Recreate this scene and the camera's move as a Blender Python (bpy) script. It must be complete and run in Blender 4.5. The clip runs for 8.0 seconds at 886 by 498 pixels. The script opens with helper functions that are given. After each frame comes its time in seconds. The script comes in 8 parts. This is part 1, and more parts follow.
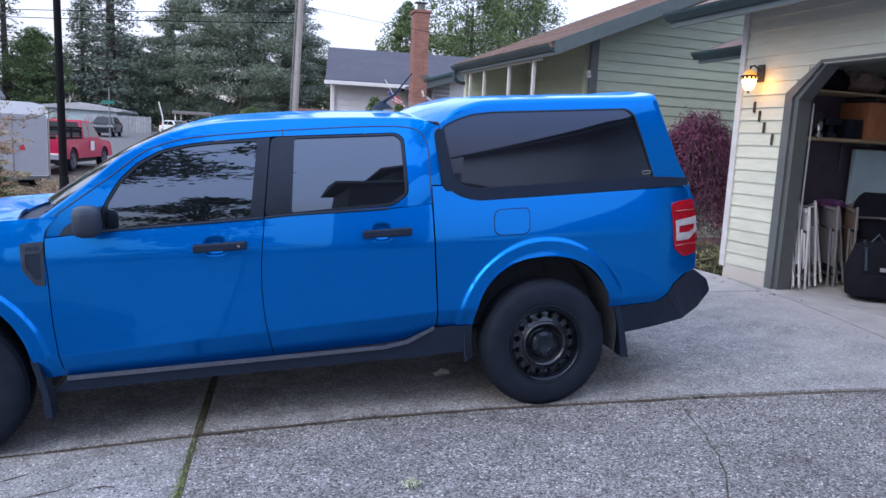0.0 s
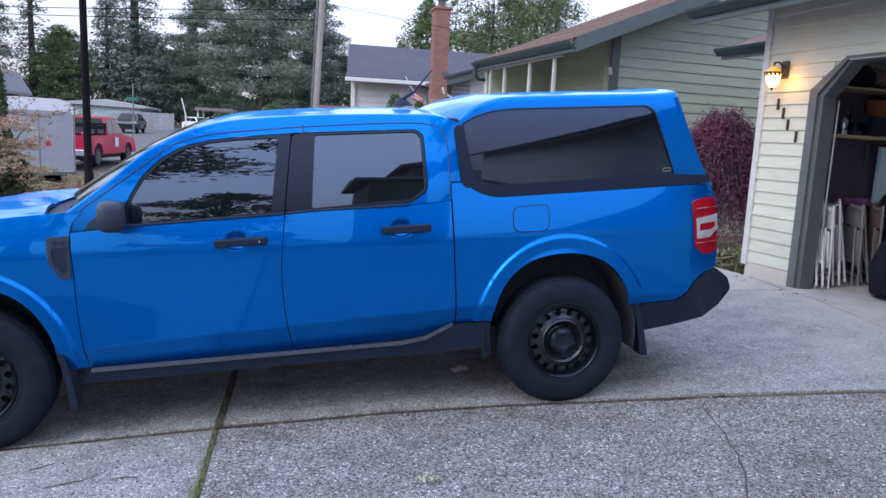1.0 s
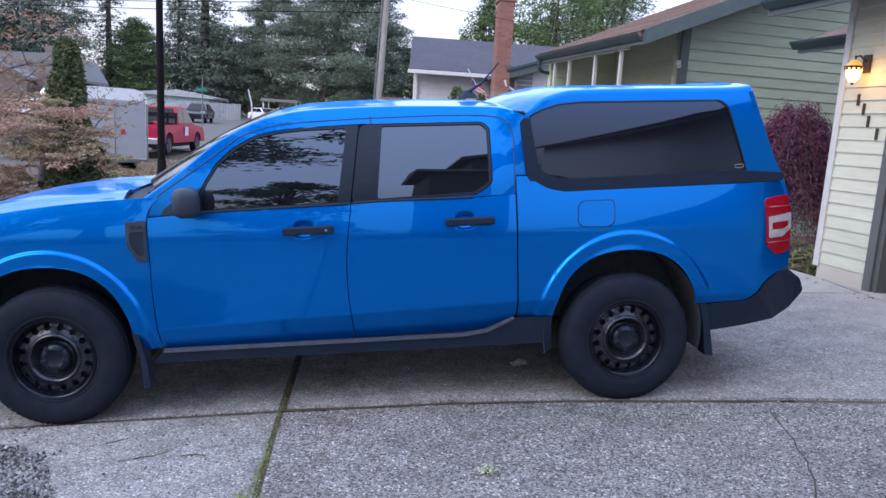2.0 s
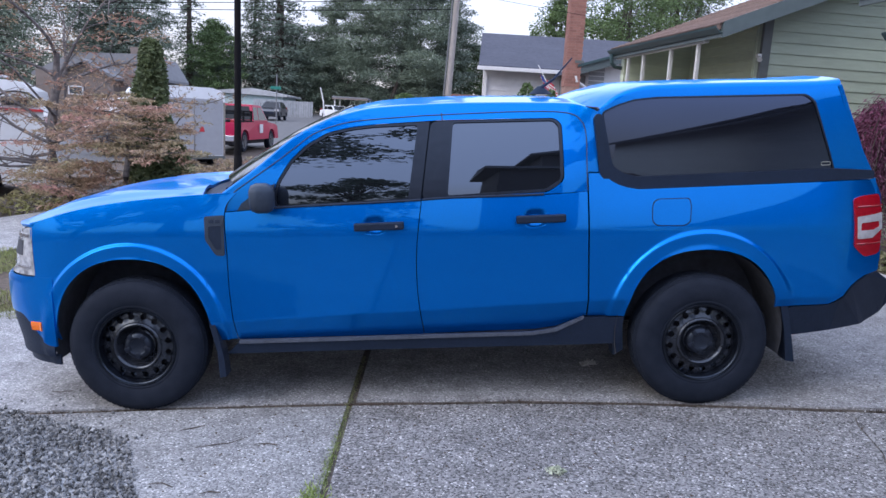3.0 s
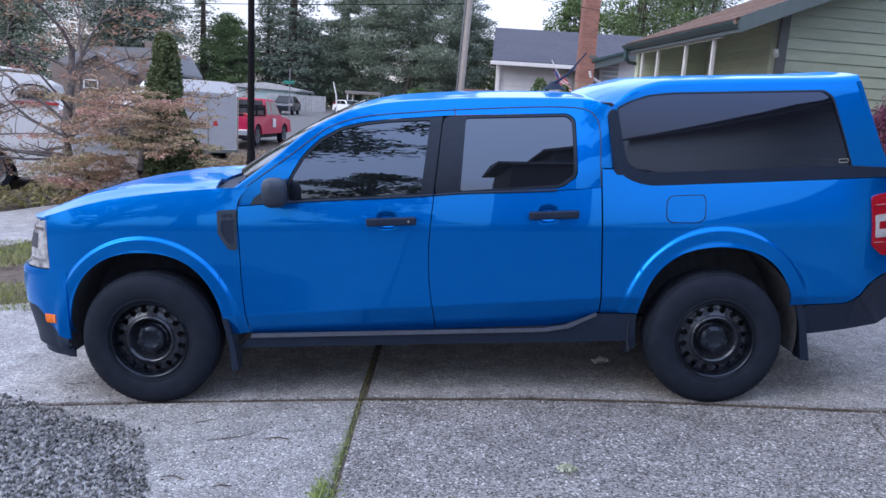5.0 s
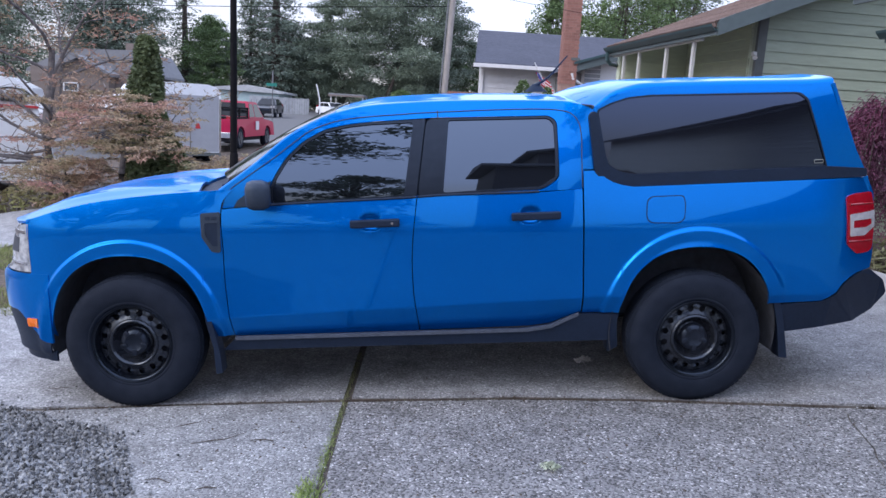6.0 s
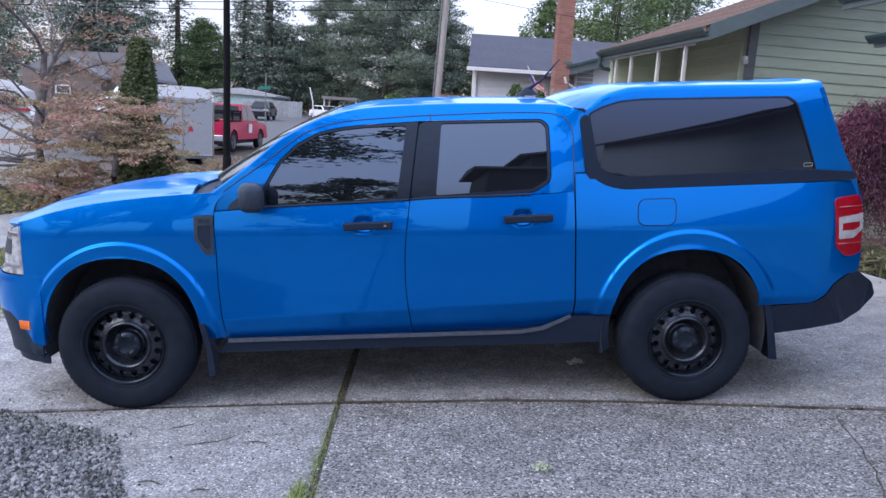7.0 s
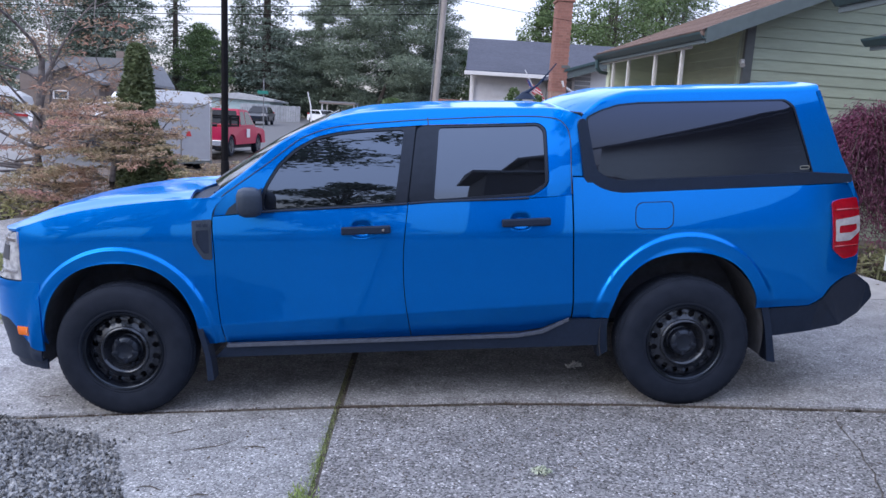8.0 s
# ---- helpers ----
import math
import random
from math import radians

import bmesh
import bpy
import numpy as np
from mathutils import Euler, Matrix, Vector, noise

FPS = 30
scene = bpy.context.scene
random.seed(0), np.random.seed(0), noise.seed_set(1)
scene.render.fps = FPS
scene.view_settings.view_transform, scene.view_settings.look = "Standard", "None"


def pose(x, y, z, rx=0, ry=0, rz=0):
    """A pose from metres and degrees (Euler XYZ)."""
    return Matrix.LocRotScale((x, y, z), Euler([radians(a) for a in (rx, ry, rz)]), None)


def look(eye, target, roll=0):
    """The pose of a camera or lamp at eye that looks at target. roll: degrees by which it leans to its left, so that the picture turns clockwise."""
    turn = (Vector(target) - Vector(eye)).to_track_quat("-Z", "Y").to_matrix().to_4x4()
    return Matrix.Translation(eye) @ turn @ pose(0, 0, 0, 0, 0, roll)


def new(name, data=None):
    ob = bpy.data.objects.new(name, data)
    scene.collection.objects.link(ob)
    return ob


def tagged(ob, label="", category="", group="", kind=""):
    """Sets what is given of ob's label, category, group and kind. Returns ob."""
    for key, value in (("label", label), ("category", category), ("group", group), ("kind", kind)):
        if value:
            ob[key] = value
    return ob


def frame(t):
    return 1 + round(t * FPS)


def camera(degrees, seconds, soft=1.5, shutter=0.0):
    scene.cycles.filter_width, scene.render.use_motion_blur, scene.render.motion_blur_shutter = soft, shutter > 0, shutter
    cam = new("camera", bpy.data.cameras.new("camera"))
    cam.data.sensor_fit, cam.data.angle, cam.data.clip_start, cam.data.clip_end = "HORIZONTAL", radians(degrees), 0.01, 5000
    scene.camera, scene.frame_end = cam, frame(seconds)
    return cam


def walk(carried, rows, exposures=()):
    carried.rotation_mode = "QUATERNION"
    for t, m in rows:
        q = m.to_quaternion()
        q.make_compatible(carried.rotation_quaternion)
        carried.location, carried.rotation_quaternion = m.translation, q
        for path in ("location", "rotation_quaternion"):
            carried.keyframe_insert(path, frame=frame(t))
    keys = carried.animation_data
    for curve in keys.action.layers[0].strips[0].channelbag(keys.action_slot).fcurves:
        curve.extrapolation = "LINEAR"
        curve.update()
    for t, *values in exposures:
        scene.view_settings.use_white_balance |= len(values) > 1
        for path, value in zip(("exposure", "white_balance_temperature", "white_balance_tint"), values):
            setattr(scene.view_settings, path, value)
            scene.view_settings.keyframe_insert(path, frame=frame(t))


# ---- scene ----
cam = camera(63.6, 8.0)
PATH = [
    (0, (1.551, -3.743, 1.674), (1.999, -1.816, 1.377), 2.7),
    (0.5, (1.552, -3.749, 1.676), (1.983, -1.819, 1.374), 2.7),
    (1, (1.552, -3.754, 1.673), (1.947, -1.817, 1.365), 2.8),
    (1.5, (1.544, -3.751, 1.669), (1.873, -1.804, 1.352), 2.9),
    (1.7, (1.533, -3.758, 1.669), (1.828, -1.807, 1.344), 3.2),
    (3, (1.506, -3.745, 1.666), (1.558, -1.777, 1.311), 3.3),
    (3.5, (1.506, -3.74, 1.664), (1.51, -1.774, 1.3), 3.4),
    (4, (1.505, -3.73, 1.664), (1.496, -1.765, 1.294), 3.4),
    (4.5, (1.503, -3.726, 1.665), (1.503, -1.761, 1.293), 3.5),
    (6, (1.509, -3.762, 1.668), (1.572, -1.796, 1.306), 3.4),
    (6.5, (1.513, -3.771, 1.667), (1.587, -1.805, 1.31), 3.4),
    (7, (1.512, -3.78, 1.667), (1.593, -1.813, 1.315), 3.5),
    (7.5, (1.514, -3.784, 1.667), (1.596, -1.816, 1.321), 3.4),
    (8, (1.513, -3.785, 1.668), (1.598, -1.816, 1.327), 3.3),
]
walk(cam, [(t, look(eye, target, roll)) for t, eye, target, roll in PATH])

# ---- daylight: a soft, hazy evening sky ----
SUN_AZ, SUN_EL = 235.0, 38.0       # degrees clockwise from +y, and above the horizon
world = bpy.data.worlds.new("evening_sky")
scene.world = world
world.use_nodes = True
wt = world.node_tree
wt.nodes.clear()
w_out = wt.nodes.new("ShaderNodeOutputWorld")
w_bg = wt.nodes.new("ShaderNodeBackground")
w_sky = wt.nodes.new("ShaderNodeTexSky")
w_sky.sky_type = "NISHITA"
w_sky.sun_disc = False
w_sky.sun_elevation = radians(SUN_EL)
w_sky.sun_rotation = radians(SUN_AZ)
w_sky.air_density, w_sky.dust_density, w_sky.ozone_density = 1.0, 4.0, 2.0
w_bg.inputs["Strength"].default_value = 0.15
w_mix = wt.nodes.new("ShaderNodeMix")          # thin even cloud over the clear sky, warm low down and brighter and bluer overhead
w_mix.data_type = "RGBA"
w_mix.inputs[0].default_value = 0.80
w_tc = wt.nodes.new("ShaderNodeTexCoord")
w_sep = wt.nodes.new("ShaderNodeSeparateXYZ")
w_ramp = wt.nodes.new("ShaderNodeValToRGB")
w_ramp.color_ramp.elements[0].position, w_ramp.color_ramp.elements[0].color = 0.02, (2.9, 2.78, 2.85, 1)
w_ramp.color_ramp.elements[1].position, w_ramp.color_ramp.elements[1].color = 0.85, (5.9, 6.7, 9.2, 1)
w_mid = w_ramp.color_ramp.elements.new(0.22)
w_mid.color = (4.3, 4.8, 6.7, 1)
wt.links.new(w_tc.outputs["Generated"], w_sep.inputs[0])
wt.links.new(w_sep.outputs["Z"], w_ramp.inputs[0])
wt.links.new(w_ramp.outputs[0], w_mix.inputs[7])
wt.links.new(w_sky.outputs[0], w_mix.inputs[6])
wt.links.new(w_mix.outputs[2], w_bg.inputs[0])
wt.links.new(w_bg.outputs[0], w_out.inputs[0])
sun_data = bpy.data.lights.new("sun", "SUN")
sun_data.energy, sun_data.angle, sun_data.color = 0.6, radians(40), (1.0, 0.95, 0.90)
sun = new("sun", sun_data)
az, el = radians(SUN_AZ), radians(SUN_EL)
sun.matrix_world = look((math.sin(az) * math.cos(el) * 50, math.cos(az) * math.cos(el) * 50, math.sin(el) * 50), (0, 0, 0))
scene.view_settings.exposure = 1.05

# ---- materials ----
def material(name, base, rough=0.6, metal=0.0, vary=0.0, scale=8.0, bump=0.0, bump_scale=40.0, second=None, coat=0.0, ior=1.5,
             rand=0.0, detail=6.0, rough_vary=0.0, stretch=(1, 1, 1), island=False):
    """A surface with colour that drifts at two scales between base and second, and fine relief."""
    m = bpy.data.materials.new(name)
    m.use_nodes = True
    nt = m.node_tree
    b = nt.nodes["Principled BSDF"]
    b.inputs["Roughness"].default_value = rough
    b.inputs["Metallic"].default_value = metal
    b.inputs["IOR"].default_value = ior
    b.inputs["Coat Weight"].default_value = coat
    b.inputs["Coat Roughness"].default_value = 0.03
    tc = nt.nodes.new("ShaderNodeTexCoord")
    mp = nt.nodes.new("ShaderNodeMapping")
    mp.inputs["Scale"].default_value = stretch
    nt.links.new(tc.outputs["Object"], mp.inputs["Vector"])
    col = None
    if vary > 0 or second:
        n1 = nt.nodes.new("ShaderNodeTexNoise")
        n1.inputs["Scale"].default_value, n1.inputs["Detail"].default_value = scale, detail
        n2 = nt.nodes.new("ShaderNodeTexNoise")
        n2.inputs["Scale"].default_value, n2.inputs["Detail"].default_value = scale * 0.13, 3.0
        for n in (n1, n2):
            nt.links.new(mp.outputs[0], n.inputs["Vector"])
        mx = nt.nodes.new("ShaderNodeMath")
        mx.operation = "MULTIPLY_ADD"
        nt.links.new(n1.outputs[0], mx.inputs[0])
        mx.inputs[1].default_value = 0.6
        half = nt.nodes.new("ShaderNodeMath")
        half.operation = "MULTIPLY"
        half.inputs[1].default_value = 0.4
        nt.links.new(n2.outputs[0], half.inputs[0])
        nt.links.new(half.outputs[0], mx.inputs[2])
        rp = nt.nodes.new("ShaderNodeValToRGB")
        dark = second if second else tuple(c * (1 - vary) for c in base)
        lite = base if second else tuple(min(1, c * (1 + vary)) for c in base)
        rp.color_ramp.elements[0].position, rp.color_ramp.elements[1].position = 0.36, 0.64
        rp.color_ramp.elements[0].color = (*dark, 1)
        rp.color_ramp.elements[1].color = (*lite, 1)
        nt.links.new(mx.outputs[0], rp.inputs[0])
        col = rp.outputs[0]
        if rough_vary:
            rr = nt.nodes.new("ShaderNodeMapRange")
            rr.inputs["To Min"].default_value, rr.inputs["To Max"].default_value = rough - rough_vary, rough + rough_vary
            nt.links.new(n1.outputs[0], rr.inputs[0])
            nt.links.new(rr.outputs[0], b.inputs["Roughness"])
    if rand > 0:
        hs = nt.nodes.new("ShaderNodeHueSaturation")
        if col is None:
            hs.inputs["Color"].default_value = (*base, 1)
        else:
            nt.links.new(col, hs.inputs["Color"])
        if island:
            src = nt.nodes.new("ShaderNodeNewGeometry").outputs["Random Per Island"]
        else:
            src = nt.nodes.new("ShaderNodeObjectInfo").outputs["Random"]
        mr = nt.nodes.new("ShaderNodeMapRange")
        mr.inputs["To Min"].default_value, mr.inputs["To Max"].default_value = 1 - rand, 1 + rand
        nt.links.new(src, mr.inputs[0])
        nt.links.new(mr.outputs[0], hs.inputs["Value"])
        col = hs.outputs[0]
    if col is None:
        b.inputs["Base Color"].default_value = (*base, 1)
    else:
        nt.links.new(col, b.inputs["Base Color"])
    if bump > 0:
        bn = nt.nodes.new("ShaderNodeTexNoise")
        bn.inputs["Scale"].default_value, bn.inputs["Detail"].default_value = bump_scale, 5.0
        nt.links.new(mp.outputs[0], bn.inputs["Vector"])
        bp = nt.nodes.new("ShaderNodeBump")
        bp.inputs["Strength"].default_value, bp.inputs["Distance"].default_value = bump, 0.01
        nt.links.new(bn.outputs[0], bp.inputs["Height"])
        nt.links.new(bp.outputs[0], b.inputs["Normal"])
    return m


def leaf_material(name, base, second, rand=0.35, translucent=0.25):
    m = material(name, base, 0.6, second=second, scale=1.2, rand=rand, island=True)
    nt = m.node_tree
    b = nt.nodes["Principled BSDF"]
    out = nt.nodes["Material Output"]
    tr = nt.nodes.new("ShaderNodeBsdfTranslucent")
    mix = nt.nodes.new("ShaderNodeMixShader")
    mix.inputs[0].default_value = translucent
    nt.links.new(b.inputs["Base Color"].links[0].from_socket, tr.inputs[0])
    nt.links.new(b.outputs[0], mix.inputs[1])
    nt.links.new(tr.outputs[0], mix.inputs[2])
    nt.links.new(mix.outputs[0], out.inputs[0])
    return m


M_PAINT = material("blue_metallic_paint", (0.0, 0.122, 0.500), 0.36, 0.78, vary=0.06, scale=900, detail=2)
pn = M_PAINT.node_tree
pn.nodes["Principled BSDF"].inputs["Specular Tint"].default_value = (0.10, 0.70, 0.80, 1)
pn.nodes["Principled BSDF"].inputs["Specular IOR Level"].default_value = 0.0
gloss = pn.nodes.new("ShaderNodeBsdfPrincipled")        # clear coat: faintly blue head-on, white at a glancing angle
gloss.inputs["Base Color"].default_value = (0.008, 0.052, 0.095, 1)
gloss.inputs["Metallic"].default_value, gloss.inputs["Roughness"].default_value = 1.0, 0.02
both = pn.nodes.new("ShaderNodeAddShader")
pn.links.new(pn.nodes["Principled BSDF"].outputs[0], both.inputs[0])
pn.links.new(gloss.outputs[0], both.inputs[1])
pn.links.new(both.outputs[0], pn.nodes["Material Output"].inputs[0])
# The blue of the shade is put into these plastics' colour and reflections.
M_BLACKPL = material("black_textured_plastic", (0.008, 0.013, 0.028), 0.55, vary=0.2, scale=60, bump=0.15, bump_scale=400)
M_BLACKPL.node_tree.nodes["Principled BSDF"].inputs["Specular Tint"].default_value = (0.55, 0.72, 1.0, 1)
M_GREYPL = material("grey_plastic_cap", (0.028, 0.036, 0.052), 0.5, vary=0.15, scale=60, bump=0.1, bump_scale=400)
M_GREYPL.node_tree.nodes["Principled BSDF"].inputs["Specular Tint"].default_value = (0.55, 0.72, 1.0, 1)
# Paler than the cladding: the light its upward edge catches is in the colour.
M_SILL = material("lit_sill_plastic", (0.058, 0.070, 0.100), 0.6, vary=0.2, scale=40)
M_GLOSSBLK = material("gloss_black_trim", (0.010, 0.012, 0.019), 0.35, vary=0.2, scale=30)
M_TINT = material("tinted_glass", (0.006, 0.007, 0.009), 0.015, ior=2.25, vary=0.2, scale=3)
M_TINT.node_tree.nodes["Principled BSDF"].inputs["Specular Tint"].default_value = (0.62, 0.76, 1.0, 1)
M_TINT_FAR = material("street_vehicle_glass", (0.012, 0.014, 0.018), 0.05, ior=1.4, vary=0.2, scale=3)
M_RIMGREY = material("dull_alloy_rim", (0.16, 0.165, 0.18), 0.45, 0.6, vary=0.15, scale=20)
M_TINT_CAP = material("tinted_canopy_glass", (0.008, 0.009, 0.014), 0.02, ior=1.95, vary=0.2, scale=3)
M_TINT_CAP.node_tree.nodes["Principled BSDF"].inputs["Specular Tint"].default_value = (0.48, 0.62, 1.0, 1)
M_WSHIELD = material("windscreen_glass", (0.02, 0.028, 0.03), 0.02, ior=1.7, vary=0.2, scale=2)
M_DARK = material("dark_underbody", (0.045, 0.050, 0.066), 0.85, vary=0.3, scale=20)
M_RUBBER = material("tyre_rubber", (0.006, 0.010, 0.020), 0.8, second=(0.013, 0.018, 0.031), scale=14, bump=0.2, bump_scale=150)
M_RUBBER.node_tree.nodes["Principled BSDF"].inputs["Specular IOR Level"].default_value = 0.2
M_STEELBLK = material("black_painted_steel", (0.015, 0.017, 0.023), 0.24, vary=0.3, scale=25, coat=0.4)
M_RIMDULL = material("satin_black_rim", (0.004, 0.005, 0.008), 0.22, vary=0.3, scale=25)
M_RIMDULL.node_tree.nodes["Principled BSDF"].inputs["Specular IOR Level"].default_value = 0.5
for m_black in (M_STEELBLK, M_RIMDULL, M_GLOSSBLK):     # a blue cast of the light tinted into their reflections
    m_black.node_tree.nodes["Principled BSDF"].inputs["Specular Tint"].default_value = (0.60, 0.75, 1.0, 1)
M_CHROME = material("bright_metal", (0.6, 0.6, 0.62), 0.18, 1.0, vary=0.1, scale=30)
M_LENSRED = material("red_lens", (0.33, 0.004, 0.014), 0.12, vary=0.15, scale=40, coat=1.0)
M_LENSCLR = material("clear_lens", (0.40, 0.385, 0.40), 0.12, vary=0.2, scale=35, coat=1.0)
M_HEADLAMP = material("headlamp_lens", (0.16, 0.17, 0.20), 0.08, second=(0.55, 0.57, 0.61), scale=24, coat=1.0, bump=0.25, bump_scale=30)
M_AMBER = material("amber_lens", (0.75, 0.16, 0.01), 0.25, vary=0.1, scale=40, coat=0.6)


def aggregate(name, pale, dark, pebble=95.0, show=0.5):
    """Worn concrete with exposed stones of many greys, stains at a larger scale and a pitted surface."""
    m = material(name, pale, 0.9, second=dark, scale=7, bump=0.0)
    nt = m.node_tree
    b = nt.nodes["Principled BSDF"]
    base = b.inputs["Base Color"].links[0].from_socket
    tc = nt.nodes.new("ShaderNodeTexCoord")
    vo = nt.nodes.new("ShaderNodeTexVoronoi")
    vo.inputs["Scale"].default_value = pebble
    nt.links.new(tc.outputs["Object"], vo.inputs["Vector"])
    sep = nt.nodes.new("ShaderNodeSeparateColor")
    nt.links.new(vo.outputs["Color"], sep.inputs[0])
    ramp = nt.nodes.new("ShaderNodeValToRGB")
    els = ramp.color_ramp.elements
    els[0].color, els[1].color = (0.20, 0.195, 0.195, 1), (1.22, 1.20, 1.19, 1)
    els[1].position = 0.72
    e = els.new(0.93)
    e.color = (1.3, 1.27, 1.22, 1)
    e = els.new(0.985)
    e.color = (2.6, 2.5, 2.45, 1)
    nt.links.new(sep.outputs[0], ramp.inputs[0])
    mul = nt.nodes.new("ShaderNodeMix")
    mul.data_type, mul.blend_type = "RGBA", "MULTIPLY"
    mul.inputs[0].default_value = show
    nt.links.new(base, mul.inputs[6])
    nt.links.new(ramp.outputs[0], mul.inputs[7])
    sn = nt.nodes.new("ShaderNodeTexNoise")
    sn.inputs["Scale"].default_value, sn.inputs["Detail"].default_value, sn.inputs["Roughness"].default_value = 3.4, 12.0, 0.72
    nt.links.new(tc.outputs["Object"], sn.inputs["Vector"])
    sr = nt.nodes.new("ShaderNodeValToRGB")
    sr.color_ramp.elements[0].position, sr.color_ramp.elements[0].color = 0.34, (0.76, 0.735, 0.71, 1)
    sr.color_ramp.elements[1].position, sr.color_ramp.elements[1].color = 0.56, (1.08, 1.07, 1.06, 1)
    nt.links.new(sn.outputs[0], sr.inputs[0])
    stain = nt.nodes.new("ShaderNodeMix")
    stain.data_type, stain.blend_type = "RGBA", "MULTIPLY"
    stain.inputs[0].default_value = 0.65
    nt.links.new(mul.outputs[2], stain.inputs[6])
    nt.links.new(sr.outputs[0], stain.inputs[7])
    nt.links.new(stain.outputs[2], b.inputs["Base Color"])
    bp = nt.nodes.new("ShaderNodeBump")
    bp.inputs["Strength"].default_value, bp.inputs["Distance"].default_value = 0.35 * show + 0.1, 0.006
    nt.links.new(vo.outputs["Distance"], bp.inputs["Height"])
    bp.invert = True
    nt.links.new(bp.outputs[0], b.inputs["Normal"])
    return m


M_CONC_AGG = aggregate("worn_aggregate_concrete", (0.245, 0.247, 0.254), (0.165, 0.166, 0.172), 112, 1.0)
M_CONC_SMOOTH = aggregate("broom_finished_concrete", (0.300, 0.308, 0.318), (0.210, 0.215, 0.223), 125, 0.75)
M_CONC_BACK = aggregate("stained_concrete", (0.358, 0.366, 0.386), (0.235, 0.240, 0.255), 118, 0.62)
M_CONC_WORN = aggregate("trampled_concrete", (0.335, 0.342, 0.360), (0.215, 0.219, 0.232), 118, 0.62)
cw = M_CONC_WORN.node_tree                     # towards the garage the dark wear gives way to clean pale concrete
cw_tc, cw_sep, cw_noise = cw.nodes.new("ShaderNodeTexCoord"), cw.nodes.new("ShaderNodeSeparateXYZ"), cw.nodes.new("ShaderNodeTexNoise")
cw_noise.inputs["Scale"].default_value, cw_noise.inputs["Detail"].default_value = 2.2, 6.0
cw.links.new(cw_tc.outputs["Object"], cw_sep.inputs[0])
cw.links.new(cw_tc.outputs["Object"], cw_noise.inputs["Vector"])
cw_add, cw_map, cw_mix = cw.nodes.new("ShaderNodeMath"), cw.nodes.new("ShaderNodeMapRange"), cw.nodes.new("ShaderNodeMix")
cw_add.operation = "MULTIPLY_ADD"
cw.links.new(cw_noise.outputs[0], cw_add.inputs[0])
cw_add.inputs[1].default_value = 2.4
cw.links.new(cw_sep.outputs["X"], cw_add.inputs[2])
cw.links.new(cw_add.outputs[0], cw_map.inputs[0])
cw_map.inputs["From Min"].default_value, cw_map.inputs["From Max"].default_value, cw_map.inputs["To Max"].default_value = 5.9, 7.6, 0.85
cw_mix.data_type = "RGBA"
cw.links.new(cw_map.outputs[0], cw_mix.inputs[0])
cw.links.new(cw.nodes["Principled BSDF"].inputs["Base Color"].links[0].from_socket, cw_mix.inputs[6])
cw_mix.inputs[7].default_value = (0.40, 0.392, 0.392, 1)
cw.links.new(cw_mix.outputs[2], cw.nodes["Principled BSDF"].inputs["Base Color"])
M_CONC_NEW = material("pale_smooth_concrete", (0.43, 0.42, 0.415), 0.85, second=(0.33, 0.325, 0.325), scale=6, bump=0.15, bump_scale=90)
M_FOUND = material("beige_painted_concrete", (0.50, 0.465, 0.41), 0.85, vary=0.08, scale=6, bump=0.15, bump_scale=90)
M_DIRT = material("dark_joint_soil", (0.135, 0.112, 0.094), 0.95, second=(0.050, 0.043, 0.036), scale=30, bump=0.8, bump_scale=80)
M_GROUND = material("bark_mulch_soil", (0.15, 0.115, 0.095), 0.95, second=(0.045, 0.036, 0.03), scale=14, bump=1.0, bump_scale=35)
M_GRASS = material("lawn_grass", (0.22, 0.28, 0.085), 0.9, second=(0.24, 0.23, 0.12), scale=5, rand=0.35, island=True)
M_ASPHALT = material("street_asphalt", (0.12, 0.12, 0.125), 0.9, second=(0.085, 0.085, 0.09), scale=25, bump=0.5, bump_scale=150)
M_GRAVEL = material("crushed_gravel", (0.192, 0.194, 0.198), 0.85, vary=0.35, scale=30, rand=0.85, island=True)
# Pale on the lit garage front, darker on the gable: light put into colour.
M_SIDING = material("lit_green_siding", (0.55, 0.56, 0.46), 0.7, vary=0.07, scale=5, bump=0.12, bump_scale=60, stretch=(1, 1, 6), rand=0.04)
M_SIDING_G = material("shaded_green_siding", (0.325, 0.370, 0.290), 0.75, vary=0.08, scale=5, bump=0.12, bump_scale=60, stretch=(1, 1, 6), rand=0.05)
# Brighter than the gable's siding, to lift the porch out of its shade.
M_SIDING_P = material("lifted_porch_siding", (0.50, 0.55, 0.42), 0.72, vary=0.07, scale=5, bump=0.12, bump_scale=60, stretch=(1, 1, 6), rand=0.04)
M_TRIM = material("off_white_trim", (0.53, 0.53, 0.52), 0.6, vary=0.08, scale=12)
M_TRIM_DK = material("dark_grey_green_trim", (0.098, 0.108, 0.108), 0.55, vary=0.1, scale=12)
M_FASCIA = material("slate_green_fascia", (0.075, 0.10, 0.105), 0.5, vary=0.1, scale=10)
M_GUTTER = material("dark_green_gutter", (0.03, 0.062, 0.07), 0.3, vary=0.15, scale=20)
M_SHINGLE = material("brown_roof_shingle", (0.20, 0.135, 0.115), 0.95, second=(0.12, 0.085, 0.075), scale=20, bump=0.6, bump_scale=120, rand=0.2)
M_SHINGLE_BL = material("blue_grey_roof_shingle", (0.062, 0.068, 0.096), 0.95, second=(0.042, 0.047, 0.068), scale=6, bump=0.5, bump_scale=60, rand=0.15)
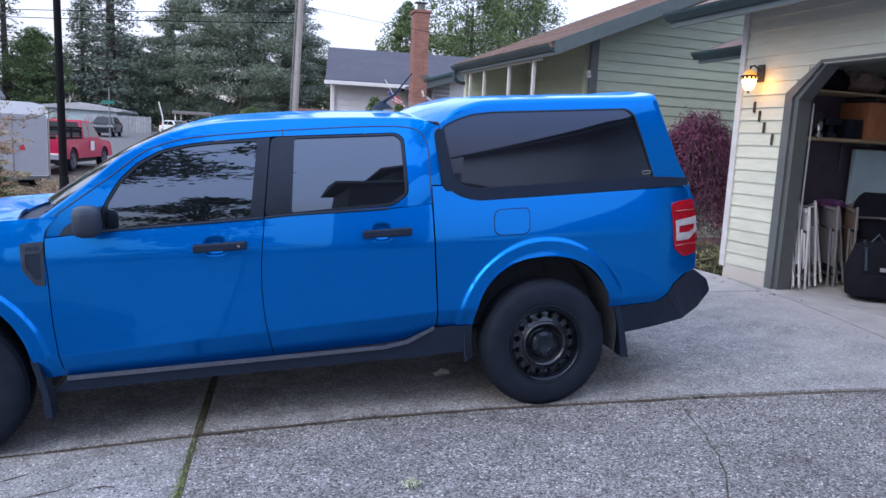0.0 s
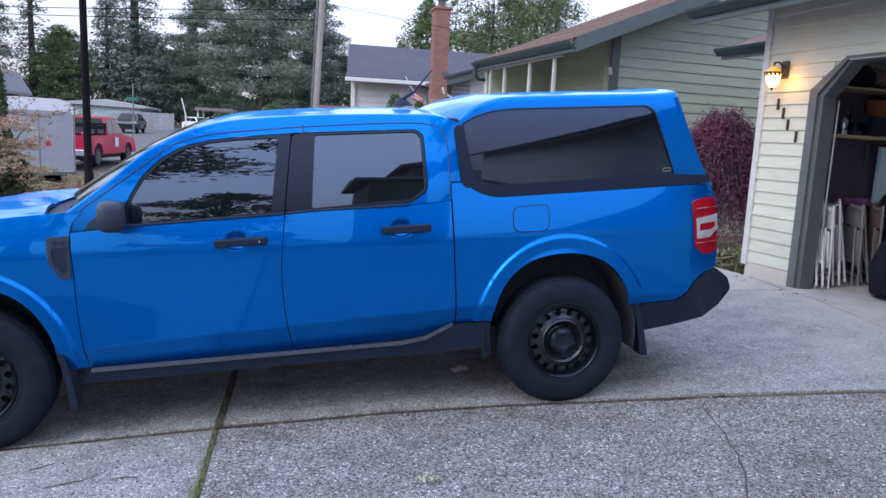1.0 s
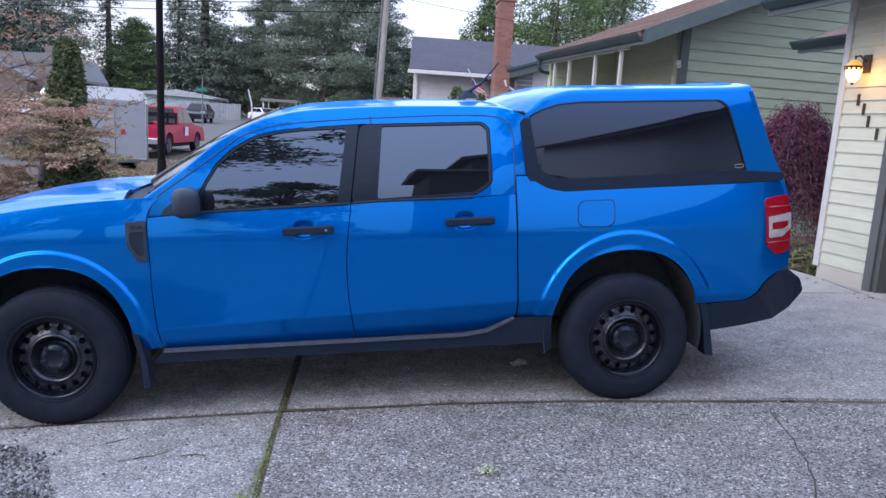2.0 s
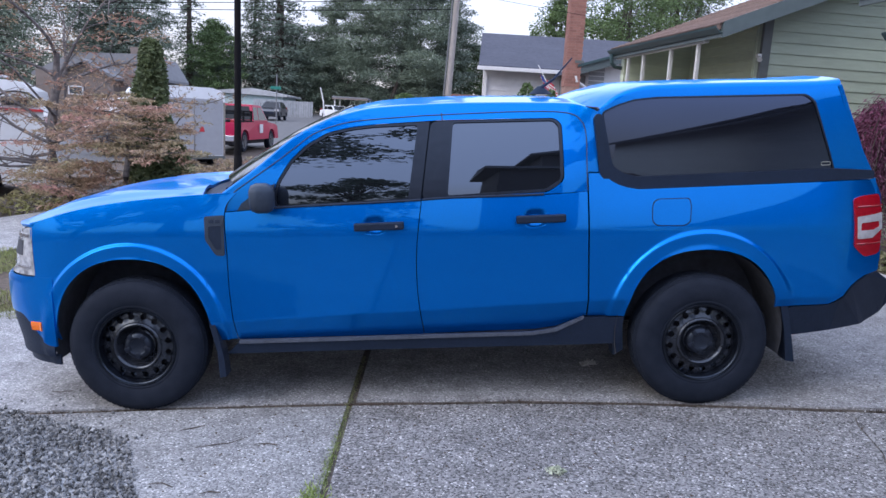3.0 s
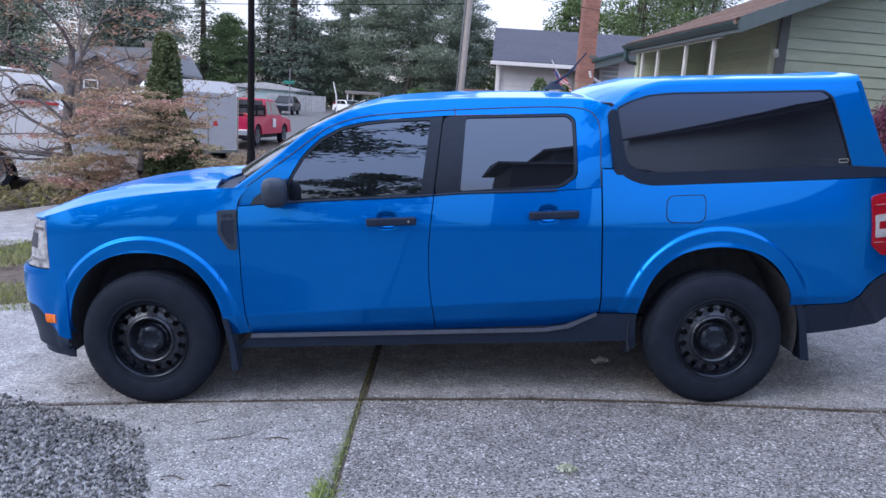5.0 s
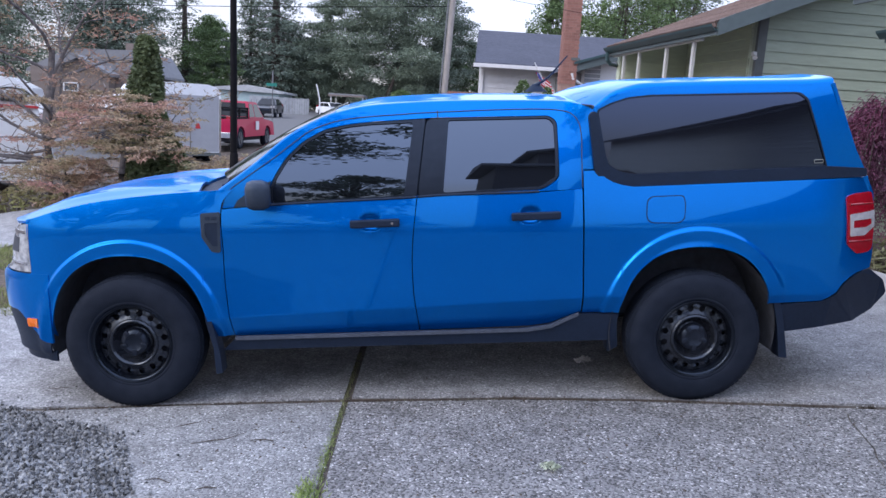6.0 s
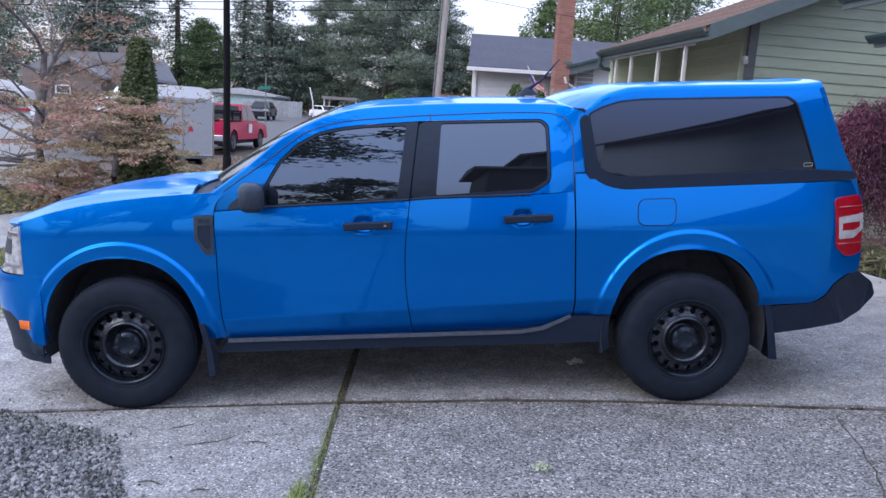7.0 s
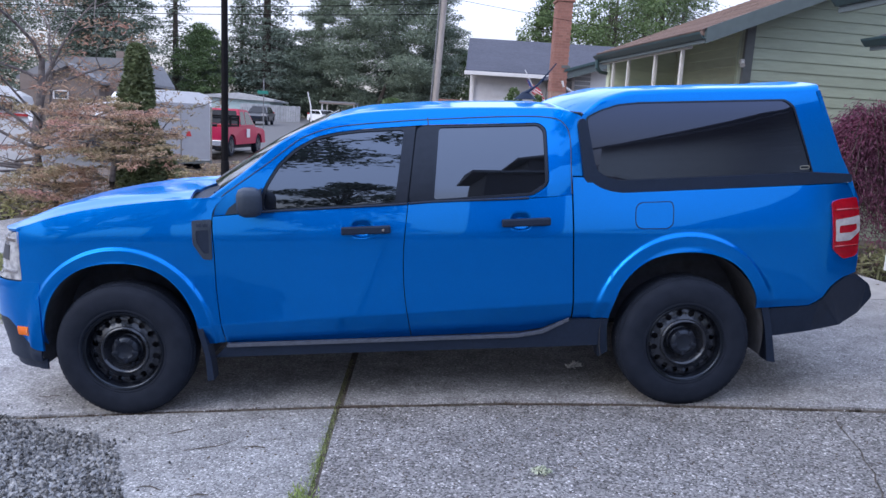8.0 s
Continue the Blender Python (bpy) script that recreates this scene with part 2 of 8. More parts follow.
M_BRICK = material("red_brick", (0.315, 0.158, 0.128), 0.9, second=(0.25, 0.122, 0.10), scale=20, bump=0.4, bump_scale=90, rand=0.14)
M_MORTAR = material("brick_mortar", (0.30, 0.19, 0.155), 0.95, vary=0.15, scale=30)
M_WHITE = material("white_painted_siding", (0.60, 0.60, 0.62), 0.7, vary=0.05, scale=6)
M_VANWHITE = material("white_vehicle_paint", (0.74, 0.76, 0.80), 0.3, vary=0.04, scale=8, coat=0.6)
M_REDPAINT = material("red_vehicle_paint", (0.40, 0.005, 0.055), 0.40, vary=0.06, scale=20, coat=0.1)
M_DKPAINT = material("dark_grey_vehicle_paint", (0.022, 0.024, 0.03), 0.35, vary=0.1, scale=20, coat=0.3)
M_BROWNWALL = material("brown_house_siding", (0.16, 0.13, 0.118), 0.85, vary=0.1, scale=4)
M_GREYROOF = material("grey_roof", (0.17, 0.175, 0.19), 0.95, vary=0.12, scale=4)
M_POSTBLK = material("black_enamel", (0.004, 0.004, 0.006), 0.75, vary=0.2, scale=15)
M_POSTBLK.node_tree.nodes["Principled BSDF"].inputs["Specular IOR Level"].default_value = 0.15
# White trailer's end face in shade, the shade put into a grey.
M_TRAILERSHADE = material("shaded_trailer_end", (0.33, 0.34, 0.37), 0.5, vary=0.05, scale=6)
M_POLEWOOD = material("weathered_pole_wood", (0.36, 0.335, 0.32), 0.95, second=(0.24, 0.22, 0.21), scale=12, bump=0.6, bump_scale=40, stretch=(4, 4, 0.4))
M_BARK = material("dark_bark", (0.085, 0.07, 0.06), 0.95, second=(0.04, 0.033, 0.03), scale=12, bump=0.8, bump_scale=30)
M_BARK_PALE = material("grey_maple_bark", (0.19, 0.17, 0.17), 0.9, second=(0.055, 0.048, 0.05), scale=16, bump=0.5, bump_scale=40)
# Needle colours run pale and cool to stand in for distance haze.
M_CONIFER = leaf_material("conifer_needles", (0.160, 0.205, 0.145), (0.105, 0.140, 0.105), translucent=0.10)
M_CONIFER_BL = leaf_material("blue_green_needles", (0.150, 0.195, 0.152), (0.105, 0.140, 0.115), translucent=0.10)
M_LEAFGRN = leaf_material("fresh_green_leaves", (0.15, 0.22, 0.085), (0.07, 0.115, 0.045))
M_ARBOR = leaf_material("arborvitae_foliage", (0.13, 0.165, 0.075), (0.08, 0.105, 0.05))
M_MAPLE = leaf_material("salmon_maple_leaves", (0.39, 0.175, 0.15), (0.24, 0.215, 0.125), rand=0.35)
M_MAPLE_OLIVE = leaf_material("olive_salmon_maple_leaves", (0.44, 0.215, 0.20), (0.29, 0.28, 0.15), rand=0.45)
M_MAPLE_RED = leaf_material("burgundy_maple_leaves", (0.23, 0.055, 0.115), (0.11, 0.04, 0.085), rand=0.5)
M_IVY = leaf_material("ground_cover_leaves", (0.33, 0.34, 0.13), (0.20, 0.15, 0.085))
M_WEED = leaf_material("weed_leaves", (0.21, 0.25, 0.115), (0.21, 0.185, 0.11))
M_FENCE = material("grey_board_fence", (0.30, 0.31, 0.33), 0.9, vary=0.15, scale=3, rand=0.15)

# ---- building tools ----
def mesh_ob(name, bm, mat, smooth=False, sharp=40):
    me = bpy.data.meshes.new(name)
    bmesh.ops.recalc_face_normals(bm, faces=bm.faces)
    if smooth:
        for f in bm.faces:
            f.smooth = True
        lim = radians(sharp)
        for e in bm.edges:
            if len(e.link_faces) == 2 and e.calc_face_angle(0) > lim:
                e.smooth = False
    bm.to_mesh(me)
    bm.free()
    if mat is not None:
        me.materials.append(mat)
    return new(name, me)


def thing(name, m=None, label="", category="", group="", kind=""):
    ob = new(name)
    ob.empty_display_size = 0.1
    if m is not None:
        ob.matrix_world = m
    return tagged(ob, label, category, group, kind)


def part(name, bm, mat, parent, label="", smooth=False, sharp=40):
    ob = mesh_ob(name, bm, mat, smooth, sharp)
    ob.parent = parent
    if label:
        tagged(ob, label)
    return ob


def solo(name, bm, mat, label, category, group="", kind="", smooth=False, m=None, sharp=40):
    ob = mesh_ob(name, bm, mat, smooth, sharp)
    if m is not None:
        ob.matrix_world = m
    return tagged(ob, label, category, group, kind)


def box(bm, x0, y0, z0, x1, y1, z1, bevel=0.0, m=None):
    mat = Matrix.Translation(((x0 + x1) / 2, (y0 + y1) / 2, (z0 + z1) / 2)) @ Matrix.Diagonal((abs(x1 - x0), abs(y1 - y0), abs(z1 - z0), 1))
    if m is not None:
        mat = m @ mat
    r = bmesh.ops.create_cube(bm, size=1, matrix=mat)
    if bevel > 0:
        edges = list({e for v in r["verts"] for e in v.link_edges})
        bmesh.ops.bevel(bm, geom=edges, offset=bevel, segments=2, affect="EDGES", profile=0.5)
    return bm


def abox(*a, **k):
    return box(bmesh.new(), *a, **k)


def tube(bm, pts, radii, seg=8, caps=True):
    """A round bar through pts, with a radius for each."""
    rings = []
    pts = [Vector(p) for p in pts]
    for i, p in enumerate(pts):
        d = (pts[min(i + 1, len(pts) - 1)] - pts[max(i - 1, 0)]).normalized()
        side = d.cross(Vector((0, 0, 1)))
        if side.length < 1e-3:
            side = d.cross(Vector((1, 0, 0)))
        side.normalize()
        up = side.cross(d)
        r = radii[i] if isinstance(radii, (list, tuple)) else radii
        rings.append([bm.verts.new(p + r * (math.cos(a) * side + math.sin(a) * up)) for a in (2 * math.pi * k / seg for k in range(seg))])
    for a, b in zip(rings, rings[1:]):
        for k in range(seg):
            bm.faces.new((a[k], a[(k + 1) % seg], b[(k + 1) % seg], b[k]))
    if caps:
        bm.faces.new(rings[0][::-1])
        bm.faces.new(rings[-1])
    return bm


def lathe(bm, profile, seg=48, m=None, closed=False):
    """Turns (radius, height) points round the local y axis."""
    m = m or Matrix.Identity(4)
    rings = []
    for r, h in profile:
        if r < 1e-6:
            rings.append([bm.verts.new(m @ Vector((0, h, 0)))])
        else:
            rings.append([bm.verts.new(m @ Vector((r * math.cos(2 * math.pi * k / seg), h, r * math.sin(2 * math.pi * k / seg)))) for k in range(seg)])
    pairs = list(zip(rings, rings[1:]))
    if closed:
        pairs.append((rings[-1], rings[0]))
    for a, b in pairs:
        for k in range(seg):
            k2 = (k + 1) % seg
            if len(a) == 1 and len(b) == 1:
                continue
            if len(a) == 1:
                bm.faces.new((a[0], b[k2], b[k]))
            elif len(b) == 1:
                bm.faces.new((a[k], a[k2], b[0]))
            else:
                bm.faces.new((a[k], a[k2], b[k2], b[k]))
    return bm


def sheet(bm, fn, nu, nv, thick=None):
    """A grid of fn(u, v) -> point, u and v from 0 to 1."""
    g = [[bm.verts.new(fn(i / nu, j / nv)) for j in range(nv + 1)] for i in range(nu + 1)]
    for i in range(nu):
        for j in range(nv):
            bm.faces.new((g[i][j], g[i + 1][j], g[i + 1][j + 1], g[i][j + 1]))
    if thick:
        solidify(bm, thick)
    return bm


def solidify(bm, thick):
    bmesh.ops.recalc_face_normals(bm, faces=bm.faces)
    bmesh.ops.solidify(bm, geom=list(bm.faces), thickness=thick)
    return bm


def interp(pts, x):
    """Piecewise-linear value of pts ((x, v), ...) at x."""
    if x <= pts[0][0]:
        return pts[0][1]
    for (a, va), (b, vb) in zip(pts, pts[1:]):
        if x <= b:
            return va + (vb - va) * (x - a) / (b - a) if b > a else vb
    return pts[-1][1]


def curve_at(pts, x):
    """A smooth value through pts ((x, v), ...)."""
    n = len(pts)
    if x <= pts[0][0]:
        return pts[0][1]
    if x >= pts[-1][0]:
        return pts[-1][1]
    for i in range(n - 1):
        if x <= pts[i + 1][0]:
            break
    slope = []
    for k in (i, i + 1):
        a, b = pts[max(k - 1, 0)], pts[min(k + 1, n - 1)]
        slope.append((b[1] - a[1]) / (b[0] - a[0]))
    h = pts[i + 1][0] - pts[i][0]
    t = (x - pts[i][0]) / h
    return ((2 * t ** 3 - 3 * t ** 2 + 1) * pts[i][1] + (t ** 3 - 2 * t ** 2 + t) * h * slope[0]
            + (-2 * t ** 3 + 3 * t ** 2) * pts[i + 1][1] + (t ** 3 - t ** 2) * h * slope[1])


def rounded(poly, r=0.02, seg=4):
    """A closed outline with its corners rounded."""
    out, n = [], len(poly)
    for i in range(n):
        p, a, b = (Vector(poly[k % n]) for k in (i, i - 1, i + 1))
        da, db = (a - p), (b - p)
        q = min(r, da.length * 0.45, db.length * 0.45)
        s, e = p + da.normalized() * q, p + db.normalized() * q
        for k in range(seg + 1):
            t = k / seg
            out.append(tuple((1 - t) ** 2 * s + 2 * t * (1 - t) * p + t * t * e))
    return out


def smooth_line(pts, n=5):
    """More points along an open line, on a smooth curve through pts."""
    out, m = [], len(pts)
    for i in range(m - 1):
        p0, p1, p2, p3 = (Vector(pts[max(0, min(m - 1, i + k))]) for k in (-1, 0, 1, 2))
        for k in range(n):
            t = k / n
            q = 0.5 * (2 * p1 + (p2 - p0) * t + (2 * p0 - 5 * p1 + 4 * p2 - p3) * t * t + (3 * p1 - p0 - 3 * p2 + p3) * t ** 3)
            out.append(tuple(q))
    return out + [tuple(pts[-1])]


def plate(bm, outline, place, holes=(), thick=0.01, dx=0.0, dz=0.0):
    """A plate with holes; place(x, z, d) puts an outline point in space, d deep. dx, dz: cuts that let it follow a curved place."""
    tmp = bmesh.new()
    edges = []
    for loop in (outline, *holes):
        vs = [tmp.verts.new((x, 0, z)) for x, z in loop]
        edges += [tmp.edges.new((vs[i], vs[(i + 1) % len(vs)])) for i in range(len(vs))]
    bmesh.ops.triangle_fill(tmp, use_beauty=True, use_dissolve=False, edges=edges)
    for axis, step in ((0, dx), (2, dz)):
        if step:
            lo, hi = min(v.co[axis] for v in tmp.verts), max(v.co[axis] for v in tmp.verts)
            for k in range(1, int((hi - lo) / step) + 1):
                no = Vector((1, 0, 0)) if axis == 0 else Vector((0, 0, 1))
                bmesh.ops.bisect_plane(tmp, geom=tmp.verts[:] + tmp.edges[:] + tmp.faces[:], plane_co=no * (lo + k * step + 1e-4), plane_no=no, dist=1e-6)
    front = {v: bm.verts.new(place(v.co.x, v.co.z, 0)) for v in tmp.verts}
    back = {v: bm.verts.new(place(v.co.x, v.co.z, thick)) for v in tmp.verts} if thick else {}
    for f in tmp.faces:
        bm.faces.new([front[v] for v in f.verts])
        if thick:
            bm.faces.new([back[v] for v in reversed(f.verts)])
    if thick:
        for e in tmp.edges:
            if len(e.link_faces) == 1:
                a, b = e.verts
                bm.faces.new((front[a], front[b], back[b], back[a]))
    tmp.free()
    return bm


def smoothstep(a, b, x):
    t = max(0.0, min(1.0, (x - a) / (b - a)))
    return t * t * (3 - 2 * t)


SLOPE = math.tan(radians(3.5))


def ground_z(x, y=0.0):
    """The driveway climbs towards the garage; the street lies lower."""
    return SLOPE * max(-5.5, min(6.25, x)) + 0.022 * max(0.0, min(y, 90.0) - 10.0)

# ---- the blue pickup with its canopy; built level, x to the tail, y across, then set on the sloping drive ----
CY = 0.92                                     # half its width
PROFILE = ((0.28, 0.004), (0.50, 0.002), (0.70, 0.0), (0.90, 0.0), (0.985, 0.001), (1.03, 0.006), (1.12, 0.020), (1.30, 0.052))
WHEELS = (0.0, 3.076)


def plan_in(x):
    """How far the side turns in towards the nose and the tail."""
    if x < -0.30:
        u = min(1.0, (-0.30 - x) / 0.53)
        return 0.45 - 0.45 * (1 - u ** 2.2) ** (1 / 2.2)
    if x > 3.70:
        return 0.10 * ((x - 3.70) / 0.42) ** 2.2
    return 0.0


def flare(x, z):
    """The raised lip round each wheel arch, with a crisp outer step."""
    out = 0.0
    for cx, zc, k, r in ((-0.008, 0.40, 0.95, 0.506), (3.070, 0.415, 0.92, 0.522)):
        d = math.hypot(x - cx, (z - zc) * k)
        fade = 1.0 if cx < 1 or x < cx else smoothstep(0.52, 0.70, z)
        out += fade * (0.016 * (1 - smoothstep(r - 0.014, r + 0.004, d)) + 0.006 * (1 - smoothstep(r - 0.10, r - 0.06, d)))
    return out


def tuck(x, z):
    """Below a crease that rises to the tail the doors turn in."""
    d = 0.476 + 0.050 * max(0.0, min(x, 2.6)) - z
    return 0.0 if d < -0.006 else (0.50 * (d + 0.006) ** 2 / 0.024 if d < 0.006 else 0.50 * d)


def side_y(x, z):
    return curve_at(PROFILE, z) + plan_in(x) - flare(x, z) + tuck(x, z)


def roll_in(x):
    """How far the top of the fender turns in."""
    return 0.010 * smoothstep(-0.53, -0.25, x)


def fender_y(x, z):
    t = max(0.0, min(1.0, (z - curve_at(FENDER_TOP, x) + 0.16) / 0.16)) * (1 - smoothstep(0.36, 0.52, x))
    return side_y(x, z) + roll_in(x) * t ** 2.2


def door_y(x, z):
    """The doors have a dished pocket behind each handle."""
    dish = 0.0
    for hx, hz in ((1.300, 1.019), (2.154, 1.053)):
        d = (abs((x - hx) / 0.060) ** 3 + abs((z - hz) / 0.050) ** 3) ** (1 / 3)
        dish += 0.016 * (1 - smoothstep(0.45, 1.0, d))
    return side_y(x, z) + dish


ARCH_F = lambda x: 0.40 + 0.45 * max(0.0, 1 - abs((x + 0.008) / 0.412) ** 2.3) ** (1 / 2.3)
ARCH_R = lambda x: 0.42 + 0.46 * max(0.0, 1 - abs((x - 3.070) / 0.425) ** 2.3) ** (1 / 2.3)
FENDER_TOP = ((-0.86, 0.972), (-0.68, 1.006), (-0.58, 1.028), (-0.48, 1.050), (-0.35, 1.088), (-0.17, 1.128), (0.04, 1.158), (0.28, 1.180), (0.42, 1.190), (0.60, 1.20))
BELT = ((0.50, 1.090), (0.79, 1.112), (1.50, 1.145), (1.69, 1.158), (2.18, 1.172), (2.46, 1.190))
DOOR_F = ((0.379, 0.536), (0.677, 0.517), (0.894, 0.515), (1.08, 0.511), (1.14, 0.528), (1.20, 0.585))
DOOR_S = ((0.413, 1.556), (0.665, 1.525), (0.883, 1.522), (1.15, 1.549))
DOOR_R = ((0.50, 2.450), (0.95, 2.440), (1.24, 2.434))


def mirror_y(p, far):
    return Vector((p[0], 2 * CY - p[1], p[2])) if far else Vector(p)


def panel(far, x0, x1, bottom, top, nu, nv, gap=0.0025, thick=0.012, xs=None, surf=side_y):
    """A pressed panel between two edges x0(z), x1(z), a lower and an upper edge, with turned-in rims."""
    bm = bmesh.new()

    def pt(u, v):
        xm0, xm1 = (x0(0.75) if callable(x0) else x0), (x1(0.75) if callable(x1) else x1)
        x = xs[min(int(round(u * nu)), len(xs) - 1)] if xs else xm0 + (xm1 - xm0) * u
        z = bottom(x) + (top(x) - bottom(x)) * v
        a = (x0(z) if callable(x0) else x0) + gap
        b = (x1(z) if callable(x1) else x1) - gap
        xx = a + (b - a) * ((x - xm0) / (xm1 - xm0))
        return mirror_y((xx, surf(xx, z), z), far)
    sheet(bm, pt, nu, nv)
    rim = [e for e in bm.edges if len(e.link_faces) == 1]
    r = bmesh.ops.extrude_edge_only(bm, edges=rim)
    for v in (g for g in r["geom"] if isinstance(g, bmesh.types.BMVert)):
        v.co.y += -thick if far else thick
    return bm


def arch_xs(a, b, cx, hw, n=22):
    """Column places, dense at both feet of a wheel arch."""
    s = [cx - hw * math.cos(math.pi * k / (2 * n)) for k in range(2 * n + 1)]
    left = [cx - hw + (a - cx + hw) * (k / 20) ** 1.6 for k in range(20, 0, -1)]
    right = [cx + hw + (b - cx - hw) * (k / 20) ** 1.6 for k in range(1, 21)]
    return left + s + right


def upper_y(z):
    return 0.030 + 0.06 * (z - 1.12) + 0.42 * (z - 1.12) ** 2


def cap_y(z):
    return 0.060 + 0.085 * max(0.0, z - 1.24) ** 2 + 0.9 * max(0.0, z - 1.66) ** 2


def on_cab(far, off=0.0):
    def f(x, z, d):
        k = 0.7 * smoothstep(2.30, 2.52, x)          # the rear corner swells out to meet the canopy
        return mirror_y((x, upper_y(z) * (1 - k) + (cap_y(z) + 0.004) * k + off + d, z), far)
    return f


def on_cap(far, off=0.0):
    def f(x, z, d):
        rear = max(0.0, x - 3.55)
        return mirror_y((x, cap_y(z) + off + d + 0.10 * rear * rear, z), far)
    return f


WIN_F = ((0.781, 1.190), (0.806, 1.252), (0.866, 1.348), (0.954, 1.430), (1.066, 1.492), (1.186, 1.518), (1.304, 1.531), (1.532, 1.541), (1.479, 1.158), (0.781, 1.122))
WIN_R = ((1.721, 1.552), (2.258, 1.562), (2.286, 1.535), (2.293, 1.256), (2.214, 1.204), (1.689, 1.172))
SIDE_TOP = ((0.500, 1.185), (0.690, 1.322), (0.870, 1.468), (1.050, 1.563), (1.175, 1.603), (1.298, 1.626), (1.546, 1.643), (1.796, 1.651), (2.299, 1.649), (2.400, 1.640), (2.470, 1.618), (2.520, 1.585))
FRAME_TOP = ((0.511, 1.085), (0.526, 1.140), (0.562, 1.196), (0.63, 1.246), (0.705, 1.298), (0.797, 1.362), (0.90, 1.440), (1.002, 1.508), (1.182, 1.560), (1.486, 1.585), (1.645, 1.594), (2.100, 1.610), (2.332, 1.602), (2.406, 1.558), (2.428, 1.480), (2.431, 1.360), (2.434, 1.250), (2.438, 1.196))


def steel_wheel(parent, x, y, near=True):
    """A steel wheel with vent holes and a hub cap, and its tyre."""
    s = 1 if near else -1
    m = Matrix.Translation((x, y, 0.365)) @ Matrix.Diagonal((1.012, s, 1.012, 1))
    hub = thing("wheel")
    hub.parent = parent
    # tyre, its outer face at y = 0, 0.225 wide
    prof = [(0.210, 0.016), (0.219, 0.006), (0.226, 0.003), (0.232, 0.005), (0.238, 0.001), (0.262, -0.002), (0.285, -0.004), (0.315, 0.001), (0.332, 0.006), (0.342, 0.014), (0.352, 0.022), (0.360, 0.038),
            (0.365, 0.060), (0.366, 0.112), (0.365, 0.165), (0.360, 0.188), (0.340, 0.215), (0.285, 0.228), (0.210, 0.21)]
    bm = lathe(bmesh.new(), prof, 72, m)
    for k in range(72):                        # tread blocks along the shoulder
        a = 2 * math.pi * k / 72
        mm = m @ Matrix.Rotation(a, 4, "Y") @ Matrix.Translation((0.3545, 0.034, 0))
        box(bm, -0.010, -0.009, -0.0125, 0.0025, 0.011, 0.0125, m=mm)
        mm = m @ Matrix.Rotation(a + 0.04, 4, "Y") @ Matrix.Translation((0.366, 0.085, 0))
        box(bm, -0.006, -0.03, -0.0125, 0.002, 0.03, 0.0125, m=mm)
    tagged(part("tyre", bm, M_RUBBER, hub, "worn black all-season tyre", smooth=True, sharp=30), kind="stuff")
    # rim flange and barrel
    bm = lathe(bmesh.new(), [(0.212, 0.016), (0.216, 0.008), (0.213, 0.004), (0.206, 0.006), (0.203, 0.013), (0.198, 0.015), (0.196, 0.022), (0.1925, 0.026),
                             (0.190, 0.048), (0.184, 0.075), (0.170, 0.08)], 72, m)
    rim = part("rim", bm, M_RIMDULL, hub, "black painted steel rim", smooth=True, sharp=50)
    # disc with sixteen round vents between two radii
    bm = bmesh.new()
    circ = lambda cx, cz, r, n: [(cx + r * math.cos(2 * math.pi * k / n), cz + r * math.sin(2 * math.pi * k / n)) for k in range(n)]
    holes = [circ(0, 0, 0.131, 48)]
    holes += [circ(0.163 * math.cos(2 * math.pi * k / 16 + 0.16), 0.163 * math.sin(2 * math.pi * k / 16 + 0.16), 0.0172, 14) for k in range(16)]

    def disc(px, pz, d):
        r = math.hypot(px, pz)
        return m @ Vector((px, 0.046 - 0.50 * max(0.0, 0.156 - r) + 0.9 * max(0.0, r - 0.180) + d, pz))
    plate(bm, circ(0, 0, 0.1885, 64), disc, holes, 0.006)
    part("wheel_disc", bm, M_STEELBLK, hub, smooth=True, sharp=35)
    bm = lathe(bmesh.new(), [(0.133, 0.035), (0.129, 0.026), (0.121, 0.022), (0.114, 0.026), (0.108, 0.046), (0.098, 0.066), (0.080, 0.074), (0.068, 0.068), (0.062, 0.058), (0.055, 0.050)], 48, m)
    part("hub_bowl", bm, M_STEELBLK, hub, smooth=True, sharp=50)
    bm = lathe(bmesh.new(), [(0.076, 0.062), (0.072, 0.044), (0.062, 0.033), (0.048, 0.029), (0.040, 0.034), (0.0, 0.034)], 32, m)
    for k in range(5):
        a = 2 * math.pi * k / 5 + 0.3
        mm = m @ Matrix.Rotation(a, 4, "Y") @ Matrix.Translation((0.058, 0.036, 0))
        box(bm, -0.020, -0.009, -0.013, 0.015, 0.009, 0.013, 0.004, m=mm)
    part("hub_cap", bm, M_GLOSSBLK, hub, "black plastic hub cap", smooth=True, sharp=40)
    bm = lathe(bmesh.new(), [(0.0, 0.100), (0.186, 0.100), (0.190, 0.13), (0.0, 0.13)], 32, m)
    part("brake_drum", bm, M_DARK, hub)
    bm = tube(bmesh.new(), [m @ Vector((-0.10, 0.045, -0.168)), m @ Vector((-0.088, 0.035, -0.150))], 0.004, 6)
    part("valve", bm, M_BLACKPL, rim)
    return hub


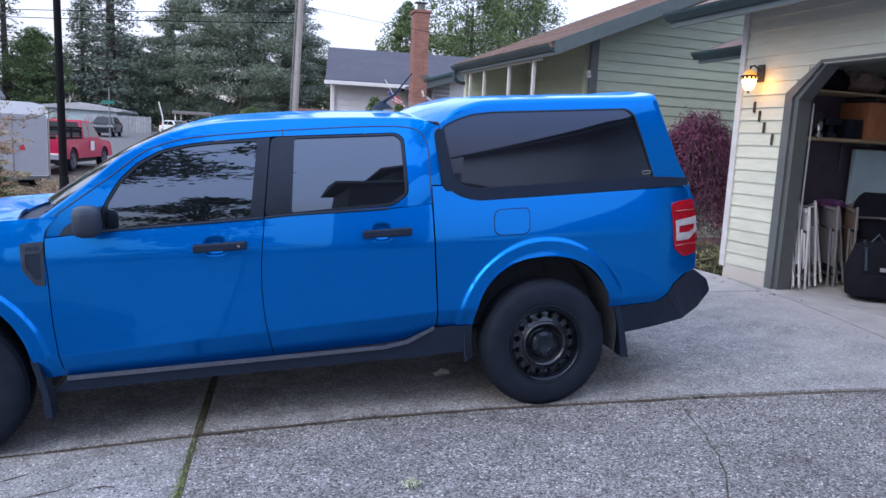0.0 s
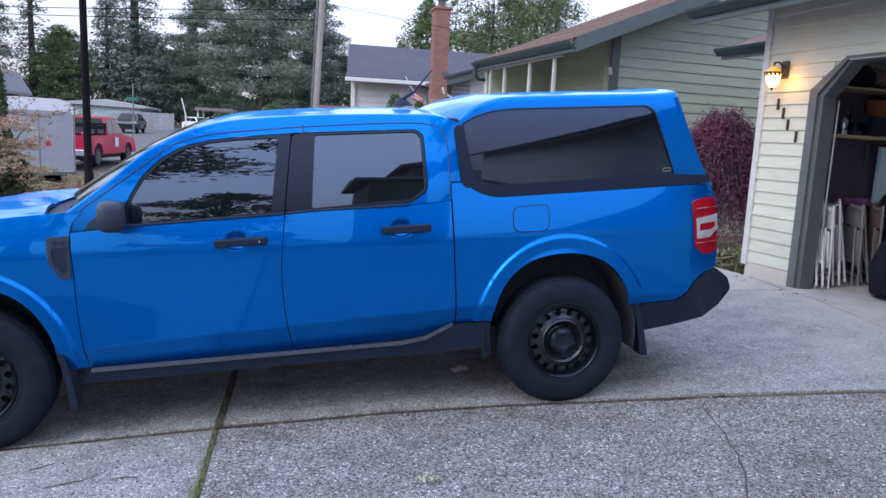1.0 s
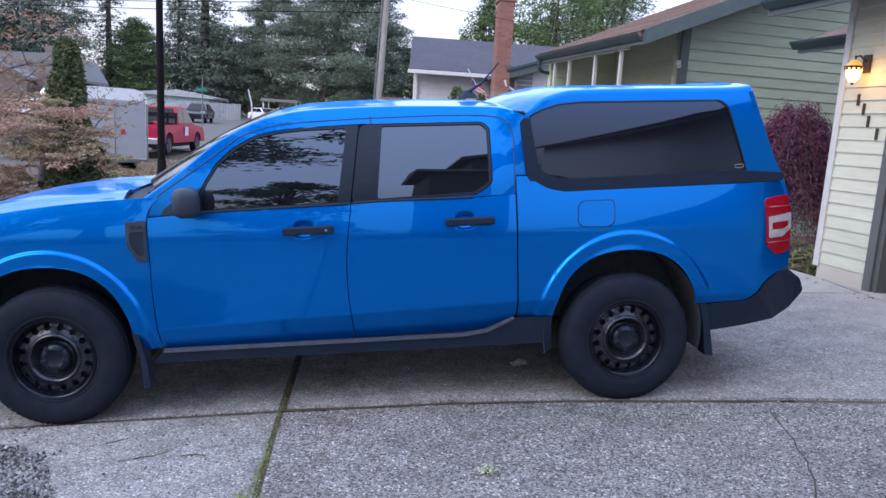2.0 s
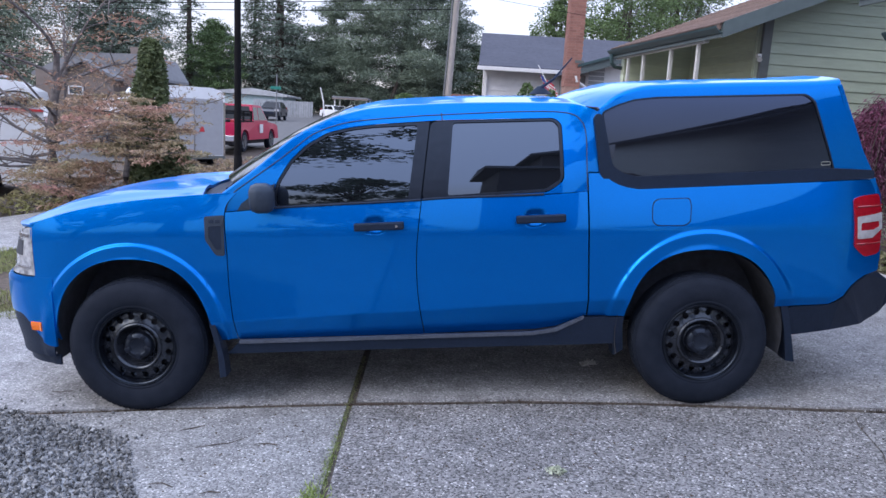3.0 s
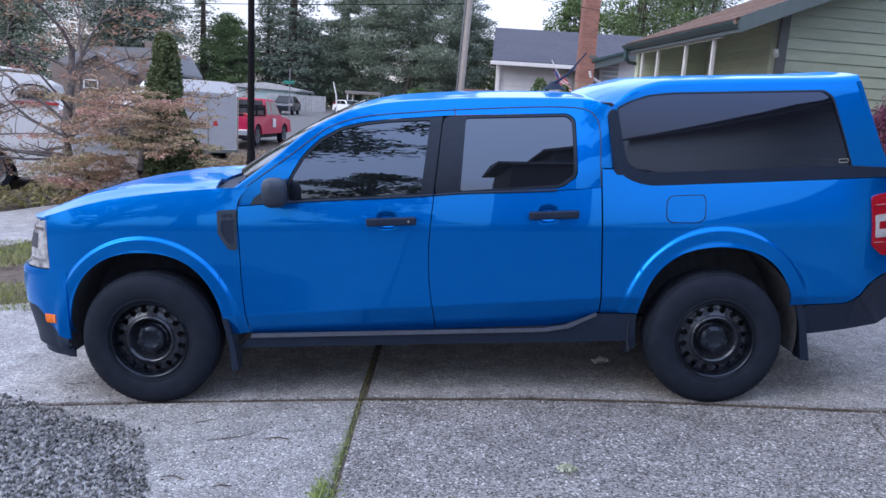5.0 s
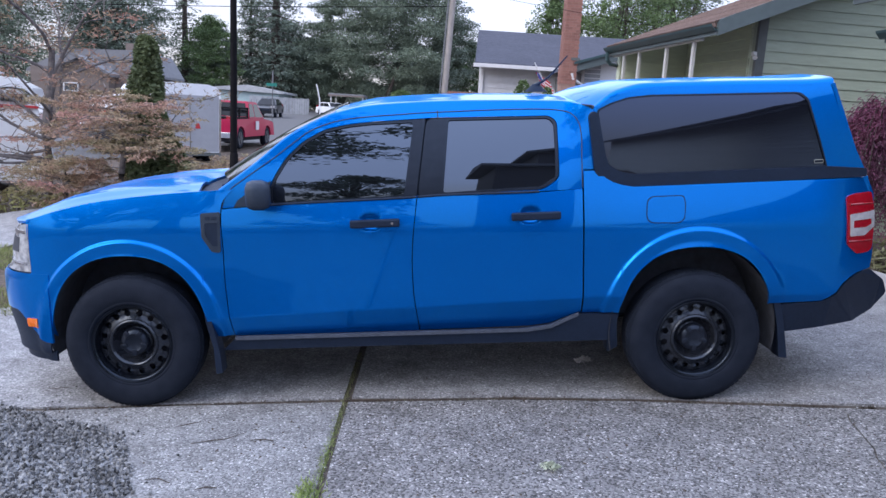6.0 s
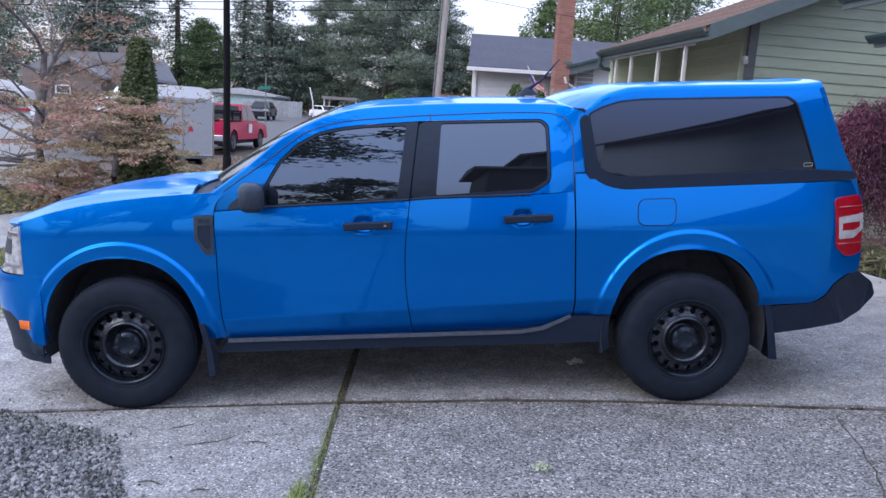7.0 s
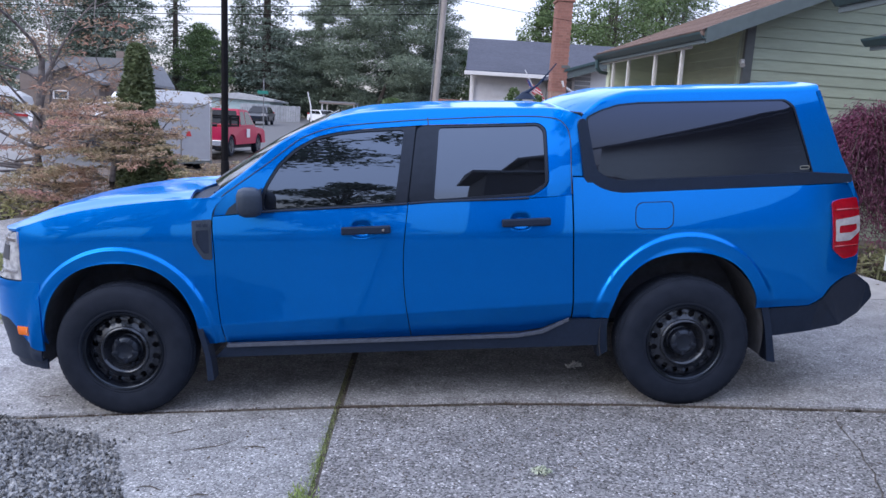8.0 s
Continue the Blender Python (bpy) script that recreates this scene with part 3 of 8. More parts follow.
def build_pickup():
    truck = thing("pickup_truck", None, "bright blue crew-cab pickup with canopy and black steel wheels", "pickup truck")
    for far in (False, True):
        # fender
        xs = arch_xs(-0.530, 0.515, -0.008, 0.412)
        def fb(x):
            return ARCH_F(x) if -0.4199 < x < 0.4039 else (0.385 if x > 0 else interp(((-0.53, 0.50), (-0.42, 0.40)), x))
        bm = panel(far, -0.530, lambda z: curve_at(DOOR_F, z), fb, lambda x: curve_at(FENDER_TOP, x), len(xs) - 1, 80, xs=xs, surf=fender_y)
        fender = part("front_fender", bm, M_PAINT, truck, smooth=True, sharp=50)
        # doors
        bm = panel(far, lambda z: curve_at(DOOR_F, z), lambda z: curve_at(DOOR_S, z), lambda x: 0.384 + 0.016 * (x - 0.5), lambda x: curve_at(BELT, x), 120, 90, surf=door_y)
        door_a = part("front_door", bm, M_PAINT, truck, smooth=True, sharp=50)
        bm = panel(far, lambda z: curve_at(DOOR_S, z), lambda z: curve_at(DOOR_R, z), lambda x: interp(((1.5, 0.402), (2.16, 0.420), (2.28, 0.440), (2.44, 0.508)), x),
                   lambda x: curve_at(BELT, x), 120, 90, surf=door_y)
        door_b = part("rear_door", bm, M_PAINT, truck, smooth=True, sharp=50)
        # bed side
        xs = arch_xs(2.448, 4.06, 3.070, 0.425)
        def bb(x):
            if 2.65 < x < 3.49:
                return ARCH_R(x)
            return 0.504 if x < 2.7 else interp(((3.5, 0.553), (3.78, 0.565), (3.84, 0.60), (3.90, 0.681), (3.97, 0.722), (4.06, 0.742)), x)
        bm = panel(far, lambda z: curve_at(DOOR_R, z), lambda z: interp(((0.7, 4.052), (0.82, 4.062), (1.16, 4.045), (1.25, 4.00)), z), bb,
                   lambda x: interp(((2.44, 1.285), (2.520, 1.285), (2.545, 1.268), (2.57, 1.246), (2.61, 1.224), (2.66, 1.208), (2.72, 1.199), (3.98, 1.241), (4.06, 1.243)), x),
                   len(xs) - 1, 64, xs=xs)
        bed = part("bed_side", bm, M_PAINT, truck, smooth=True, sharp=50)
        # cab upper frame, with openings for the two windows and the trim between them
        top = smooth_line(SIDE_TOP, 3) + [(2.538, 1.45), (2.538, 1.292), (2.440, 1.292), (2.436, 1.19)]
        low = [(x, curve_at(BELT, x) + 0.004) for x in (2.30, 2.18, 1.90, 1.69, 1.55, 1.30, 1.00, 0.79, 0.65, 0.515)]
        hole = [(x, z) for x, z in ((0.735, 1.128), (0.763, 1.192), (0.792, 1.260), (0.854, 1.359), (0.945, 1.445), (1.060, 1.507), (1.184, 1.533), (1.304, 1.546),
                                    (1.640, 1.566), (2.266, 1.576), (2.304, 1.545), (2.311, 1.246), (2.222, 1.186), (1.690, 1.163), (1.500, 1.150), (0.80, 1.118))]
        bm = plate(bmesh.new(), top + low, on_cab(far, 0.0), [rounded(hole, 0.03, 3)], 0.03, dx=0.05, dz=0.05)
        frame_ob = part("cab_frame", bm, M_PAINT, truck, smooth=True, sharp=40)
        # the shut line round the doors, a thin dark groove strip lying just proud
        bm = bmesh.new()
        line = [Vector(on_cab(far, -0.0015)(x, z, 0)) for x, z in smooth_line(FRAME_TOP)]
        tube(bm, line, 0.0028, 5)
        tube(bm, [Vector(on_cab(far, -0.0015)(x, z, 0)) for x, z in ((1.660, 1.604), (1.664, 1.566))], 0.0028, 5)
        part("door_seal", bm, M_DARK, frame_ob)
        # window glass and pillar trims
        bm = plate(bmesh.new(), rounded(WIN_F, 0.02), on_cab(far, 0.012), (), 0.005, dx=0.12, dz=0.03)
        part("front_window", bm, M_TINT, door_a, "dark tinted side window", smooth=True)
        bm = plate(bmesh.new(), rounded(WIN_R, 0.016, 4), on_cab(far, 0.012), (), 0.005, dx=0.12, dz=0.03)
        part("rear_window", bm, M_TINT, door_b, "dark tinted side window", smooth=True)
        ring = [(0.737, 1.126), (0.766, 1.192), (0.795, 1.258), (0.857, 1.357), (0.947, 1.442), (1.061, 1.504), (1.184, 1.530), (1.304, 1.543), (1.596, 1.560), (1.545, 1.152), (1.500, 1.147), (0.80, 1.115)]
        bm = plate(bmesh.new(), ring, on_cab(far, 0.004), [rounded(WIN_F, 0.02)], 0.014, dz=0.05)
        part("window_surround", bm, M_GLOSSBLK, door_a)
        ring = [(1.602, 1.560), (2.263, 1.573), (2.301, 1.543), (2.308, 1.248), (2.221, 1.189), (1.690, 1.160), (1.552, 1.152)]
        bm = plate(bmesh.new(), rounded(ring, 0.04), on_cab(far, 0.004), [rounded(WIN_R, 0.016, 4)], 0.014, dz=0.05)
        part("window_surround", bm, M_GLOSSBLK, door_b)
        bm = plate(bmesh.new(), [(1.575, 1.562), (1.635, 1.564), (1.580, 1.152), (1.520, 1.150)], on_cab(far, 0.016), (), 0.01, dz=0.05)
        part("pillar_seal", bm, M_RUBBER, door_b)
        # belt moulding under the windows
        for d, xa, xb in ((door_a, 0.70, 1.545), (door_b, 1.555, 2.20)):
            bm = bmesh.new()
            tube(bm, [mirror_y((x, curve_at(PROFILE, curve_at(BELT, x)) - 0.002, curve_at(BELT, x) + 0.004), far) for x in [xa + (xb - xa) * k / 10 for k in range(11)]], 0.007, 6)
            part("belt_moulding", bm, M_BLACKPL, d)
        # handles: a black bar over each pocket
        for d, hx, hz in ((door_a, 1.326, 1.018), (door_b, 2.180, 1.052)):
            bm = bmesh.new()
            tilt = Matrix.Translation(mirror_y((hx, side_y(hx, hz), hz), far)) @ Matrix.Rotation(radians(-1.8), 4, "Y")
            sgn = 1 if far else -1
            box(bm, -0.131, sgn * 0.018, -0.021, 0.131, sgn * 0.048, 0.021, 0.008, m=tilt)
            box(bm, -0.120, sgn * -0.004, -0.016, -0.085, sgn * 0.03, 0.016, 0.003, m=tilt)
            box(bm, 0.080, sgn * -0.004, -0.018, 0.126, sgn * 0.03, 0.018, 0.003, m=tilt)
            hob = part("door_handle", bm, M_BLACKPL, d, "black plastic pull handle")
            if d is door_a:
                lock = lathe(bmesh.new(), [(0.0, -0.003), (0.007, -0.003), (0.008, 0.0), (0.008, 0.006)], 14)
                for v in lock.verts:
                    v.co = tilt @ (v.co + Vector((0.092, sgn * 0.049, 0.0)))
                part("lock_cylinder", lock, M_CHROME, hob, smooth=True)
        # rocker: black sill under the doors, rising behind the rear door
        sill = [(0.470, 0.302), (0.545, 0.376), (1.10, 0.392), (2.150, 0.411), (2.275, 0.430), (2.436, 0.498), (2.655, 0.498), (2.640, 0.345), (2.40, 0.338), (1.2, 0.318)]
        bm = plate(bmesh.new(), sill, lambda x, z, d: mirror_y((x, 0.044 - 0.10 * (z - 0.38) + d, z), far), (), 0.05)
        part("rocker_panel", bm, M_BLACKPL, truck, "matt black sill cladding")
        bm = plate(bmesh.new(), [(0.545, 0.386), (2.150, 0.418), (2.278, 0.438), (2.434, 0.506), (2.434, 0.490), (2.284, 0.420), (2.150, 0.400), (0.545, 0.366)], lambda x, z, d: mirror_y((x, 0.028 + d, z), far), (), 0.02)
        part("sill_step", bm, M_SILL, truck, "grey sill edge toned as if lit from above")
        # fender vent badge
        vent = [(0.404, 1.072), (0.508, 1.078), (0.504, 0.862), (0.458, 0.866), (0.407, 0.948)]
        on_side = lambda off: (lambda x, z, d: mirror_y((x, side_y(x, z) + off + d, z), far))
        bm = plate(bmesh.new(), rounded(vent, 0.012), on_side(-0.008), [rounded([(0.425, 1.020), (0.492, 1.024), (0.490, 0.895), (0.462, 0.897), (0.426, 0.960)], 0.008)], 0.012)
        vob = part("fender_vent", bm, M_GREYPL, fender, "black plastic fender vent")
        bm = plate(bmesh.new(), [(0.425, 1.020), (0.492, 1.024), (0.490, 0.895), (0.462, 0.897), (0.426, 0.960)], on_side(-0.0055), (), 0.004)
        part("vent_insert", bm, M_BLACKPL, vob)
        bm = bmesh.new()
        for k in range(2):
            plate(bm, [(0.430 + 0.034 * k, 1.038), (0.455 + 0.034 * k, 1.039), (0.455 + 0.034 * k, 1.056), (0.430 + 0.034 * k, 1.055)], on_side(-0.011), (), 0.004)
        part("badge", bm, M_BLACKPL, vob)
        # fuel door on the near side
        if not far:
            fuel = rounded([(2.783, 1.145), (2.975, 1.150), (2.984, 1.112), (2.980, 1.030), (2.950, 1.010), (2.780, 1.011)], 0.045, 6)
            ring_out = [(x + (x - 2.88) * 0.05, z + (z - 1.08) * 0.07) for x, z in fuel]
            bm = plate(bmesh.new(), ring_out, on_side(-0.0012), [fuel], 0.006)
            part("fuel_door_gap", bm, M_RIMDULL, bed)
            bm = plate(bmesh.new(), fuel, on_side(-0.0022), (), 0.006)
            part("fuel_door", bm, M_PAINT, bed)
        # canopy side, its window and the black trim along the bed rail
        cap = [(2.490, 1.618), (2.571, 1.672), (2.66, 1.700), (2.761, 1.716), (3.202, 1.729), (3.752, 1.738), (3.766, 1.700), (3.788, 1.645), (3.875, 1.470), (3.978, 1.285),
               (2.66, 1.235), (2.60, 1.262), (2.55, 1.300), (2.532, 1.365), (2.505, 1.50), (2.486, 1.590)]
        chole = rounded([(2.506, 1.602), (2.584, 1.640), (2.674, 1.668), (2.795, 1.680), (3.584, 1.693), (3.632, 1.658), (3.762, 1.298), (2.700, 1.260), (2.623, 1.278), (2.568, 1.315), (2.551, 1.367), (2.524, 1.500)], 0.02)
        bm = plate(bmesh.new(), cap, on_cap(far), [chole], 0.03, dx=0.2, dz=0.05)
        cside = part("canopy_side", bm, M_PAINT, truck, smooth=True, sharp=30)
        bm = plate(bmesh.new(), chole, on_cap(far, 0.006), (), 0.006, dx=0.2, dz=0.04)
        cw = part("canopy_window", bm, M_TINT_CAP, cside, "dark tinted canopy window with a black edge", smooth=True)
        inner = [(3.14 + (x - 3.14) * 0.991, 1.48 + (z - 1.48) * 0.972) for x, z in chole]
        outer = [(3.14 + (x - 3.14) * 1.006, 1.48 + (z - 1.48) * 1.012) for x, z in chole]
        bm = plate(bmesh.new(), outer, on_cap(far, -0.0015), [inner], 0.006, dx=0.2, dz=0.04)
        part("window_edge", bm, M_GLOSSBLK, cw)
        bm = plate(bmesh.new(), rounded([(3.688, 1.318), (3.742, 1.320), (3.742, 1.341), (3.688, 1.339)], 0.010), on_cap(far, 0.0025), (), 0.004)
        part("window_badge", bm, M_CHROME, cw, "small oval metal badge")
        bm = plate(bmesh.new(), rounded([(3.692, 1.322), (3.738, 1.324), (3.738, 1.337), (3.692, 1.335)], 0.006), on_cap(far, 0.0015), (), 0.002)
        part("badge_face", bm, M_GLOSSBLK, cw)
        trim = [(2.460, 1.573), (2.482, 1.412), (2.499, 1.278), (2.533, 1.240), (2.580, 1.216), (2.641, 1.200), (2.710, 1.198), (3.985, 1.247), (3.980, 1.292), (3.76, 1.304), (2.700, 1.265),
                (2.625, 1.283), (2.571, 1.319), (2.554, 1.369), (2.527, 1.500), (2.509, 1.580), (2.492, 1.597), (2.472, 1.593)]
        bm = plate(bmesh.new(), rounded(trim, 0.012, 2), on_cap(far, -0.016), (), 0.03, dx=0.2, dz=0.05)
        part("bed_rail_trim", bm, M_BLACKPL, truck, "matt black bed rail trim")
        # tail lamp
        lamp = rounded([(3.862, 1.142), (3.905, 1.156), (4.026, 1.166), (4.046, 1.070), (4.050, 0.852), (4.020, 0.836), (3.945, 0.828), (3.880, 0.880)], 0.018)
        sidelamp = lambda off: (lambda x, z, d: mirror_y((x, side_y(x, z) + off + d, z), far))
        bm = plate(bmesh.new(), lamp, sidelamp(-0.010), (), 0.03, dx=0.03, dz=0.05)
        lob = part("tail_lamp", bm, M_LENSRED, truck, "red tail lamp with clear bands", smooth=True)
        clear = rounded([(3.884, 1.046), (4.000, 1.058), (4.046, 1.066), (4.050, 0.978), (3.985, 0.930), (3.892, 0.926)], 0.008)
        red_mid = rounded([(3.908, 0.972), (3.908, 1.012), (4.026, 1.020), (4.030, 0.990), (3.990, 0.974)], 0.008)
        bm = plate(bmesh.new(), clear, sidelamp(-0.0125), [red_mid], 0.005, dx=0.03)
        part("clear_band", bm, M_LENSCLR, lob, "clear reversing lamp frame")
        for zz in (1.10, 0.90):
            bm = tube(bmesh.new(), [sidelamp(-0.0125)(3.885 + 0.16 * k / 6, zz + 0.006 * k / 6, 0) for k in range(7)], 0.0035, 5)
            part("lens_rib", bm, M_LENSRED, lob)
        # rear bumper end
        bum = [(3.560, 0.400), (3.560, 0.548), (3.782, 0.560), (3.840, 0.594), (3.905, 0.676), (3.975, 0.716), (4.055, 0.738), (4.165, 0.664), (4.205, 0.578), (4.155, 0.486), (4.030, 0.426), (3.80, 0.404), (3.60, 0.378)]
        bm = plate(bmesh.new(), rounded(bum, 0.02), lambda x, z, d: mirror_y((x, side_y(min(x, 4.06), max(z, 0.5)) - 0.004 + d + 0.25 * max(0.0, 0.5 - z) ** 1.5 + 0.35 * max(0.0, x - 4.0) ** 1.2, z), far), (), 0.05)
        part("bumper_end", bm, M_BLACKPL, truck, "matt black rear bumper end")
        # mud flaps and wheel wells
        for pts, yy in (([(0.385, 0.66), (0.408, 0.60), (0.444, 0.42), (0.466, 0.30), (0.474, 0.19), (0.440, 0.185), (0.434, 0.33), (0.402, 0.48)], -0.012), ([(3.505, 0.640), (3.560, 0.560), (3.592, 0.400), (3.622, 0.228), (3.572, 0.236), (3.548, 0.42), (3.515, 0.56)], 0.03),
                        ([(2.590, 0.500), (2.655, 0.500), (2.665, 0.300), (2.610, 0.270)], 0.06)):
            bm = plate(bmesh.new(), pts, lambda x, z, d, q=yy: mirror_y((x, q + d * 3.2 + 0.10 * (x - pts[0][0]), z), far), (), 0.03)
            part("mud_flap", bm, M_BLACKPL, truck)
        for cx, top_r in ((-0.008, 0.47), (3.070, 0.485)):
            bm = bmesh.new()

            def well(u, v, c=cx, rr=top_r):
                a = math.pi * (-0.08 + 1.16 * u)
                return mirror_y((c - 0.955 * rr * math.cos(a), 0.03 + 0.34 * v, 0.40 + rr * math.sin(a)), far)
            sheet(bm, well, 24, 2)
            part("wheel_well", bm, M_DARK, truck, smooth=True)
        # door mirror
        bm = bmesh.new()
        mm = Matrix.Translation(mirror_y((0.735, -0.10, 1.178), far))
        box(bm, -0.062, -0.085, -0.072, 0.066, 0.085, 0.074, 0.04, m=mm @ Matrix.Rotation(radians(14 if not far else -14), 4, "Z"))
        mob = part("door_mirror", bm, M_GREYPL, door_a, "grey plastic door mirror", smooth=True, sharp=60)
        bm = plate(bmesh.new(), [(0.577, 1.100), (0.745, 1.116), (0.778, 1.240), (0.745, 1.228), (0.665, 1.186), (0.600, 1.138)], on_cab(far, -0.010), (), 0.02)
        box(bm, *mirror_y((0.68, -0.06, 1.115), far), *mirror_y((0.73, 0.05, 1.15), far), 0.008)
        part("mirror_foot", bm, M_GREYPL, mob)
    # nose: band upon band round the front
    def nose(s, z, push=0.0):
        """Plan curve from the near wheel arch round the front to the far one, s from 0 to 1."""
        if s <= 0.5:
            u = s * 2
            if u < 0.7:
                a = (u / 0.7) * math.pi / 2
                x, y = -0.30 - 0.53 * math.sin(a) ** (2 / 2.2), 0.45 - 0.45 * math.cos(a) ** (2 / 2.2)
            else:
                x, y = -0.83 - 0.012 * (u - 0.7) / 0.3, 0.45 + 0.47 * (u - 0.7) / 0.3
        else:
            x, y, _ = nose(1 - s, z)
            y = 2 * CY - y
        y -= flare(x, z) if s <= 0.5 else -flare(x, z)
        lean = 0.075 * smoothstep(0.72, 0.80, z) + 0.06 * smoothstep(0.80, 1.02, z) + 0.05 * smoothstep(0.55, 0.35, z)
        f = max(0.0, (-0.50 - x) / 0.35)
        cx = -0.3
        k = 1 + push
        return Vector((cx + (x - cx) * k + lean * f, CY + (y - CY) * (1 + push * 0.3), z))
    def band(z0, z1, s0, s1, push, nu=60, nv=6, bow=0.0):
        bm = bmesh.new()

        def at(u, v):
            s = s0 + (s1 - s0) * u
            a = z0(s) if callable(z0) else z0
            b = z1(s) if callable(z1) else z1
            return nose(s, a + (b - a) * v, push + bow * math.sin(math.pi * v))
        return sheet(bm, at, nu, nv, 0.012)
    side_s = lambda s: min(s, 1 - s)
    cut = lambda s: 0.372 + 0.165 * smoothstep(0.055, 0.16, side_s(s))          # the black lower part climbs towards the front
    part("front_bumper", band(cut, 0.748, 0.0445, 0.9555, 0.006, 110, 10, bow=0.008), M_PAINT, truck, smooth=True)
    part("lower_bumper", band(0.312, lambda s: cut(s) - 0.003, 0.052, 0.948, -0.008, 90, 6, 0.012), M_BLACKPL, truck, "matt black lower bumper", smooth=True)
    part("air_dam", band(0.262, 0.318, 0.048, 0.952, -0.07), M_BLACKPL, truck, smooth=True)
    part("upper_fascia", band(0.745, 1.006, 0.088, 0.912, -0.035), M_BLACKPL, truck, smooth=True)
    for s0, s1 in ((0.090, 0.27), (0.73, 0.91)):
        lob = part("headlamp", band(0.756, lambda s: 1.016 - 0.03 * smoothstep(0.09, 0.2, side_s(s)), s0, s1, 0.004, 24, 10, 0.012), M_HEADLAMP, truck, "clear headlamp with chrome reflectors", smooth=True)
        for zc in (0.80, 0.97):
            part("lamp_divider", band(zc - 0.008, zc + 0.008, s0 + 0.012, s1, 0.024, 16, 2), M_CHROME, lob)
        part("lamp_housing", band(0.86, 0.94, (s0 + 0.05) if s0 < 0.5 else s0, s1 if s0 < 0.5 else s1 - 0.05, 0.022, 16, 3), M_DARK, lob)
    for s0, s1 in ((0.080, 0.112), (0.888, 0.920)):
        part("side_marker", band(0.452, 0.500, s0, s1, 0.030, 6, 3, 0.008), M_AMBER, truck, "amber side marker lamp", smooth=True)
    part("grille", band(0.80, 0.94, 0.32, 0.68, 0.006), M_GLOSSBLK, truck, smooth=True)
    # bonnet
    def bonnet(u, v):
        w = (v * 2 - 1)
        y = CY + w * (CY - 0.030)
        k = max(0.0, (0.45 - min(y, 2 * CY - y)) / 0.45)
        xf = -0.30 - 0.53 * (1 - min(1.0, k) ** 2.2) ** (1 / 2.2)
        xf += 0.135 * max(0.0, (-0.50 - xf) / 0.35) - 0.004
        x = xf + (0.390 - 0.075 * (1 - w * w) - xf) * u
        z = curve_at(FENDER_TOP, x) - 0.010 + 0.012 * (1 - abs(w) ** 14) + 0.075 * smoothstep(-0.76, -0.4, x) * (1 - 0.72 * smoothstep(-0.4, 0.35, x)) * (1 - abs(w) ** 2.6) + 0.012 * smoothstep(0.60, 0.66, abs(w)) * (1 - smoothstep(0.80, 0.9, abs(w)))
        y -= math.copysign(roll_in(x) * (1 - smoothstep(0.36, 0.52, x)) * abs(w) ** 3, w)
        return Vector((x, y, z))
    bm = sheet(bmesh.new(), bonnet, 40, 48, 0.015)
    part("bonnet", bm, M_PAINT, truck, "blue bonnet reflecting the sky", smooth=True)
    # cowl, windscreen, roof
    bm = sheet(bmesh.new(), lambda u, v: Vector((0.36 - 0.075 * (1 - (2 * v - 1) ** 2) + 0.28 * u, 0.035 + (2 * CY - 0.07) * v, 1.160 + 0.035 * (1 - (2 * v - 1) ** 4) + 0.025 * u - 0.025 * math.sin(math.pi * u))), 8, 30, 0.02)
    cowl = part("cowl", bm, M_BLACKPL, truck, "black plastic cowl")
    bm = bmesh.new()
    for y0 in (0.42, 1.05):
        tube(bm, [(0.50, y0 - 0.28, 1.205), (0.47, y0, 1.225), (0.45, y0 + 0.25, 1.235)], 0.010, 6)
    part("wiper", bm, M_BLACKPL, cowl)
    def screen(u, v):
        w = 2 * v - 1
        x = (0.60 - 0.26 * (1 - w * w)) * (1 - u) + (1.22 - 0.11 * (1 - w * w)) * u
        z = (1.215 + 0.030 * (1 - w * w)) * (1 - u) + (1.612 + 0.056 * (1 - w * w)) * u + 0.030 * math.sin(math.pi * u)
        half = (CY - 0.092) * (1 - u) + (CY - 0.262) * u
        return Vector((x, CY + w * half, z))
    bm = sheet(bmesh.new(), screen, 16, 24, 0.006)
    part("windscreen", bm, M_WSHIELD, truck, smooth=True)
    CROSS = ((0.0, 0.0), (0.006, 0.005), (0.018, 0.009), (0.040, 0.012), (0.08, 0.017), (0.16, 0.028), (0.30, 0.045), (0.66, 0.066))
    CROSS_CAP = ((0.0, -0.012), (0.003, 0.006), (0.009, 0.016), (0.020, 0.024), (0.045, 0.031), (0.10, 0.041), (0.30, 0.062), (0.66, 0.077))

    def over(top, ysurf, x, v, lift=1.0, CROSS=CROSS):
        """Cross-section of a roof from near edge (v=0) to far edge (v=1)."""
        z0 = curve_at(top, x)
        y0 = ysurf(z0)
        n = len(CROSS) - 1
        k = abs(2 * v - 1)
        q = (1 - k) * n
        i = min(int(q), n - 1)
        f = q - i
        dy = CROSS[i][0] + (CROSS[i + 1][0] - CROSS[i][0]) * f
        dz = CROSS[i][1] + (CROSS[i + 1][1] - CROSS[i][1]) * f
        dy = dy / 0.66 * (CY - y0) if i >= 4 else dy
        y = y0 + dy
        return Vector((x, y if v < 0.5 else 2 * CY - y, z0 + dz * lift))
    bm = sheet(bmesh.new(), lambda u, v: over(SIDE_TOP, upper_y, 1.10 + 1.42 * u, v), 40, 28)
    part("roof", bm, M_PAINT, truck, "blue roof with a bright sky reflection", smooth=True, sharp=70)
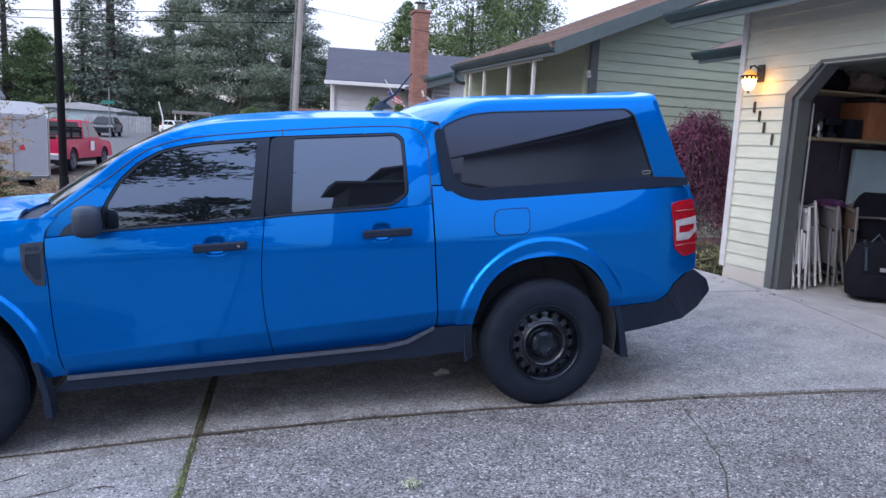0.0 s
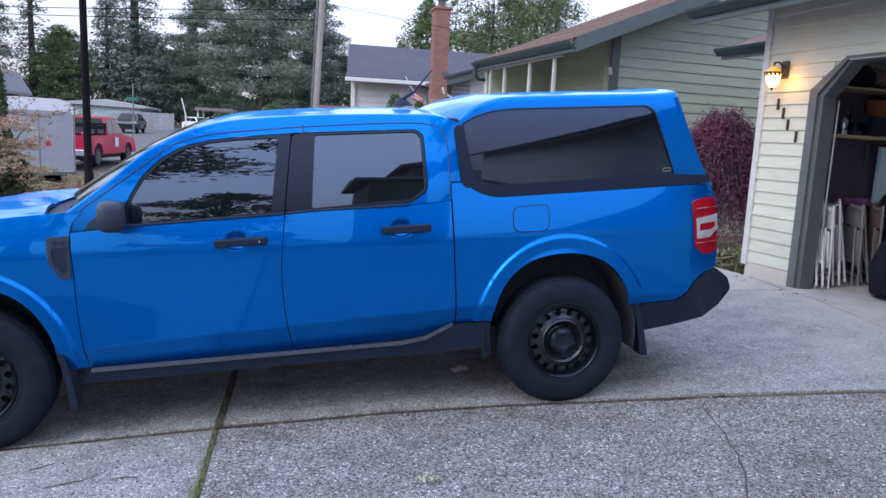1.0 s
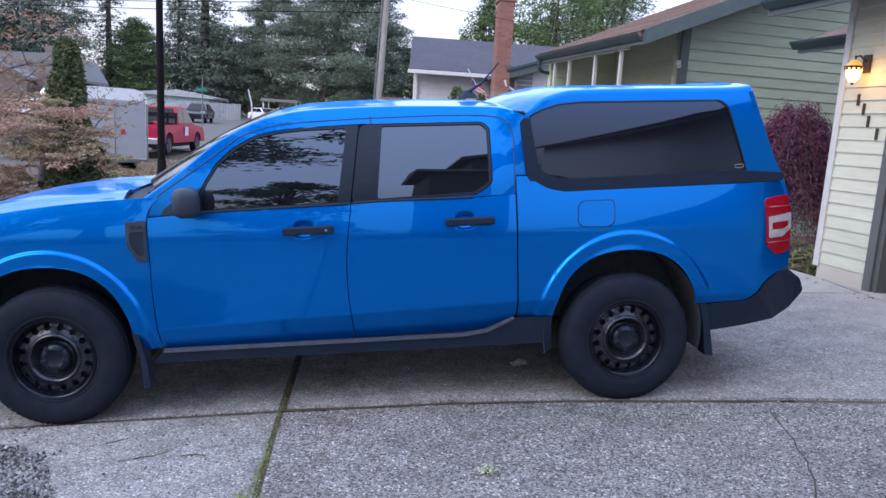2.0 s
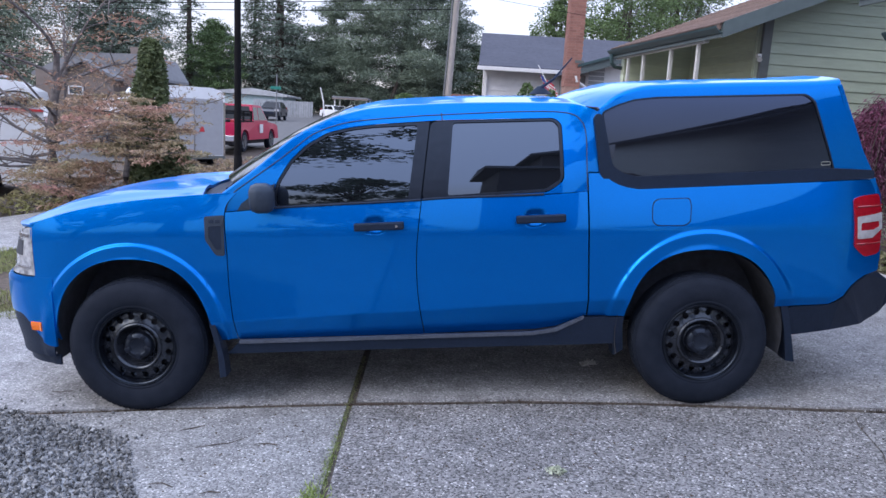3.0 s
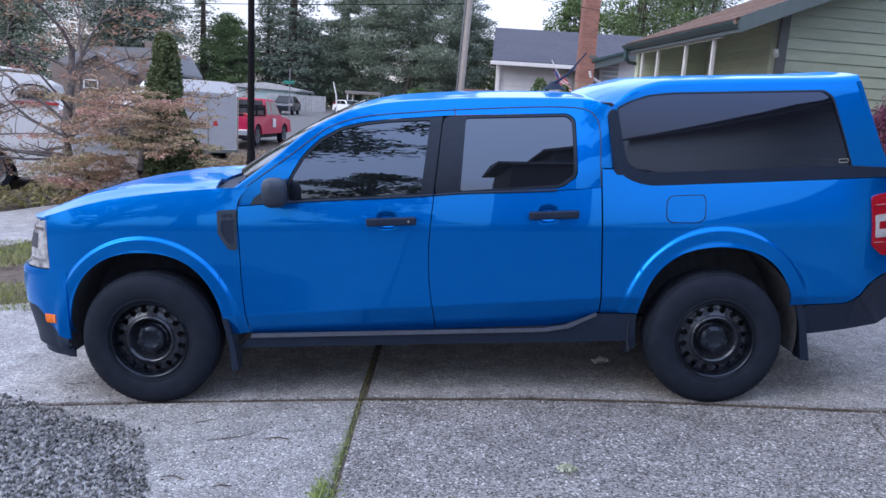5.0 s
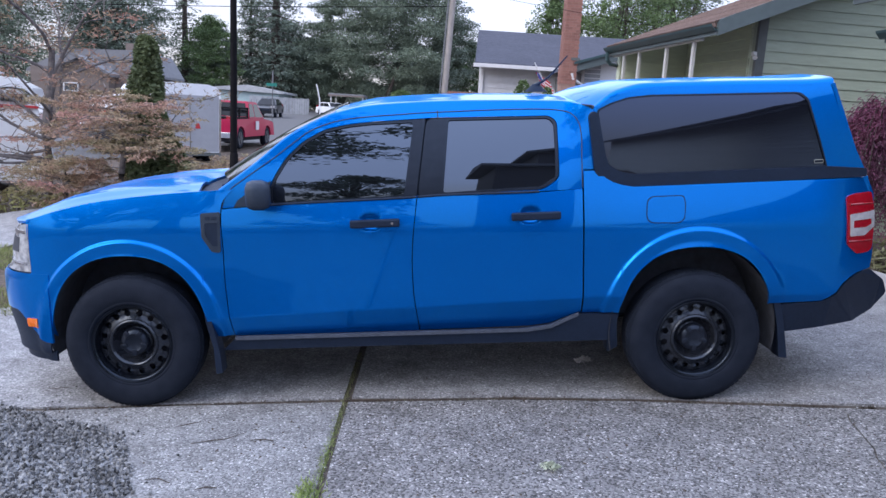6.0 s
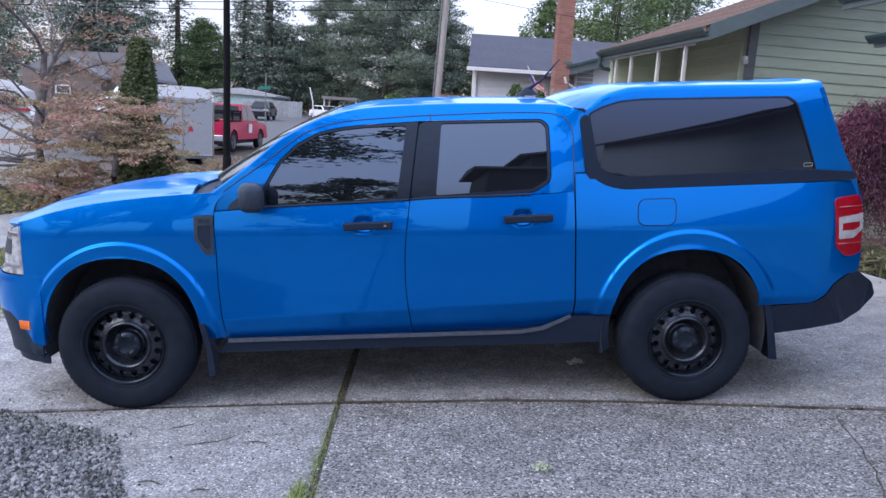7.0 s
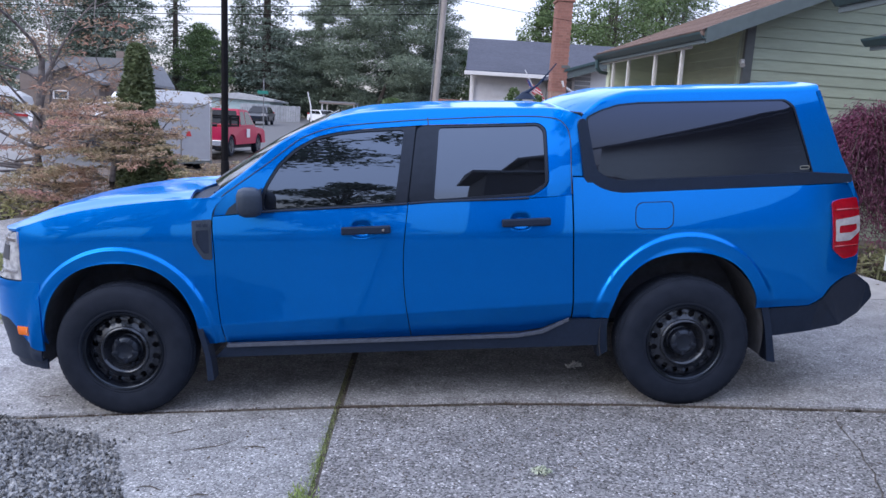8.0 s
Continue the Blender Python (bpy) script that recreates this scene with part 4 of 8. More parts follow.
    for far in (False, True):                   # windscreen pillars
        bm = bmesh.new()
        def apillar(u, v):
            x = 0.50 + 0.62 * u
            z = curve_at(SIDE_TOP, x)
            dy, dz = ((0.0, 0.0), (0.010, 0.009), (0.030, 0.011), (0.060, 0.004))[int(round(v * 3))]
            return mirror_y((x - dz * 0.4, upper_y(z) + dy, z + dz), far)
        sheet(bm, apillar, 24, 3)
        part("windscreen_pillar", bm, M_PAINT, truck, smooth=True, sharp=70)
    # canopy top, front and rear
    def cap_bow(y):
        """The canopy's front edge swells forwards in plan."""
        return 0.17 * max(0.0, 1 - (abs(y - CY) / (CY - 0.10)) ** 2.6)
    CAP_TOP = ((2.490, 1.610), (2.571, 1.672), (2.66, 1.702), (2.761, 1.718), (3.202, 1.730), (3.60, 1.735), (3.72, 1.741), (3.79, 1.750))

    def cap_top(u, v):
        p = over(CAP_TOP, lambda z: cap_y(z) - 0.002, 2.490 + 1.28 * u, v, 1.0 if u > 0.2 else 0.6 + 2 * u, CROSS_CAP)
        p.x -= cap_bow(p.y) * (1 - u) ** 6
        p.y += 0.10 * max(0.0, p.x - 3.55) ** 2 * (1 if v < 0.5 else -1)
        return p
    bm = sheet(bmesh.new(), cap_top, 44, 42)
    part("canopy_roof", bm, M_PAINT, truck, "blue canopy roof", smooth=True, sharp=70)

    def cap_front(u, v):
        p = over(CAP_TOP, lambda z: cap_y(z) - 0.002, 2.490, v, 0.6, CROSS_CAP)
        p.x -= cap_bow(p.y)
        return Vector((p.x + 0.03 * u, p.y, p.z + (1.55 - p.z) * u))
    bm = tube(bmesh.new(), [cap_front(0, 0.13 + 0.74 * k / 60) + Vector((-0.003, 0.0, 0.0)) for k in range(61)], 0.005, 6)
    part("canopy_seal", bm, M_DARK, truck)
    part("canopy_front", sheet(bmesh.new(), lambda u, v: cap_front(u, 0.12 + 0.76 * v), 4, 28), M_DARK, truck, "black rubber bulkhead seal", smooth=True, sharp=70)
    bm = sheet(bmesh.new(), lambda u, v: Vector((3.775 + 0.205 * u + 0.03 * (1 - (2 * v - 1) ** 2), CY + (2 * v - 1) * (CY - 0.088 + 0.010 * u), 1.745 - 0.495 * u)), 8, 12, 0.02)
    hatch = part("canopy_rear", bm, M_PAINT, truck, "blue canopy hatch frame", smooth=True)
    bm = sheet(bmesh.new(), lambda u, v: Vector((3.832 + 0.150 * u + 0.03 * (1 - (2 * v - 1) ** 2), CY + (2 * v - 1) * (CY - 0.24 + 0.05 * u), 1.69 - 0.38 * u)), 8, 12, 0.01)
    part("hatch_glass", bm, M_TINT, hatch, "dark hatch glass", smooth=True)
    bm = sheet(bmesh.new(), lambda u, v: Vector((4.00 + 0.05 * math.sin(math.pi * u), CY + (2 * v - 1) * (CY - 0.08), 1.25 - 0.6 * u)), 8, 12, 0.03)
    part("tailgate", bm, M_PAINT, truck, smooth=True)
    bm = abox(4.04, 0.22, 0.48, 4.17, 2 * CY - 0.22, 0.70, 0.03)
    part("rear_bumper", bm, M_BLACKPL, truck)
    # back of the cab between roof and canopy, inner body that shuts every gap
    bm = bmesh.new()
    box(bm, 0.55, 0.09, 0.40, 2.42, 2 * CY - 0.09, 1.06)
    box(bm, 0.42, 0.38, 0.38, 2.66, 2 * CY - 0.38, 0.45)
    box(bm, 2.42, 0.40, 0.40, 3.98, 2 * CY - 0.40, 1.17)
    box(bm, 2.46, 0.085, 0.60, 2.56, 2 * CY - 0.085, 1.17)
    box(bm, 3.60, 0.10, 0.62, 3.95, 2 * CY - 0.10, 1.17)
    box(bm, -0.60, 0.40, 0.32, 0.50, 2 * CY - 0.40, 0.95)
    tagged(part("inner_body", bm, M_DARK, truck), kind="stuff")
    part("cabin_floor", abox(0.80, 0.30, 1.06, 2.40, 2 * CY - 0.30, 1.10), M_DARK, truck)
    for x0, y0 in ((1.25, 0.36), (1.25, 1.0), (2.10, 0.36), (2.10, 1.0)):
        part("seat", abox(x0, y0, 1.06, x0 + 0.14, y0 + 0.46, 1.52, 0.04), M_DARK, truck)
    bm = bmesh.new()
    for cx in WHEELS:
        tube(bm, [(cx, 0.2, 0.36), (cx, 2 * CY - 0.2, 0.36)], 0.045, 8)
    tube(bm, [(3.35, 0.25, 0.46), (3.75, 0.25, 0.40)], 0.03, 8)
    tagged(part("axle", bm, M_DARK, truck), kind="stuff")
    # antenna
    bm = tube(bmesh.new(), [(2.245, 0.60, 1.745), (2.33, 0.60, 1.80), (2.44, 0.60, 1.925)], [0.012, 0.006, 0.004], 8)
    lathe(bm, [(0.0, 0.05), (0.012, 0.045), (0.035, 0.012), (0.045, 0.0)], 14, Matrix.Translation((2.255, 0.60, 1.715)) @ Matrix.Rotation(radians(90), 4, "X") @ Matrix.Diagonal((1.6, 1, 0.6, 1)))
    part("antenna", bm, M_BLACKPL, truck, smooth=True)
    for cx in WHEELS:
        steel_wheel(truck, cx, -0.026, True)
        steel_wheel(truck, cx, 2 * CY + 0.026, False)
    truck.matrix_world = Matrix.Rotation(radians(-3.5), 4, "Y")
    return truck


build_pickup()

# ---- ground, drive, street ----
def ground_sheet():
    bm = bmesh.new()
    xs = [-400, -120, -60, -30, -16, -11, -8] + [-6 + 0.5 * k for k in range(26)] + [9, 12, 20, 60, 200, 400]
    ys = [-200, -60, -25, -12] + [-8 + 0.6 * k for k in range(40)] + [18, 22, 30, 50, 90, 160, 400]
    g = [[bm.verts.new((x, y, ground_z(x, y) - 0.06)) for y in ys] for x in xs]
    for i in range(len(xs) - 1):
        for j in range(len(ys) - 1):
            bm.faces.new((g[i][j], g[i + 1][j], g[i + 1][j + 1], g[i][j + 1]))
    return solo("ground", bm, M_GROUND, "dark bark mulch and bare soil", "ground", kind="structure")


ground_sheet()


def slab(name, outline, mat, label, top=0.0, thick=0.10, n=1):
    """A poured slab that follows the slope; outline in plan."""
    bm = bmesh.new()
    plate(bm, outline, lambda x, y, d: Vector((x, y, SLOPE * x + top - d)), (), thick)
    return bm


drive = thing("driveway", None, "worn concrete driveway slabs with mossy joints", "driveway", kind="structure")
JX, JY = 1.13, 0.045
CRACK = [(2.86, -8.0), (3.02, -3.1), (3.12, -2.2), (3.27, -1.75), (3.33, -1.5), (3.46, -1.2), (3.585, -1.0), (3.622, -0.893), (3.66, -0.832), (3.688, -0.706), (3.73, -0.619), (3.775, -0.42), (3.80, -0.30), (3.845, -0.20), (3.83, -0.132)]
FRONT_L = [(-6.2, -8.0), (JX - 0.034, -8.0), (JX - 0.012, JY - 0.016), (0.2, 0.0), (-0.62, -0.052), (-3.0, -0.16), (-6.2, -0.3)]
FRONT_R = [(JX - 0.002, -8.0), *[(x - 0.005, y) for x, y in CRACK], (2.74, -0.004), (2.1, 0.036), (JX + 0.020, JY - 0.012)]
FRONT_RR = [(4.84, -8.0), (5.835, -0.40), (5.14, -0.315), (3.89, -0.135)] + [(x + 0.005, y) for x, y in CRACK[::-1]]
BACK_L = [(-6.2, -0.25), (-3.0, -0.12), (-0.62, -0.010), (0.2, 0.038), (JX - 0.012, JY + 0.034), (JX + 0.02, 2.75), (-1.0, 2.55), (-2.3, 1.95), (-6.2, 1.75)]
BACK_R = [(JX + 0.036, JY + 0.046), (1.6, 0.082), (2.1, 0.088), (2.74, 0.044), (3.89, -0.085), (4.85, -0.22), (5.14, -0.285), (5.84, -0.37), (5.975, 0.563), (6.067, 1.163), (6.155, 1.826), (6.166, 2.215), (5.64, 2.30), (4.75, 2.345), (JX + 0.066, 2.75)]
APRON = [(1.20, 2.80), (4.76, 2.402), (5.64, 2.355), (6.16, 2.27), (6.22, 3.0), (6.02, 4.5), (5.2, 4.4), (1.2, 3.9)]
THRESHOLD = [(6.200, 2.235), (6.190, 1.82), (6.103, 1.16), (6.011, 0.56), (5.876, -0.37), (4.88, -8.0), (7.69, -8.0), (6.68, -0.3), (6.40, 1.9), (6.30, 2.9), (6.235, 2.97)]
for nm, out, mat in (("slab", FRONT_L, M_CONC_SMOOTH), ("slab", FRONT_R, M_CONC_AGG), ("slab", FRONT_RR, M_CONC_AGG), ("slab", BACK_L, M_CONC_BACK), ("slab", BACK_R, M_CONC_WORN),
                     ("slab", APRON, M_CONC_NEW), ("threshold", THRESHOLD, M_CONC_NEW)):
    part(nm, slab(nm, out, mat, "", top=0.008 if out is BACK_R else (0.004 if out is BACK_L else 0.0)), mat, drive)
bm = slab("joint", [(-6.2, -8.0), (4.78, -8.0), (6.2, 2.95), (6.0, 4.4), (1.2, 3.8), (-1.0, 2.5), (-2.3, 1.9), (-6.2, 1.7)], M_DIRT, "", top=-0.006, thick=0.03)
part("joint_fill", bm, M_DIRT, drive, "dark soil in the slab joints")

walkway = thing("footpath", None, "pale concrete footpath beside the planting bed", "footpath", kind="structure")
near = lambda y: -3.78 + 0.36 * (y - 4.53)
for y0, y1 in ((1.6, 3.1), (3.12, 4.6), (4.62, 5.6)):
    a, b = Vector((near(y0), y0)), Vector((near(y1), y1))
    far_a, far_b = Vector((-5.64 + 0.34 * (y0 - 4.6), 7.48 + 0.95 * (y0 - 4.6))), Vector((-5.64 + 0.34 * (y1 - 4.6), 7.48 + 0.95 * (y1 - 4.6)))
    out = [a, b, Vector((-5.15, 8.95)) if y0 > 4 else far_b, far_a]
    bm = plate(bmesh.new(), [tuple(p) for p in out], lambda x, y, d: Vector((x, y, ground_z(x, y) + 0.012 - d)), (), 0.1)
    part("paving_slab", bm, M_CONC_BACK, walkway)
bm = bmesh.new()
plate(bm, [(-60, -40), (-9.2, -40), (-9.2, 6), (-9.6, 12), (-7.8, 20), (-4.0, 40), (1.0, 60), (0.0, 110), (-30, 110), (-60, 80)],
      lambda x, y, d: Vector((x, y, ground_z(x, y) - 0.02 - d)), (), 0.1, dx=3, dz=3)
solo("road", bm, M_ASPHALT, "grey asphalt street", "road", kind="structure")

# ---- the green house: garage wing and gabled wing ----
FL = 0.385                 # garage floor
GX = 6.23                  # garage front
def lap_siding(parent, mat, u0, u1, z0, z1, place, board=0.148, cut=None):
    """Lapped boards on a wall; place(u, z, d) with d outwards. cut(zc) gives the (u0, u1) spans of a course."""
    z = z0
    while z < z1 - 0.01:
        zt = min(z + board, z1)
        for a, b in (cut((z + zt) / 2) if cut else [(u0, u1)]):
            if b - a < 0.02:
                continue
            bm = bmesh.new()
            ring0 = [bm.verts.new(place(a, zz, d)) for zz, d in ((z, 0.0), (z, 0.020), (zt + 0.0, 0.006), (zt, 0.0))]
            ring1 = [bm.verts.new(place(b, zz, d)) for zz, d in ((z, 0.0), (z, 0.020), (zt + 0.0, 0.006), (zt, 0.0))]
            for k in range(4):
                bm.faces.new((ring0[k], ring0[(k + 1) % 4], ring1[(k + 1) % 4], ring1[k]))
            bm.faces.new(ring0[::-1])
            bm.faces.new(ring1)
            part("siding_board", bm, mat, parent)
        z = zt


HOUSE_M = Matrix.Translation((GX, 2.98, 0)) @ Matrix.Rotation(radians(7.5), 4, "Z") @ Matrix.Translation((-GX, -2.98, 0))   # the house stands a little askew to the drive
house = thing("house", HOUSE_M, "pale green lap-sided house with open garage and brown shingle roof", "house")
# garage front wall: opening with clipped corners
OPEN_Y0, OPEN_Y1, OPEN_TOP = -2.75, 2.29, FL + 2.16
def front_cut(zc):
    if zc < FL or zc > OPEN_TOP:
        return [(-34.0, 2.98)]
    k = max(0.0, zc - (OPEN_TOP - 0.30))
    return [(-34.0, OPEN_Y0 + k), (OPEN_Y1 - k + 0.09, 2.98)]
# The unseen run to y -34 is added for the canopy glass to reflect.
outline = [(-34.0, 0.30), (OPEN_Y0, 0.30), (OPEN_Y0, OPEN_TOP - 0.30), (OPEN_Y0 + 0.30, OPEN_TOP), (OPEN_Y1 - 0.30, OPEN_TOP), (OPEN_Y1, OPEN_TOP - 0.30), (OPEN_Y1, 0.30), (2.98, 0.30), (2.98, 3.25), (-34.0, 3.25)]
bm = plate(bmesh.new(), outline, lambda y, z, d: Vector((GX + d, y, z)), (), 0.14)
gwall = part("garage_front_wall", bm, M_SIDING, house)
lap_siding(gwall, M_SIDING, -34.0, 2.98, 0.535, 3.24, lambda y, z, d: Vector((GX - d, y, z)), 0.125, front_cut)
bm = abox(GX - 0.012, 2.38, 0.28, GX + 0.02, 2.985, 0.535, 0.004)
part("foundation", bm, M_FOUND, house, "pale concrete foundation")
bm = abox(GX - 0.034, 2.955, 0.50, GX + 0.03, 3.03, 3.25, 0.004)
part("corner_trim", bm, M_TRIM, house)
# door casing, dark grey
cas = bmesh.new()
o2 = [(OPEN_Y1 + 0.09, 0.385), (OPEN_Y1 + 0.09, OPEN_TOP - 0.26), (OPEN_Y1 - 0.28, OPEN_TOP + 0.025), (OPEN_Y0 + 0.28, OPEN_TOP + 0.025), (OPEN_Y0 - 0.09, OPEN_TOP - 0.26), (OPEN_Y0 - 0.09, 0.385),
      (OPEN_Y0, 0.385), (OPEN_Y0, OPEN_TOP - 0.30), (OPEN_Y0 + 0.30, OPEN_TOP), (OPEN_Y1 - 0.30, OPEN_TOP), (OPEN_Y1, OPEN_TOP - 0.30), (OPEN_Y1, 0.385)]
plate(cas, o2, lambda y, z, d: Vector((GX - 0.03 + d, y, z)), (), 0.04)
o3 = [(OPEN_Y1 + 0.0, 0.385), (OPEN_Y1, OPEN_TOP - 0.30), (OPEN_Y1 - 0.30, OPEN_TOP), (OPEN_Y0 + 0.30, OPEN_TOP), (OPEN_Y0, OPEN_TOP - 0.30), (OPEN_Y0, 0.385),
      (OPEN_Y0 + 0.05, 0.385), (OPEN_Y0 + 0.05, OPEN_TOP - 0.32), (OPEN_Y0 + 0.32, OPEN_TOP - 0.02), (OPEN_Y1 - 0.32, OPEN_TOP - 0.02), (OPEN_Y1 - 0.05, OPEN_TOP - 0.32), (OPEN_Y1 - 0.05, 0.385)]
plate(cas, o3, lambda y, z, d: Vector((GX + 0.0 + d, y, z)), (), 0.16)
part("door_casing", cas, M_TRIM_DK, house, "dark grey garage door casing")
# garage shell
bm = bmesh.new()
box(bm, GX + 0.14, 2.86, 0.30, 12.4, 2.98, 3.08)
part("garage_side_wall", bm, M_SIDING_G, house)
# Back wall and ceiling are white so they bounce light into the garage.
bm = bmesh.new()
box(bm, 12.28, -3.6, 0.30, 12.4, 2.86, 3.08)
box(bm, GX + 0.14, -3.6, 0.30, 12.28, -3.48, 3.08)
part("garage_back_wall", bm, M_WHITE, house)
solo("garage_floor", abox(GX - 0.02, -3.48, 0.26, 12.28, 2.86, FL), M_CONC_NEW, "smooth grey concrete garage floor", "floor", kind="structure", m=HOUSE_M)
solo("garage_ceiling", abox(GX + 0.14, -3.48, 2.86, 12.28, 2.86, 2.94), M_WHITE, "white garage ceiling that bounces light inside", "ceiling", kind="structure", m=HOUSE_M)
# garage roof: eave along the front
bm = bmesh.new()
EX, EZ = 5.64, 3.10
# Roof and eave follow the added length of the front, out of view.
plate(bm, [(EX, EZ + 0.02), (9.6, EZ + 0.02 + (9.6 - EX) * 0.42), (13.2, EZ + 0.02), (13.2, EZ - 0.06), (9.6, EZ - 0.06 + (9.6 - EX) * 0.42), (EX, EZ - 0.06)], lambda x, z, d: Vector((x, 3.45 - d, z)), (), 38.0)
part("garage_roof", bm, M_SHINGLE, house)
bm = abox(EX - 0.02, -34.5, EZ - 0.13, EX + 0.012, 3.47, EZ + 0.03)
part("eave_fascia", bm, M_FASCIA, house)
bm = plate(bmesh.new(), [(EX + 0.012, EZ - 0.085), (GX + 0.02, EZ - 0.085 + (GX - EX) * 0.42), (GX + 0.02, EZ - 0.115 + (GX - EX) * 0.42), (EX + 0.012, EZ - 0.115)], lambda x, z, d: Vector((x, 3.44 - d, z)), (), 37.9)
rake = plate(bmesh.new(), [(EX + 0.012, EZ - 0.10), (9.6, EZ - 0.10 + (9.6 - EX) * 0.42), (9.6, EZ + 0.02 + (9.6 - EX) * 0.42), (EX + 0.012, EZ + 0.02)], lambda x, z, d: Vector((x, 3.455 + d, z)), (), 0.025)
part("rake_board", rake, M_FASCIA, house)
part("soffit", bm, M_TRIM_DK, house)


def gutter(x, y0, y1, z, parent):
    bm = bmesh.new()
    prof = [(0.0, 0.0), (-0.03, -0.002), (-0.055, 0.022), (-0.090, 0.056), (-0.098, 0.082), (-0.088, 0.082), (-0.080, 0.060), (-0.05, 0.032), (-0.03, 0.012), (0.0, 0.012)]
    a = [bm.verts.new((x + dx, y0, z + dz)) for dx, dz in prof]
    b = [bm.verts.new((x + dx, y1, z + dz)) for dx, dz in prof]
    for k in range(len(prof) - 1):
        bm.faces.new((a[k], a[k + 1], b[k + 1], b[k]))
    bm.faces.new(a[::-1]), bm.faces.new(b)
    return part("gutter", bm, M_GUTTER, parent, "dark green metal gutter")


gutter(EX - 0.022, -34.5, 3.48, EZ - 0.070, house)

# gabled wing beyond: gable wall faces the drive
WY, WX = 6.30, 6.42        # gable wall plane and its street-side corner
RY0, RY1 = 5.78, 9.50      # near and far ends of its roof
RX, RZ = 5.52, 3.05        # lower edge of the roof
PITCH = 0.406
ridge_x = RX + 5.2
bm = bmesh.new()
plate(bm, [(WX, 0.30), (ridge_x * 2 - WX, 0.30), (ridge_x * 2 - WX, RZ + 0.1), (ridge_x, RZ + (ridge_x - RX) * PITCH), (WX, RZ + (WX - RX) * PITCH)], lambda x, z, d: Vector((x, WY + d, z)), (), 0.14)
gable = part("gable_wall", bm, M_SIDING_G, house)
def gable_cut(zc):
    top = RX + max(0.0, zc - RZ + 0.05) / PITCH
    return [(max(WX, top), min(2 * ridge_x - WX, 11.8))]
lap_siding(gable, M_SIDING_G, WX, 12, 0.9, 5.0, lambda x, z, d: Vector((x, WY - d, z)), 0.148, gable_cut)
bm = abox(WX - 0.03, WY - 0.035, 0.4, WX + 0.10, WY + 0.02, RZ + 0.30, 0.004)
part("corner_trim", bm, M_TRIM_DK, house)
# roof planes, courses of shingles and rake board
bm = bmesh.new()
plate(bm, [(RX - 0.04, RZ + 0.03), (ridge_x, RZ + 0.05 + (ridge_x - RX) * PITCH), (2 * ridge_x - RX, RZ + 0.03), (2 * ridge_x - RX, RZ - 0.05), (ridge_x, RZ - 0.03 + (ridge_x - RX) * PITCH), (RX - 0.04, RZ - 0.05)],
      lambda x, z, d: Vector((x, RY0 + 0.03 + d, z)), (), RY1 - RY0 - 0.03)
wing_roof = part("wing_roof", bm, M_SHINGLE, house, "brown asphalt shingle roof")
for k in range(30):                            # shingle courses
    x0 = RX - 0.05 + 0.13 * k
    z0 = RZ + 0.042 + (x0 - RX) * PITCH
    y = RY0 - 0.02 - (0.17 if k % 2 else 0.0)
    bm = bmesh.new()
    a = [bm.verts.new(p) for p in ((x0, RY0 + 0.0, z0), (x0, RY0 + 0.0, z0 + 0.014), (x0 + 0.14, RY0 + 0.0, z0 + 0.003 + 0.14 * PITCH), (x0 + 0.14, RY0, z0 + 0.14 * PITCH))]
    b = [bm.verts.new(v.co + Vector((0, RY1 - RY0, 0))) for v in a]
    for q in range(4):
        bm.faces.new((a[q], a[(q + 1) % 4], b[(q + 1) % 4], b[q]))
    bm.faces.new(a[::-1]), bm.faces.new(b)
    part("shingle_course", bm, M_SHINGLE, wing_roof)
bm = plate(bmesh.new(), [(RX, RZ + 0.05), (ridge_x, RZ + 0.06 + (ridge_x - RX) * PITCH), (ridge_x, RZ - 0.14 + (ridge_x - RX) * PITCH), (RX, RZ - 0.15)], lambda x, z, d: Vector((x, RY0 - 0.01 + d, z)), (), 0.035)
part("rake_board", bm, M_FASCIA, house, "slate grey rake board")
bm = plate(bmesh.new(), [(RX + 0.03, RZ - 0.06), (ridge_x, RZ - 0.05 + (ridge_x - RX) * PITCH), (ridge_x, RZ - 0.07 + (ridge_x - RX) * PITCH), (RX + 0.03, RZ - 0.08)], lambda x, z, d: Vector((x, RY0 + 0.03 + d, z)), (), WY - RY0 - 0.03)
part("rake_soffit", bm, M_TRIM_DK, house)
bm = abox(RX - 0.01, RY0, RZ - 0.14, RX + 0.02, RY1, RZ + 0.02)
part("eave_fascia", bm, M_FASCIA, house)
gutter(RX - 0.012, RY0 - 0.01, RY1, RZ - 0.09, house)
bm = tube(bmesh.new(), [(RX - 0.06, RY1 - 0.1, RZ - 0.08), (RX - 0.05, RY1 - 0.1, RZ - 0.22), (RX + 0.02, RY1 - 0.08, RZ - 0.28), (RX + 0.30, RY1 + 0.05, RZ - 0.30), (RX + 0.34, RY1 + 0.08, RZ - 0.4), (RX + 0.34, RY1 + 0.08, 0.3)], 0.035, 8)
part("downpipe", bm, M_GUTTER, house)
bm = plate(bmesh.new(), [(RX + 0.02, RZ - 0.07), (7.6, RZ - 0.07 + 2.08 * PITCH), (7.6, RZ - 0.09 + 2.08 * PITCH), (RX + 0.02, RZ - 0.09)], lambda x, z, d: Vector((x, WY + 0.14 + d, z)), (), RY1 - WY - 0.14)
part("soffit", bm, M_TRIM_DK, house)
part("porch_beam", abox(RX + 0.05, RY0 + 0.55, RZ - 0.155, RX + 0.12, RY1 - 0.05, RZ - 0.10, 0.004), M_TRIM, house, "off-white porch beam")
